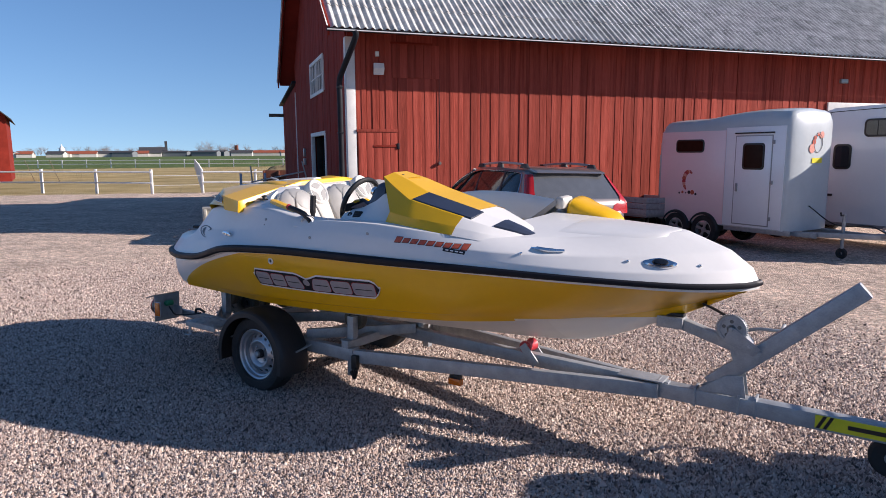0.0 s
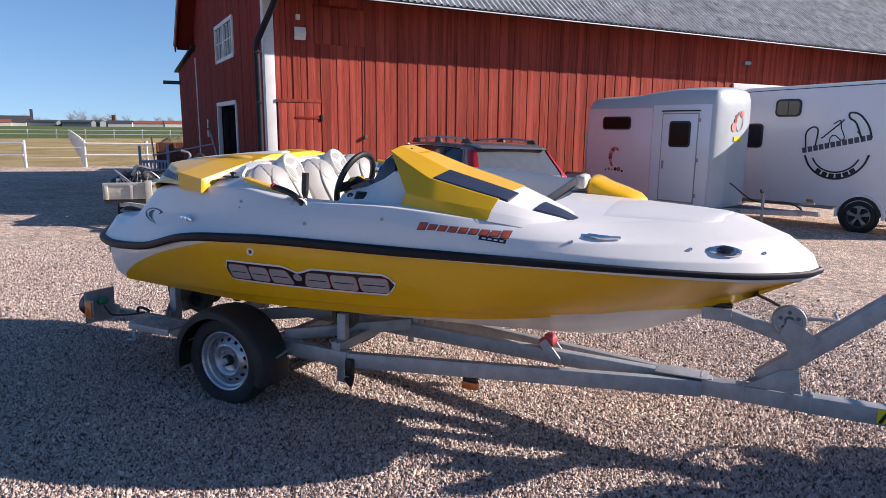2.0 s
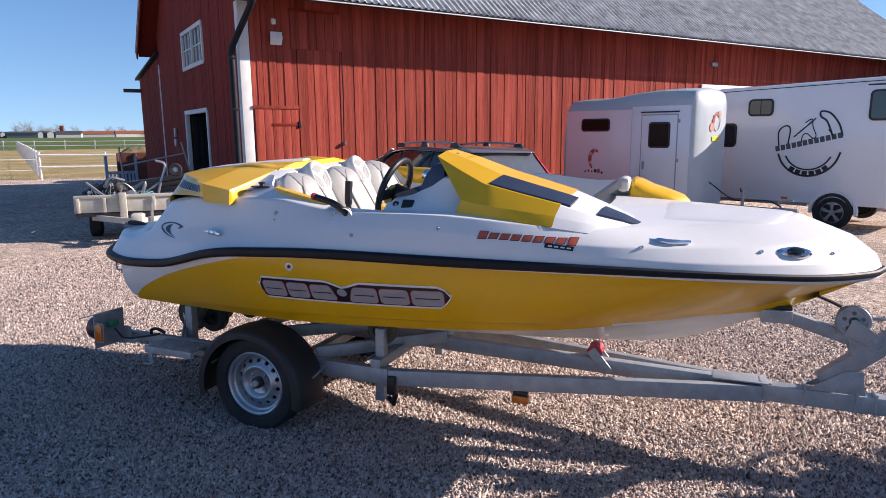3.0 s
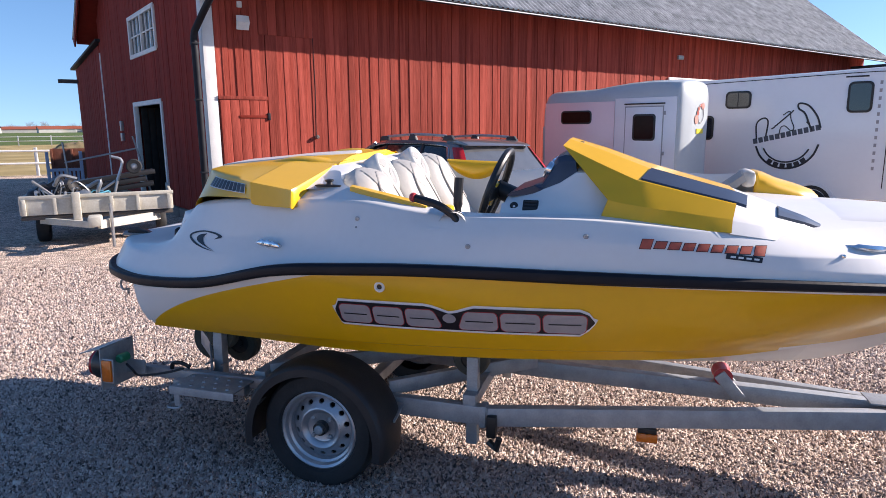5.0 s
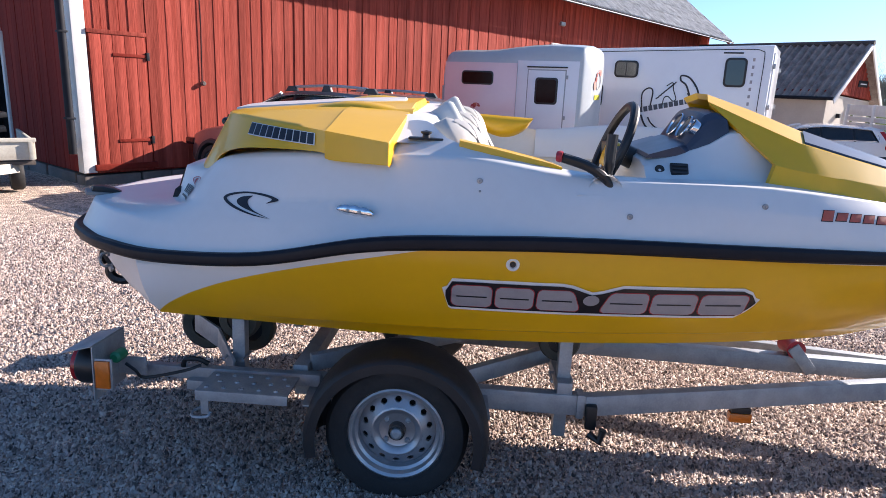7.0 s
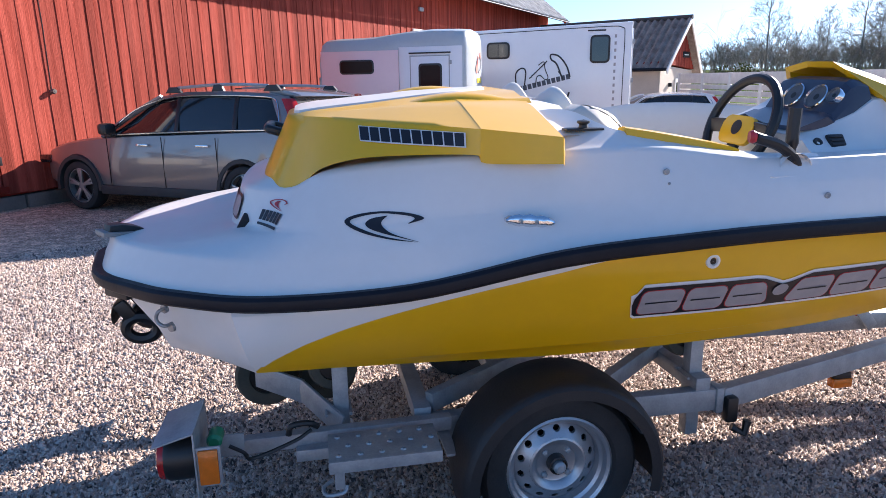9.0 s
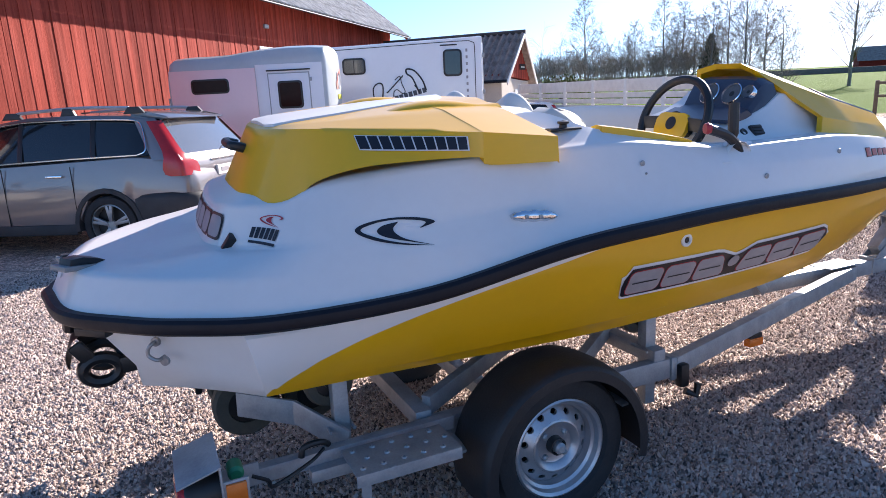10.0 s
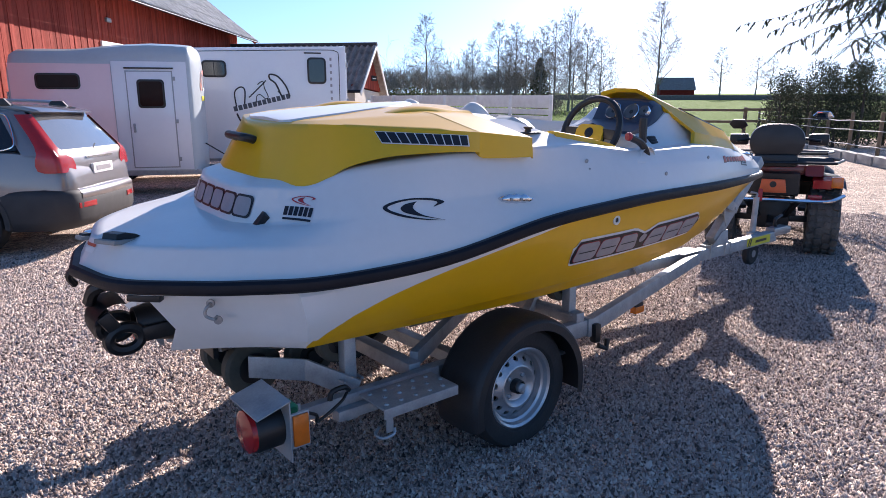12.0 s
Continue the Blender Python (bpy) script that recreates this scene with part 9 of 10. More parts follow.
def scrap_load():
    en = thing("scrap_engine", UTM @ pose(1.46, -0.45, 0.47), "black outboard-like engine scrap on the flatbed", "scrap")
    rng = random.Random(5)
    bm = bmesh.new()
    for cx, cy, cz, rx, ry, rz in ((0.22, 0.0, 0.20, 0.30, 0.26, 0.22), (0.02, -0.05, 0.27, 0.24, 0.25, 0.25), (0.36, 0.05, 0.13, 0.20, 0.2, 0.14), (-0.12, 0.0, 0.15, 0.15, 0.2, 0.16)):
        got = bmesh.ops.create_icosphere(bm, subdivisions=3, radius=1.0)["verts"]
        for v in got:
            d = 1.0 + 0.16 * math.sin(7 * v.co.x + 3 * cx) * math.sin(6 * v.co.z + 2) + rng.uniform(-0.05, 0.05)
            v.co = Vector((cx + rx * d * v.co.x, cy + ry * d * v.co.y, max(0.005, cz + rz * d * v.co.z)))
    part("cowling", bm, BLACK, en, "black crumpled cowling")
    for i in range(9):
        bm = bmesh.new()
        a = rng.uniform(-0.2, 0.25)
        tube(bm, smooth_line([(a + rng.uniform(-0.2, 0.2), 0.2 + rng.uniform(0, 0.08), rng.uniform(0.1, 0.5)) for j in range(4)], 4), rng.choice((0.010, 0.014, 0.02)), 6)
        part("hose", bm, (GREYMETAL, BLACK, RIM)[i % 3], en)
    part("cylinder_block", boxm(-0.36, -0.16, 0.05, 0.27, 0.0, 0.33, 0.04), GREYMETAL, en)
    bm = bmesh.new()
    tube(bm, smooth_line([(-0.3, 0.1, 0.35), (-0.5, 0.15, 0.45), (-0.45, 0.15, 0.25), (-0.6, 0.1, 0.05)], 4), 0.03, 8)
    tube(bm, smooth_line([(0.1, 0.2, 0.4), (0.0, 0.25, 0.55), (-0.2, 0.2, 0.5)], 4), 0.025, 8)
    part("hose", bm, GREYMETAL, en)
    jw = thing("jockey_wheel_scrap", UTM @ pose(0.75, -0.6, 0.47), "loose jockey wheel and frame lying on the flatbed", "scrap")
    bm = bmesh.new()
    tube(bm, smooth_line([(0.1, 0, 0.02), (0.0, 0.0, 0.4), (-0.1, 0.0, 0.72), (0.05, 0.0, 0.80)], 4), 0.022, 8)
    tube(bm, [(0.5, 0, 0.1), (0.02, 0.0, 0.42)], 0.018, 8)
    tube(bm, [(0.45, 0.05, 0.3), (0.25, 0.0, 0.02)], 0.018, 8)
    part("frame", bm, RIM, jw)
    part("wheel", lathe(bmesh.new(), [(0.05, 0.025), (0.10, 0.028), (0.115, 0.0), (0.10, -0.028), (0.05, -0.025)], 24, pose(-0.26, 0.05, 0.64), closed=True), TYRE, jw)
    part("rim", lathe(bmesh.new(), [(0.085, 0.02), (0.08, -0.01), (0.02, 0.0), (0.02, 0.03), (0.0005, 0.03)], 20, pose(-0.26, 0.05, 0.64)), RIM, jw)
    pl = thing("plank_stack", UTM @ pose(1.05, -0.9, 0.50), "black planks lying aslant on the flatbed", "planks")
    for i, (z, dx) in enumerate(((0.0, 0), (0.09, 0.1), (0.18, -0.05))):
        part("plank", boxm(-0.85 + dx, 0.75 + dx, -0.12, 0.12, 0.12 + z, 0.19 + z, 0.006, pose(0, 0, 0.06, 0, 7, 4 * i)), BLACK, pl)
    rp = thing("rope_coil", UTM @ pose(1.05, -0.35, 0.55), "coil of turquoise rope on the flatbed", "rope")
    bm = bmesh.new()
    pts = [(0.22 * math.cos(a * 0.7) + rng.uniform(-0.03, 0.03), 0.12 * math.sin(a * 0.7), 0.10 + 0.02 * (a % 5) + rng.uniform(0, 0.05)) for a in range(40)]
    tube(bm, pts, 0.012, 6)
    part("rope", bm, ROPEBLUE, rp)


scrap_load()


def yard_clutter():
    z0 = ground_z(-5.5, 17.5)
    b = thing("muck_container", pose(-6.8, 29.6, ground_z(-7, 29.6) - 0.15, 0, 0, 8), "rusty red steel container heaped with straw", "container")
    for y in (-0.7, 0.7):
        part("side", boxm(-1.3, 1.3, y - 0.03, y + 0.03, 0.05, 1.35, 0.01), RUST, b)
    for x in (-1.3, -0.65, 0.0, 0.65, 1.3):
        part("stiffener", boxm(x - 0.04, x + 0.04, -0.80, -0.73, 0.05, 1.33, 0.01), RUST, b)
    for x in (-1.3, 1.3):
        part("end", boxm(x - 0.03, x + 0.03, -0.67, 0.67, 0.05, 1.35, 0.01), RUST, b)
    bm = bmesh.new()
    rng = random.Random(8)
    rows = [[(-1.26 + 2.52 * i / 24, -0.66 + 1.32 * j / 8, 1.28 + 0.30 * math.sin(math.pi * i / 24) ** 0.5 * math.sin(math.pi * j / 8) ** 0.6 + rng.uniform(-0.05, 0.07)) for j in range(9)] for i in range(25)]
    skin(bm, rows)
    part("straw", bm, STRAW, b)
    g = thing("blue_bench", pose(-4.93, 16.7, z0, 0, 0, 14), "faded blue slatted bench stood among the scrap", "bench")
    for x in (-0.30, 0.30):
        part("post", boxm(x - 0.03, x + 0.03, -0.03, 0.03, 0.0, 1.30, 0.006), BLUEPAINT, g)
    for z in (0.55, 0.90):
        part("rail", boxm(-0.30, 0.30, -0.02, 0.02, z, z + 0.06, 0.005), BLUEPAINT, g)
    for i in range(7):
        part("slat", boxm(-0.25 + 0.075 * i, -0.205 + 0.075 * i, -0.012, 0.012, 0.61, 0.90, 0.003), BLUEPAINT, g)
    f = thing("steel_frame", pose(-3.9, 16.2, z0, 0, 0, 10), "bent grey steel gate frame leaning by the gable", "frame")
    for a, c in (((-0.8, 0, 0.0), (-0.9, 0, 1.5)), ((0.7, 0, 0.0), (0.35, 0, 1.6)), ((-0.9, 0, 1.1), (0.4, 0, 1.35)), ((-0.85, 0, 0.7), (0.5, 0, 0.75))):
        part("bar", tube(bmesh.new(), [a, c], 0.018, 6), GREYMETAL, f)


yard_clutter()


# ---- fences, houses, trees and distance ----
BARK = mat("grey_bark", (0.11, 0.09, 0.075), 0.9, var=0.4, scale=6, bump=0.4, bscale=30)
BIRCH = mat("pale_birch_bark", (0.30, 0.27, 0.24), 0.85, var=0.5, scale=5, bump=0.3, bscale=20)
TWIG = mat("bare_twigs", (0.30, 0.235, 0.19), 0.9, var=0.3, scale=3)
NEEDLE = mat("conifer_needles", (0.030, 0.052, 0.020), 0.75, var=0.5, scale=2, col2=(0.05, 0.065, 0.025))
HEDGELEAF = mat("dark_thuja_foliage", (0.030, 0.045, 0.018), 0.8, var=0.5, scale=2, col2=(0.055, 0.060, 0.028))
SHRUB = mat("yellow_green_shrub", (0.10, 0.11, 0.02), 0.85, var=0.4, scale=2)
ROOFRED = mat("red_clay_roof", (0.30, 0.075, 0.035), 0.85, var=0.3, scale=1.0)
TILEBROWN = mat("weathered_brown_roof", (0.34, 0.30, 0.27), 0.85, var=0.4, scale=3, bump=0.3, bscale=25, col2=(0.13, 0.095, 0.08))
ROOFDARK = mat("dark_roof", (0.05, 0.05, 0.055), 0.8, var=0.3, scale=1.0)
TOWNWALL = mat("pale_render", (0.55, 0.53, 0.48), 0.9, var=0.2, scale=0.5)
TOWNGREY = mat("grey_hall_cladding", (0.16, 0.18, 0.19), 0.8, var=0.2, scale=0.5)
HAZEWOOD = mat("haze_tinted_wood", (0.26, 0.225, 0.205), 0.95, var=0.3, scale=0.3)
PRECAST = mat("rendered_wall", (0.60, 0.55, 0.47), 0.85, var=0.15, scale=2, bump=0.2, bscale=40)
WIRE = mat("pale_fence_tape", (0.62, 0.62, 0.60), 0.6, var=0.2)
POSTWOOD = mat("grey_brown_post", (0.20, 0.15, 0.10), 0.85, var=0.4, scale=8, bump=0.2)


def rail_fence(name, a, b, n, label, rails=(0.52, 1.02), h=1.15, r0=0.04, first=0):
    """White posts with round rails between two places."""
    f = thing(name, Matrix.Identity(4), label, "fence")
    pts = []
    for i in range(n + 1):
        x, y = a[0] + (b[0] - a[0]) * i / n, a[1] + (b[1] - a[1]) * i / n
        pts.append((x, y, ground_z(x, y)))
    for x, y, g in pts[first:]:
        part("post", boxm(x - 0.055, x + 0.055, y - 0.055, y + 0.055, g - 0.1, g + h, 0.012), WHITEPAINT, f)
    for p, q in zip(pts, pts[1:]):
        for r in rails:
            part("rail", tube(bmesh.new(), [(p[0], p[1] - 0.06, p[2] + r), (q[0], q[1] - 0.06, q[2] + r)], r0, 8), WHITEPAINT, f)
    return f


rail_fence("paddock_fence", (-27.5, 31.8), (-13.73, 30.37), 5, "white-painted post and rail paddock fence")
rail_fence("paddock_fence", (-11.74, 31.4), (-33.0, 86.0), 18, "white paddock fence running away across the field", r0=0.006)
rail_fence("paddock_fence", (-11.74, 31.4), (-2.0, 33.5), 4, "white-painted post and rail paddock fence", first=1)
rail_fence("paddock_fence", (-95.0, 92.0), (-12.0, 90.0), 24, "long white fence across the far paddock")
# two slack wires to the corner post
wf = thing("wire_strand", Matrix.Identity(4), "thin wires closing the paddock corner", "wire")
for z in (0.4, 0.85):
    part("wire", tube(bmesh.new(), [(-13.73, 30.37, ground_z(-13.7, 30.4) + z), (-11.74, 31.4, ground_z(-11.7, 31.4) + z)], 0.012, 5), WIRE, wf)
pp = thing("lean_poles", Matrix.Identity(4), "grey poles leaning in the paddock", "poles")
for x, y in ((-26.5, 42.0), (-24.9, 42.0)):
    part("pole", tube(bmesh.new(), [(x, y, ground_z(x, y)), (x - 0.6, y, ground_z(x, y) + 1.5)], 0.02, 6), POSTWOOD, pp)


def gable_house(name, m, w, d, eave, ridge, wall, roof, label, category="house", over=0.35, kind=""):
    """A plain house: x along the gable (centre 0), y along the ridge."""
    h = thing(name, m, label, category, kind=kind)
    bm = bmesh.new()
    prism(bm, [(-w / 2, -0.6), (w / 2, -0.6), (w / 2, eave), (0, ridge), (-w / 2, eave)], 0.0, d, "y")
    part("wall", bm, wall, h)
    s = (ridge - eave) / (w / 2)
    for sg in (-1, 1):
        bm = bmesh.new()
        ex = sg * (w / 2 + over)
        prism(bm, [(0, ridge + 0.10), (ex, eave - over * s + 0.10), (ex, eave - over * s + 0.02), (0, ridge + 0.0)], -over, d + over, "y")
        part("roof", bm, roof, h)
    return h


def red_house():
    h = gable_house("red_house", pose(-34.0, 43.7, -0.5, 0, 0, 32), 8.0, 9.0, 4.8, 8.5, FALUFLAT, ROOFDARK, "two-storey red wooden house with white windows")
    for x, z in ((2.62, 1.3), (2.62, 3.5), (0.3, 1.3), (0.3, 3.5)):
        w = part("window", boxm(x - 0.6, x + 0.6, -0.06, 0.0, z, z + 1.17, 0.01), WHITEPAINT, h, "white window frame")
        part("pane", boxm(x - 0.48, x - 0.03, -0.075, -0.06, z + 0.12, z + 1.05), GLASSDARK, w)
        part("pane", boxm(x + 0.03, x + 0.48, -0.075, -0.06, z + 0.12, z + 1.05), GLASSDARK, w)
    part("footing", boxm(-4.02, 4.02, -0.03, 9.0, -0.6, 0.15), CONCRETE, h)
    return h


red_house()


def small_house():
    """Rendered annex with a red gable and wavy grey roof: x along the gable, y back along the ridge."""
    m = pose(22.45, 15.5, ground_z(22.4, 15.5), 0, 0, 8)
    g = ground_z(22.4, 15.5)
    eL, eR, pz, le = 1.85 - g, 1.65 - g, 3.5 - g, 9.0
    xl, xr = -2.1, 1.7
    h = thing("small_house", m, "small rendered house with red gable and wavy grey roof", "house")
    bm = bmesh.new()
    prism(bm, [(xl, 0.0), (xr, 0.0), (xr, eR - 0.05), (xl, eL - 0.05)], 0.0, le, "y")
    part("wall", bm, PRECAST, h, "pale rendered wall")
    bm = bmesh.new()
    prism(bm, [(xl, eL), (xr, eR), (0.0, pz - 0.08)], -0.04, le, "y")
    part("gable", bm, FALUFLAT, h, "red boarded gable")
    x = xl + 0.1
    while x < xr - 0.1:
        zt = (eL + (pz - 0.1 - eL) * (x - xl) / -xl) if x < 0 else (eR + (pz - 0.1 - eR) * (xr - x) / xr)
        zb = eL + (eR - eL) * (x - xl) / (xr - xl)
        part("plank", boxm(x, x + 0.14, -0.065, -0.04, zb, max(zb + 0.03, zt - 0.08), 0.003), FALU, h)
        x += 0.15
    # left slope in waves that run down the roof, right slope plain
    bm = bmesh.new()
    sl = (pz - eL) / -xl
    n = int(le / 0.25) * 6
    rows = []
    for u in (0.0, 1.0):
        xx = (xl - 0.35) * (1 - u)
        zz = pz + sl * xx
        rows.append([(xx - 0.05 * math.sin(2 * math.pi * i / 6) * 0.6, -0.35 + (le + 0.7) * i / n, zz + 0.06 + 0.05 * math.sin(2 * math.pi * i / 6)) for i in range(n + 1)])
    skin(bm, rows)
    part("roof_slope", bm, TILEBROWN, h, "weathered brown profiled roof")
    bm = bmesh.new()
    sr = (pz - eR) / xr
    beam(bm, (0.0, le / 2, pz + 0.04), (xr + 0.3, le / 2, pz - sr * (xr + 0.3) + 0.04), le + 0.7, 0.06)
    part("roof_slope", bm, TILEBROWN, h)
    bm = bmesh.new()
    beam(bm, (xl - 0.38, -0.36, pz + sl * (xl - 0.38) - 0.02), (0, -0.36, pz - 0.02), 0.04, 0.16)
    beam(bm, (xr + 0.32, -0.36, pz - sr * (xr + 0.32) - 0.02), (0, -0.36, pz - 0.02), 0.04, 0.16)
    part("verge_board", bm, WHITEPAINT, h, "pale verge board")
    part("ridge_cap", tube(bmesh.new(), [(0, -0.4, pz + 0.08), (0, le + 0.4, pz + 0.08)], 0.09, 8), ROOFDARK, h)
    part("gutter", tube(bmesh.new(), [(xl - 0.4, -0.35, eL - 0.22), (xl - 0.4, le + 0.3, eL - 0.22)], 0.06, 8), BLACKMETAL, h)
    part("downpipe", tube(bmesh.new(), [(xl - 0.06, 2.2, eL - 0.2), (xl - 0.06, 2.2, 0.1)], 0.06, 8), BLACKMETAL, h)
    dr = part("door", boxm(-0.45, 0.35, -0.05, 0.0, 0.05, 1.95, 0.01), WHITEPAINT, h, "glazed white door")
    part("pane", boxm(-0.33, 0.23, -0.06, -0.05, 0.45, 1.8), GLASSDARK, dr)
    for k in range(4):
        part("window", boxm(xl - 0.03, xl, 4.0 + k * 1.1, 4.7 + k * 1.1, 1.0, 1.7, 0.006), GLASSDARK, h)
    part("wall_lamp", boxm(-1.15, -1.0, -0.12, 0.0, 1.65, 1.8, 0.02), BLACKMETAL, h)
    part("sign", boxm(0.15, 1.0, -0.09, -0.066, 2.75, 2.98, 0.02), BLACKMETAL, h, "dark lettered sign under the gable")
    part("sign_bar", boxm(0.3, 0.85, -0.094, -0.09, 2.84, 2.88), DECALWHITE, h)
    return h


small_house()


def slat_fence():
    """A tall pale slatted garden fence."""
    a, b = Vector((14.2, 6.5)), Vector((20.5, 14.5))
    n = 6
    f = thing("slat_fence", Matrix.Identity(4), "tall white horizontal-slat garden fence", "fence")
    for i in range(n + 1):
        p = a.lerp(b, i / n)
        g = ground_z(p.x, p.y)
        part("post", boxm(p.x - 0.05, p.x + 0.05, p.y - 0.05, p.y + 0.05, g - 0.05, 1.48, 0.01), WHITEPAINT, f)
    for i in range(n):
        p, q = a.lerp(b, i / n), a.lerp(b, (i + 1) / n)
        z = -0.35
        while z < 1.40:
            hgt = 0.15 if z < 1.1 else 0.34
            bm = bmesh.new()
            beam(bm, (p.x, p.y, z + hgt / 2), (q.x, q.y, z + hgt / 2), 0.025, hgt, 0.004)
            part("slat", bm, WHITEPAINT, f)
            z += hgt + 0.035
    return f


slat_fence()


def kerb_and_wire():
    k = thing("kerb", Matrix.Identity(4), "low concrete kerb edging the gravel", "kerb", kind="structure")
    for i in range(16):
        x = 9.0 + 1.25 * i
        y = -1.75 + 0.035 * (x - 13)
        g = ground_z(x, y)
        part("kerb_stone", boxm(x, x + 1.235, y - 0.10, y + 0.10, g - 0.2, g + 0.24, 0.02), CONCRETE, k)
    f = thing("wire_fence", Matrix.Identity(4), "wooden post and pale tape paddock fence", "fence")
    px = [9.2 + 2.4 * i for i in range(11)]
    pts = [(x, -2.15 + 0.035 * (x - 13)) for x in px]
    for x, y in pts:
        g = ground_z(x, y)
        part("post", tube(bmesh.new(), [(x, y, g - 0.1), (x, y, g + 1.35)], [0.055, 0.05], 10), POSTWOOD, f)
    for (x0, y0), (x1, y1) in zip(pts, pts[1:]):
        for z in (0.42, 0.85, 1.12):
            part("tape", tube(bmesh.new(), [(x0, y0 + 0.06, ground_z(x0, y0) + z), ((x0 + x1) / 2, (y0 + y1) / 2 + 0.06, (ground_z(x0, y0) + ground_z(x1, y1)) / 2 + z - 0.02), (x1, y1 + 0.06, ground_z(x1, y1) + z)], 0.011, 5), WIRE, f)
    # rail fence across the end, before the green field
    g = thing("rail_fence", Matrix.Identity(4), "grey weathered rail fence at the field edge", "fence")
    for i in range(3):
        x, y = 31.0, -3.5 + 3 * i
        part("post", boxm(x - 0.08, x + 0.08, y - 0.08, y + 0.08, ground_z(x, y) - 0.1, ground_z(x, y) + 1.45, 0.02), POSTWOOD, g)
        if i < 2:
            for z in (0.7, 1.25):
                part("rail", boxm(x - 0.12, x - 0.08, y, y + 3, ground_z(x, y) + z, ground_z(x, y) + z + 0.12, 0.01), POSTWOOD, g)


kerb_and_wire()


# ---- trees ----
def grow(bm, p, d, length, r, depth, rng, droop, tw, n=5, thin=0.004):
    """One limb with its side branches, as tapering bars."""
    pts, rad = [p.copy()], [r]
    q, w = p.copy(), d.normalized()
    for i in range(n):
        w = (w + Vector((rng.uniform(-1, 1), rng.uniform(-1, 1), rng.uniform(-0.6, 0.9))) * 0.13 + Vector((0, 0, -droop))).normalized()
        q = q + w * (length / n)
        pts.append(q.copy())
        rad.append(max(thin, r * (1 - 0.82 * (i + 1) / n)))
    tube(bm, [tuple(v) for v in pts], rad, 5 if depth > 1 else 3, caps=False)
    if depth <= 0:
        return
    for k in range(tw):
        i = rng.randint(1, n - 1) if depth < 3 else min(n, 2 + int((n - 2) * k / tw))
        s = pts[i]
        axis = (pts[min(n, i + 1)] - pts[i - 1]).normalized()
        side = Vector((rng.uniform(-1, 1), rng.uniform(-1, 1), rng.uniform(-0.1, 0.4))).normalized()
        b = (axis * rng.uniform(0.45, 0.9) + side * 0.8).normalized()
        grow(bm, s, b, length * rng.uniform(0.36, 0.56), max(0.006, rad[i] * 0.55), depth - 1, rng, droop, tw, max(3, n - 1), thin)


def twig_mesh(name, segs, material):
    """Many tapering three-sided twigs (p, q, r0, r1) in one mesh."""
    sg = np.array(segs, float)
    p, q, r0, r1 = sg[:, 0:3], sg[:, 3:6], sg[:, 6], sg[:, 7]
    d = q - p
    d /= np.maximum(np.linalg.norm(d, axis=1, keepdims=True), 1e-6)
    ref = np.where(np.abs(d[:, 2:3]) < 0.9, np.array([[0, 0, 1.0]]), np.array([[1.0, 0, 0]]))
    u = np.cross(d, ref)
    u /= np.linalg.norm(u, axis=1, keepdims=True)
    v = np.cross(d, u)
    co = []
    for base, r in ((p, r0), (q, r1)):
        for k in range(3):
            a = 2 * math.pi * k / 3
            co.append(base + (u * math.cos(a) + v * math.sin(a)) * r[:, None])
    co = np.stack(co, 1).reshape(-1, 3)
    f = np.array([(0, 1, 4, 3), (1, 2, 5, 4), (2, 0, 3, 5)])
    faces = (f[None] + 6 * np.arange(len(sg))[:, None, None]).reshape(-1, 4)
    me = bpy.data.meshes.new(name)
    me.from_pydata(co.tolist(), [], faces.tolist())
    me.materials.append(material)
    return me


def branch(segs, rng, p, d, length, r, depth, kids, lift=0.0, n=4, thin=0.004):
    """A crooked branch with side twigs, written into segs."""
    w, q = d.normalized(), p.copy()
    pts = [q.copy()]
    for i in range(n):
        w = (w + Vector((rng.gauss(0, 1), rng.gauss(0, 1), rng.gauss(0, 0.8))) * 0.12 + Vector((0, 0, lift))).normalized()
        e = q + w * (length / n)
        segs.append((*q, *e, max(thin, r * (1 - 0.85 * i / n)), max(thin, r * (1 - 0.85 * (i + 1) / n))))
        q = e
        pts.append(q.copy())
    if depth <= 0:
        return
    for k in range(kids):
        u = 0.25 + 0.75 * (k + rng.random()) / kids
        i = min(n - 1, int(u * n))
        s = pts[i].lerp(pts[i + 1], u * n - i)
        ax = (pts[i + 1] - pts[i]).normalized()
        side = Vector((rng.gauss(0, 1), rng.gauss(0, 1), rng.gauss(0, 0.7))).normalized()
        branch(segs, rng, s, ax * 0.8 + side * 0.75, length * rng.uniform(0.32, 0.6) * (1.15 - 0.45 * u), max(thin, r * 0.42), depth - 1, kids, lift * 0.6, max(2, n - 1), thin)


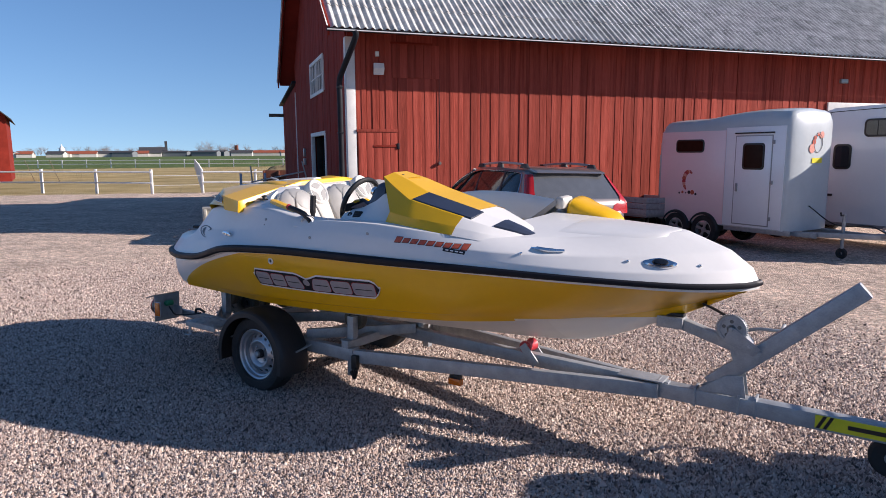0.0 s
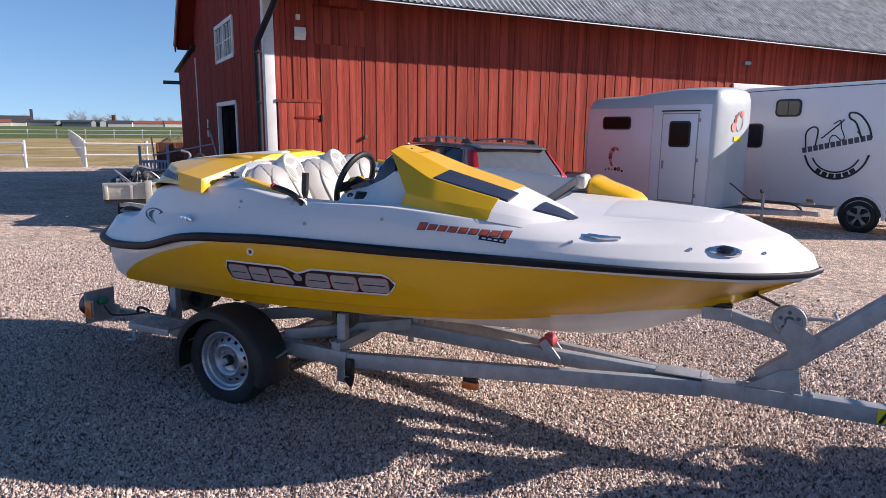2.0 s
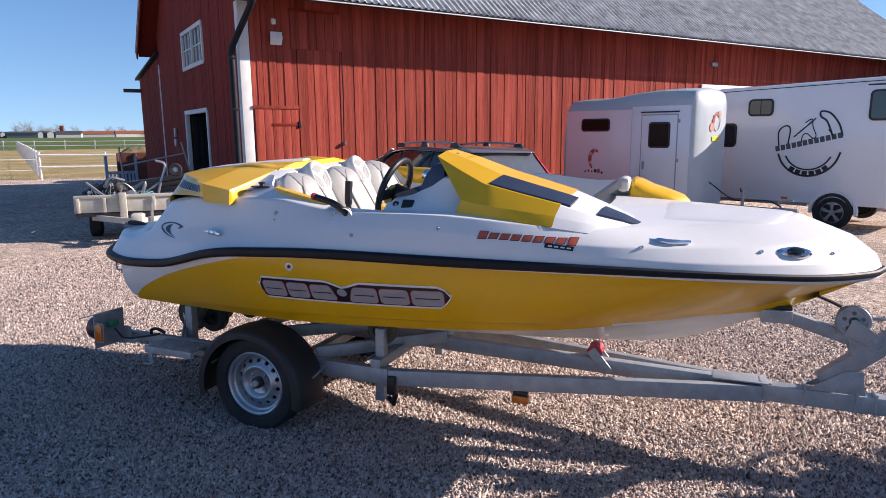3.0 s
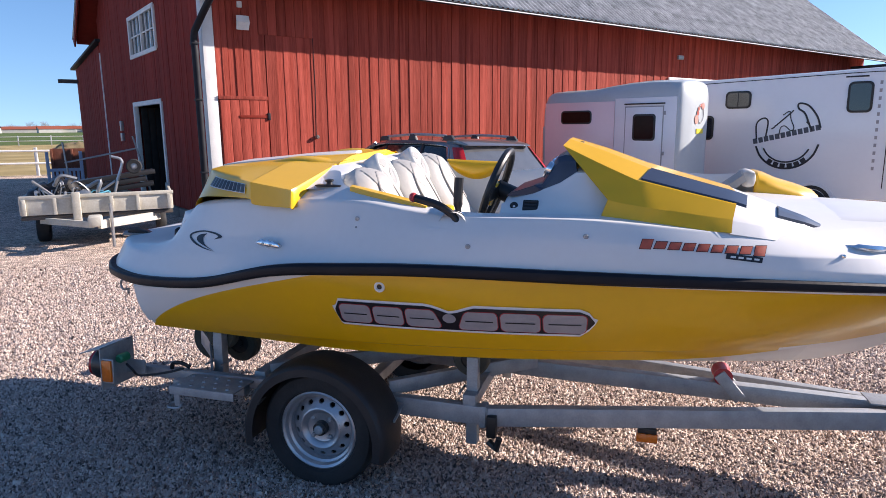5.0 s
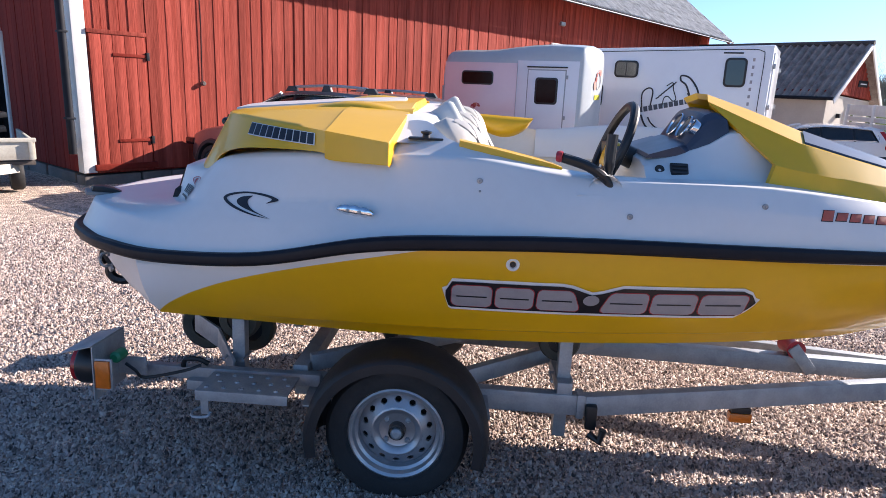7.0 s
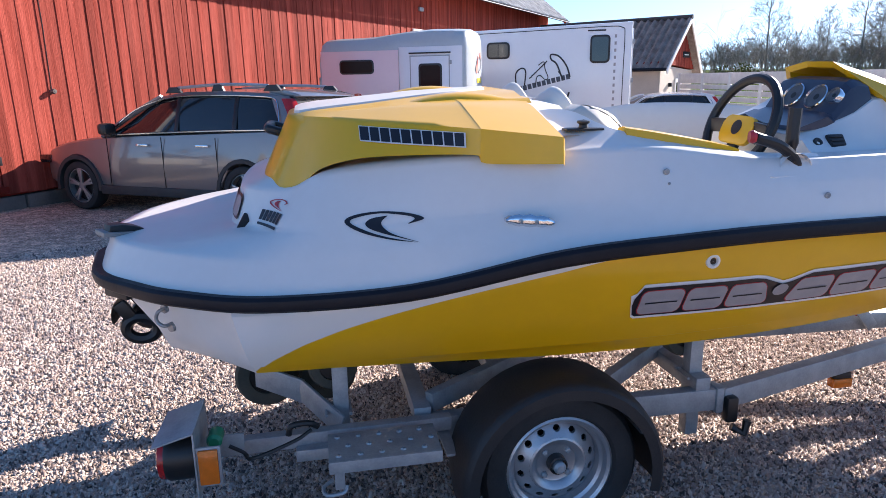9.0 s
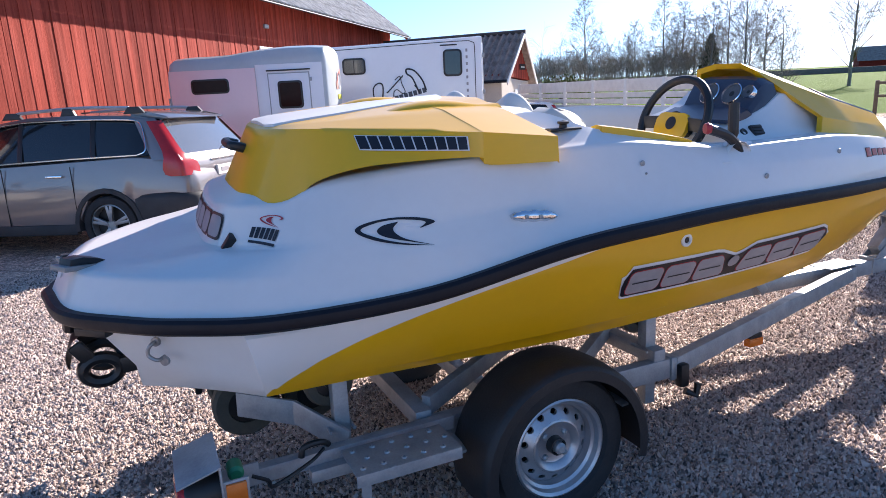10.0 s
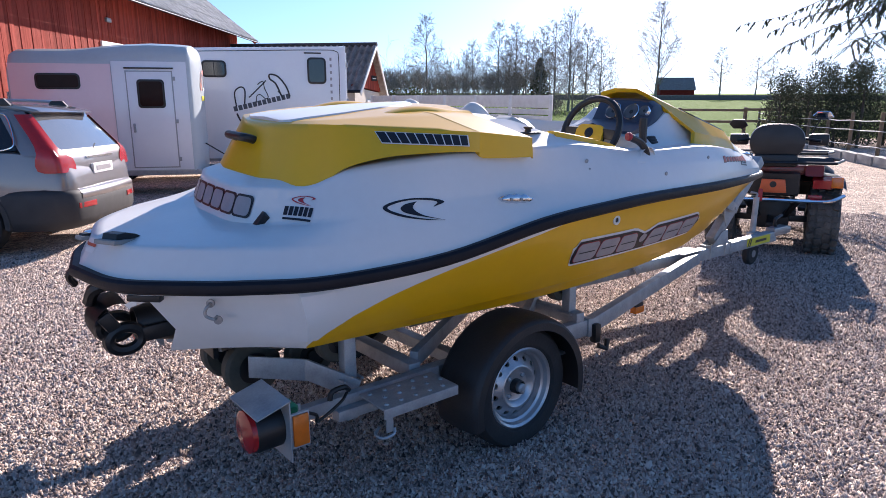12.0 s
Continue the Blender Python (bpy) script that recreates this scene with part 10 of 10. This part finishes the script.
def bare_tree(name, m, height, seed, label, slim=1.0, droop=0.0, bark=None):
    rng = random.Random(seed)
    t = thing(name, m, label, "tree")
    bm = bmesh.new()
    n = 10
    pts = [Vector((0, 0, -0.3))]
    for i in range(n):
        pts.append(pts[-1] + Vector((rng.uniform(-0.03, 0.03) * height / 4, rng.uniform(-0.03, 0.03) * height / 4, height * 0.95 / n)))
    rad = [0.013 * height * (1 - 0.95 * i / n) + 0.008 for i in range(n + 1)]
    tube(bm, [tuple(p) for p in pts], rad, 8, caps=False)
    part("trunk", bm, bark or BIRCH, t)
    segs = []
    limbs = 30
    for k in range(limbs):
        u = 0.16 + 0.82 * (k + rng.uniform(-0.3, 0.3)) / limbs
        i = min(n - 1, int(u * n))
        s = pts[i].lerp(pts[i + 1], u * n - i)
        a = k * 2.4 + rng.uniform(-0.5, 0.5)
        # an oval crown: long limbs low and in the middle, short at the tip
        reach = height * slim * (0.10 + 0.30 * math.sin(math.pi * min(1.0, 0.25 + 0.75 * (1 - u)) * 0.62)) * (1.12 - u) ** 0.45 * rng.uniform(0.75, 1.15)
        rise = 0.75 + 0.9 * u
        branch(segs, rng, s, Vector((math.cos(a), math.sin(a), rise)), reach, 0.0042 * height * (1.15 - u), 2, 9, 0.05 - droop * 3, 5, 0.0085)
    ob = new("crown", twig_mesh("crown", segs, TWIG))
    ob.parent = t
    ob["label"] = "leafless crown of fine twigs"
    return t


def tree_group():
    proto = [bare_tree("birch", upright(71.8, 29.7, 0), 11.5, 11, "tall leafless birch beyond the yard", 0.75, 0.02), bare_tree("birch", upright(75.4, 15.0, 40), 11.0, 12, "tall leafless birch beyond the yard", 0.8, 0.03), bare_tree("birch", upright(76.0, 3.5, 80), 13.0, 13, "tall leafless birch beyond the yard", 0.9, 0.0)]
    for p in proto:
        p["group"] = "leafless trees behind the yard"
    spots = [(70.0, 20.5, 10.2), (74.0, 18.2, 8.8), (73.0, 13.0, 11.6), (77.0, 11.5, 10.0), (76.5, 9.7, 9.0), (69.0, 24.0, 7.0), (82.0, 30.0, 6.5), (78.0, 21.0, 9.5), (66.0, 38.0, 7.0), (72.0, 44.0, 6.0), (80.0, 16.2, 8.0), (71.5, 16.0, 9.4), (75.0, 19.6, 10.4), (79.0, 13.2, 9.0), (74.2, 24.6, 8.4), (84.0, 19.0, 9.2)]
    for i, (x, y, h) in enumerate(spots):
        src = proto[i % 3]
        base = (11.5, 11.0, 13.0)[i % 3]
        c = copy_thing(src, upright(x, y, 67 * i))
        s = h / base
        c.scale = (s, s, s)
    far = [(150.0, -10.0, 11.0), (150.0, -17.0, 9.5), (170.0, -23.0, 9.0)]
    for i, (x, y, h) in enumerate(far):
        c = copy_thing(proto[i % 2], upright(x, y, 33 * i))
        s = h / 11.2
        c.scale = (s * 1.4, s * 1.4, s)
        c["label"] = "lone bare tree on the far field"


tree_group()


def thicket(name, box3, count, seed, material, label, size=0.6):
    """A mass of thin upright twigs: kind stuff."""
    rng = random.Random(seed)
    (x0, x1), (y0, y1), (h0, h1) = box3
    segs = []
    for k in range(count):
        x, y = rng.uniform(x0, x1), rng.uniform(y0, y1)
        h = rng.uniform(h0, h1) * (0.7 + 0.4 * math.sin(y * 0.35 + x * 0.2))
        branch(segs, rng, Vector((x, y, ground_z(x, y))), Vector((rng.uniform(-0.4, 0.4), rng.uniform(-0.4, 0.4), 1)), h, 0.02 * size + 0.01, 2, 7, 0.03, 4, 0.006)
    return tagged(new(name, twig_mesh(name, segs, material)), label, "thicket", kind="stuff")


thicket("scrub", ((56, 68), (8, 50), (2.8, 5.2)), 430, 31, TWIG, "brown leafless scrub behind the slatted fence")
thicket("scrub", ((32, 40), (-15, -3), (3.0, 5.4)), 60, 32, TWIG, "bare shrubs over the dark hedge")


def sprays(bm, c, r, rng, n, leaf, flat=0.6):
    """Small leaf clumps scattered through an uneven ball."""
    for k in range(n):
        v = Vector((rng.gauss(0, 1), rng.gauss(0, 1), rng.gauss(0, 1))).normalized() * r * rng.uniform(0.45, 1.05)
        v.z *= flat
        p = c + v
        a, b = Vector((rng.gauss(0, 1), rng.gauss(0, 1), rng.gauss(0, 1))).normalized(), Vector((rng.gauss(0, 1), rng.gauss(0, 1), rng.gauss(0, 1))).normalized()
        s = leaf * rng.uniform(0.6, 1.4)
        q = [bm.verts.new(p + a * s), bm.verts.new(p + b * s * 0.6), bm.verts.new(p - a * s), bm.verts.new(p - b * s * 0.6)]
        bm.faces.new(q)


def dark_hedge():
    """A tall clipped-out hedge of single conifers along the paddock."""
    rng = random.Random(14)
    protos = []
    for j in range(3):
        t = thing("thuja", upright(25, -5.5, 0), "tall dark evergreen hedge plant", "hedge plant", "evergreens in the hedge")
        part("stem", tube(bmesh.new(), [(0, 0, -0.1), (0.03, 0, 1.2), (0, 0.02, 2.5)], [0.06, 0.045, 0.01], 7), BARK, t)
        bm = bmesh.new()
        for k in range(70):
            z = 0.15 + 2.5 * k / 70
            w = (1.25 - 0.30 * z) * rng.uniform(0.6, 1.1)
            a = rng.uniform(0, 6.28)
            sprays(bm, Vector((w * 0.6 * math.cos(a), w * 0.6 * math.sin(a), z)), 0.38, rng, 64, 0.036)
        part("foliage", bm, HEDGELEAF, t)
        protos.append(t)
    spots = [(24.6 + 0.02 * i, -0.9 - 1.0 * i) for i in range(15)] + [(26.4, -1.6 - 1.2 * i) for i in range(11)] + [(29.5, -2.0 - 1.4 * i) for i in range(5)]
    for i, (x, y) in enumerate(spots):
        if i < 3:
            protos[i].matrix_world = upright(x, y, 50 * i)
            continue
        c = copy_thing(protos[i % 3], upright(x + rng.uniform(-0.3, 0.3), y + rng.uniform(-0.3, 0.3), rng.uniform(0, 360)))
        s = rng.uniform(0.85, 1.15)
        c.scale = (s, s, s * rng.uniform(0.78, 1.38))


dark_hedge()


def shrub(x, y, h, w, seed, material, label):
    rng = random.Random(seed)
    t = thing("shrub", upright(x, y), label, "shrub")
    bm = bmesh.new()
    for k in range(6):
        grow(bm, Vector((0, 0, 0)), Vector((rng.uniform(-0.6, 0.6), rng.uniform(-0.6, 0.6), 1)), h * 0.7, 0.05, 1, rng, 0, 4, 4)
    part("stems", bm, BARK, t)
    bm = bmesh.new()
    for k in range(38):
        a = rng.uniform(0, 6.28)
        rr = w * math.sqrt(rng.random())
        sprays(bm, Vector((rr * math.cos(a), rr * math.sin(a), h * rng.uniform(0.3, 0.85) * (1 - 0.35 * rr / w))), 0.55 * h / 2.5, rng, 30, 0.10)
    part("foliage", bm, material, t)


shrub(46.0, 22.5, 3.0, 2.6, 41, SHRUB, "yellow-green evergreen shrub behind the fence")
shrub(43.0, 26.5, 2.2, 1.8, 42, SHRUB, "yellow-green evergreen shrub behind the fence")


def conifer(x, y, h, seed):
    rng = random.Random(seed)
    t = thing("spruce", upright(x, y), "dark young spruce among bare birches", "tree")
    part("trunk", tube(bmesh.new(), [(0, 0, -0.2), (0, 0, h)], [0.16, 0.02], 7), BARK, t)
    bm = bmesh.new()
    for k in range(60):
        z = h * (0.08 + 0.9 * k / 60)
        w = (h - z) * 0.30 + 0.15
        for a in range(5):
            b = rng.uniform(0, 6.28)
            sprays(bm, Vector((w * 0.7 * math.cos(b), w * 0.7 * math.sin(b), z)), w * 0.45, rng, 7, 0.16, 0.4)
    part("foliage", bm, NEEDLE, t)


conifer(74.5, 16.6, 6.2, 51)


def overhanging_spruce():
    """A spruce beside the yard whose drooping limbs reach into view."""
    rng = random.Random(61)
    t = thing("tall_spruce", upright(12.6, -3.6), "tall spruce with drooping needle-clad boughs", "tree")
    part("trunk", tube(bmesh.new(), [(0, 0, -0.2), (0.05, 0, 4), (0, 0.05, 11)], [0.26, 0.2, 0.04], 12), BARK, t)
    bm, nb = bmesh.new(), bmesh.new()
    # boughs: height on the trunk, reach, direction in degrees
    ends = []
    for k in range(30):
        z = 4.2 + 6.4 * k / 30
        a = radians(105 + rng.uniform(-75, 75)) if k % 3 else rng.uniform(0, 6.28)
        reach = (4.6 - 0.36 * (z - 3.0)) * rng.uniform(0.8, 1.05)
        ends.append((z, a, max(0.6, reach)))
    for k in range(26):
        ends.append((3.9 + 2.6 * k / 26, radians(118 + rng.uniform(-20, 24)), rng.uniform(4.6, 6.3)))
    for z, a, reach in ends:
        d = Vector((math.cos(a), math.sin(a), 0))
        pts = [Vector((0, 0, z)) + d * reach * u + Vector((rng.uniform(-0.2, 0.2) * u, rng.uniform(-0.2, 0.2) * u, -0.42 * reach * u * u + 0.16 * reach * u ** 4 + rng.uniform(-0.10, 0.10) * u)) for u in [w / 8 for w in range(9)]]
        tube(bm, [tuple(p) for p in pts], [0.034, 0.030, 0.025, 0.020, 0.016, 0.012, 0.009, 0.006, 0.003], 5, caps=False)
        for j in range(58):
            u = min(1.0, 0.16 + 0.84 * (j + rng.uniform(-1.5, 1.5)) / 57) if j > 2 else 0.2
            i = min(7, int(u * 8))
            p = pts[i].lerp(pts[i + 1], u * 8 - i)
            side = Vector((-d.y, d.x, 0)) * (1 if j % 2 else -1)
            L = (0.50 * (1 - 0.55 * u) + 0.14) * rng.choice((0.4, 0.7, 0.9, 1.1, 1.35)) * (0.75 + 0.45 * math.sin(9 * u + 5 * a))
            e = p + side * L * rng.uniform(0.1, 0.95) + d * L * rng.uniform(0.0, 0.75) + Vector((0, 0, -L * rng.uniform(0.15, 1.2)))
            mid = p.lerp(e, 0.5) + Vector((0, 0, 0.03))
            tube(bm, [tuple(p), tuple(mid), tuple(e)], [0.007, 0.005, 0.002], 3, caps=False)
            ax = (e - p).normalized()
            for q in range(int(90 * L) + 12):
                s = p.lerp(e, rng.random())
                w = Vector((rng.gauss(0, 1), rng.gauss(0, 1), rng.gauss(0, 1)))
                w = (w - ax * w.dot(ax)).normalized() * 0.5 + ax * 0.75
                b = w.cross(Vector((0, 0, 1))).normalized() * 0.012
                v = [nb.verts.new(s - b), nb.verts.new(s + b), nb.verts.new(s + w.normalized() * rng.uniform(0.045, 0.08) + Vector((0, 0, -0.008)))]
                nb.faces.new(v)
    tagged(part("branchwood", bm, BARK, t), kind="stuff")
    tagged(part("needles", nb, NEEDLE, t, "hanging dark green needles"), kind="stuff")


overhanging_spruce()


# ---- far distance ----
def town():
    rng = random.Random(71)
    a, b = Vector((-340, 480)), Vector((-50, 585))
    for i in range(38):
        u = i / 37
        p = a.lerp(b, u) + Vector((rng.uniform(-6, 6), rng.uniform(-22, 22)))
        w, d = rng.uniform(7, 11), rng.uniform(9, 20)
        kind = rng.random()
        if 0.35 < u < 0.62 and kind < 0.55:
            gable_house("far_hall", pose(p.x, p.y, -0.3, 0, 0, rng.uniform(60, 100)), w * 1.1, d * 1.2, 3.4, 4.6, TOWNGREY, ROOFDARK, "low grey industrial hall in the far town", "building")
        else:
            roof = ROOFRED if rng.random() < (0.75 if u > 0.6 else 0.5) else ROOFDARK
            gable_house("far_house", pose(p.x, p.y, -0.3, 0, 0, rng.choice((20, 110, 100))), w, d, 2.7, 4.7, TOWNWALL, roof, "small house with pitched roof in the far town")
    c = gable_house("church", pose(-228, 535, -0.3, 0, 0, 110), 9, 20, 5.0, 7.6, TOWNGREY, ROOFDARK, "grey church with a thin dark spire", "church")
    part("spire", prism(bmesh.new(), [(-1.0, 0), (1.0, 0), (0.25, 12.5), (-0.25, 12.5)], -1, 1, "y"), ROOFDARK, c)
    s = thing("domed_tower", pose(-296, 505, -0.3), "white domed tower over the far roofs", "tower")
    part("drum", lathe(bmesh.new(), [(2.4, 0.0), (2.2, 5.5), (2.0, 6.2), (1.4, 7.6), (0.5, 8.6), (0.2, 10.0), (0.001, 10.2)], 16, pose(0, 0, 0, 90, 0, 0)), WHITEPAINT, s)
    k = thing("brick_tower", pose(-177, 556, -0.3), "narrow brick tower in the far town", "tower")
    part("shaft", boxm(-1.3, 1.3, -1.3, 1.3, 0, 9.0, 0.1), RUST, k)


town()


def far_woods():
    """Rows of bare trees along the horizon, haze put into their pale colour: kind stuff."""
    rng = random.Random(81)
    bm = bmesh.new()
    def clump(x, y, h):
        g = ground_z(x, y)
        for k in range(9):
            grow(bm, Vector((x + rng.uniform(-3, 3), y + rng.uniform(-3, 3), g)), Vector((rng.uniform(-0.3, 0.3), rng.uniform(-0.3, 0.3), 1)), h * rng.uniform(0.6, 1.1), 0.12, 1, rng, 0, 14, 3, 0.045)
    for i in range(60):
        u = i / 59
        clump(-365 + 345 * u, 540 + 95 * u + rng.uniform(-25, 25), rng.uniform(5, 9) * (1.5 if i in (24, 25, 27, 31) else 1.0))
    for i in range(46):
        u = i / 45
        clump(170 + rng.uniform(-10, 10), 110 - 75 * u, rng.uniform(5, 8))
    return tagged(finish("far_wood", bm, HAZEWOOD), "hazy line of bare trees on the horizon", "wood", kind="stuff")


far_woods()
gable_house("field_barn", pose(186, -6.2, ground_z(186, 0) - 0.8, 0, 0, 8), 8.0, 8.6, 2.0, 5.0, FALUFLAT, TILEBROWN, "lone red barn with dark roof on the far field", "barn")
wl = thing("field_wall", Matrix.Identity(4), "long grey stone wall across the far field", "wall", kind="structure")
for i in range(12):
    y = -45 + 9 * i
    part("wall_stretch", boxm(139.0, 140.0, y, y + 9, ground_z(140, y) - 0.2, ground_z(140, y) + 1.0, 0.05), STONE, wl)


# ---- loose stones on the gravel near the trailer: kind stuff ----
def gravel():
    rng = np.random.default_rng(17)
    n = 1380000
    # denser toward the line along which the camera passes
    x = rng.uniform(-7.2, 5.0, n)
    y = rng.uniform(-1.8, 10.5, n)
    d = np.hypot(x + 1.6, (y - 3.0) * 0.8)
    keep = rng.random(n) < np.clip(1.12 - d / 6.0, 0.0, 1.0) * np.clip((y + 1.8) / 2.6, 0.0, 1.0)
    x, y, d = x[keep], y[keep], d[keep]
    far_n = 130000
    fr, fa = 3.0 * np.sqrt(rng.random(far_n)), rng.uniform(0, 2 * np.pi, far_n)
    x, y = np.append(x, 3.6 + fr * np.cos(fa)), np.append(y, 2.2 + 0.8 * fr * np.sin(fa))
    d = np.append(d, np.full(far_n, 7.0))
    n = len(x)
    # the upper half of a pebble, stretched and turned for each stone
    base = np.array([(1, 0, -0.45), (0, 1, -0.45), (-1, 0, -0.45), (0, -1, -0.45), (0, 0, 0.85)], float)
    tri = np.array([(0, 1, 4), (1, 2, 4), (2, 3, 4), (3, 0, 4)])
    size = rng.gamma(5.0, 0.00085, n) + 0.0034
    size *= 1 + 0.07 * np.clip(d - 2.5, 0, 6)
    sc = size[:, None] * rng.uniform(0.6, 1.25, (n, 3))
    sc[:, 2] *= 1.35
    v = base[None] * sc[:, None, :] + rng.normal(0, 0.17, (n, 5, 3)) * size[:, None, None]
    a, t = rng.uniform(0, 2 * np.pi, n), rng.uniform(-0.6, 0.6, n)
    ca, sa, ct, st = np.cos(a), np.sin(a), np.cos(t), np.sin(t)
    vy = v[..., 1] * ct[:, None] - v[..., 2] * st[:, None]
    vz = v[..., 1] * st[:, None] + v[..., 2] * ct[:, None]
    vx = v[..., 0] * ca[:, None] - vy * sa[:, None]
    vy = v[..., 0] * sa[:, None] + vy * ca[:, None]
    co = np.stack([vx + x[:, None], vy + y[:, None], vz + (size * 0.42)[:, None]], -1).reshape(-1, 3)
    faces = (tri[None] + 5 * np.arange(n)[:, None, None]).reshape(-1)
    me = bpy.data.meshes.new("gravel_stones")
    me.vertices.add(len(co))
    me.vertices.foreach_set("co", co.astype(np.float32).ravel())
    m = n * 4
    me.loops.add(m * 3)
    me.loops.foreach_set("vertex_index", faces.astype(np.int32))
    me.polygons.add(m)
    me.polygons.foreach_set("loop_start", np.arange(0, m * 3, 3, dtype=np.int32))
    me.update(calc_edges=True)
    me.validate()
    mt = bpy.data.materials.new("pink_granite_chips")
    mt.use_nodes = True
    nd, k = mt.node_tree.nodes, mt.node_tree.links.new
    geo, ramp, b = nd.new("ShaderNodeNewGeometry"), nd.new("ShaderNodeValToRGB"), nd["Principled BSDF"]
    e = ramp.color_ramp.elements
    e[0].position, e[0].color = 0.0, (0.09, 0.072, 0.066, 1)
    e[1].position, e[1].color = 1.0, (0.92, 0.80, 0.69, 1)
    for pos, c in ((0.22, (0.36, 0.268, 0.230, 1)), (0.45, (0.64, 0.480, 0.405, 1)), (0.62, (0.56, 0.478, 0.425, 1)), (0.82, (0.84, 0.66, 0.56, 1))):
        ramp.color_ramp.elements.new(pos).color = c
    k(geo.outputs["Random Per Island"], ramp.inputs[0])
    ns, mx = nd.new("ShaderNodeTexNoise"), nd.new("ShaderNodeMix")
    ns.inputs["Scale"].default_value = 300.0
    mx.data_type = "RGBA"
    mx.blend_type = "MULTIPLY"
    mx.inputs[0].default_value = 0.4
    k(ramp.outputs[0], mx.inputs[6])
    k(ns.outputs[0], mx.inputs[7])
    k(mx.outputs[2], b.inputs["Base Color"])
    b.inputs["Roughness"].default_value = 0.85
    b.inputs["Specular IOR Level"].default_value = 0.12
    me.materials.append(mt)
    ob = new("gravel_stones", me)
    ob.matrix_world = YARD
    return tagged(ob, "loose pink and grey granite chips covering the yard", "gravel", kind="stuff")


gravel()


# ---- the barn's boards ----
def barn_boards():
    rng = random.Random(4)
    widths = (0.10, 0.12, 0.14, 0.17, 0.205)
    low = {w: plank_mesh(w, 4.3) for w in widths}
    x, lap = 0.14, False
    while x < B_LEN - 0.1:
        w = rng.choice(widths)
        if 13.0 < x + w / 2 < 16.2:
            me, z = plank_cache(low, w, 1.65), 2.65
        else:
            me, z = low[w], 0.0 + rng.uniform(-0.012, 0.012)
        ob = new("plank", me)
        ob.parent = WALL_FRONT
        # every other board laps over its neighbours
        ob.location = (x + w / 2, -rng.uniform(0.0, 0.008) - (0.010 if lap else 0.0), z)
        lap = not lap
        x += w + (rng.uniform(-0.012, -0.004) if rng.random() < 0.8 else rng.uniform(0.002, 0.012))
    y = 0.14
    while y < B_DEEP - 0.02:
        w = rng.choice(widths)
        top = roof_z(y + w / 2) - 0.12
        slope = (B_SLOPE if y + w / 2 < B_DEEP / 2 else -B_SLOPE) * w
        mid = y + w / 2
        spans = [(0.0, top)]
        for y0, y1, z0, z1 in ((3.0, 5.55, -0.1, 2.1), (3.0, 5.35, 3.15, 4.0)):
            if y0 - 0.02 < mid < y1 + 0.02:
                spans = [s for a, b in spans for s in ((a, min(b, z0)), (max(a, z1), b)) if s[1] - s[0] > 0.05]
        for a, b in spans:
            ob = new("plank", plank_mesh(w, b - a, -slope if b == top else 0.0, paint=FALUSHADE))
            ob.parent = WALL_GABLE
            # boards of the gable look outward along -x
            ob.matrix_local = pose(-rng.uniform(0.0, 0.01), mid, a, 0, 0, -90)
        y += w + rng.uniform(0.004, 0.011)


def plank_cache(store, w, h):
    key = (w, h)
    if key not in store:
        store[key] = plank_mesh(w, h)
    return store[key]


barn_boards()
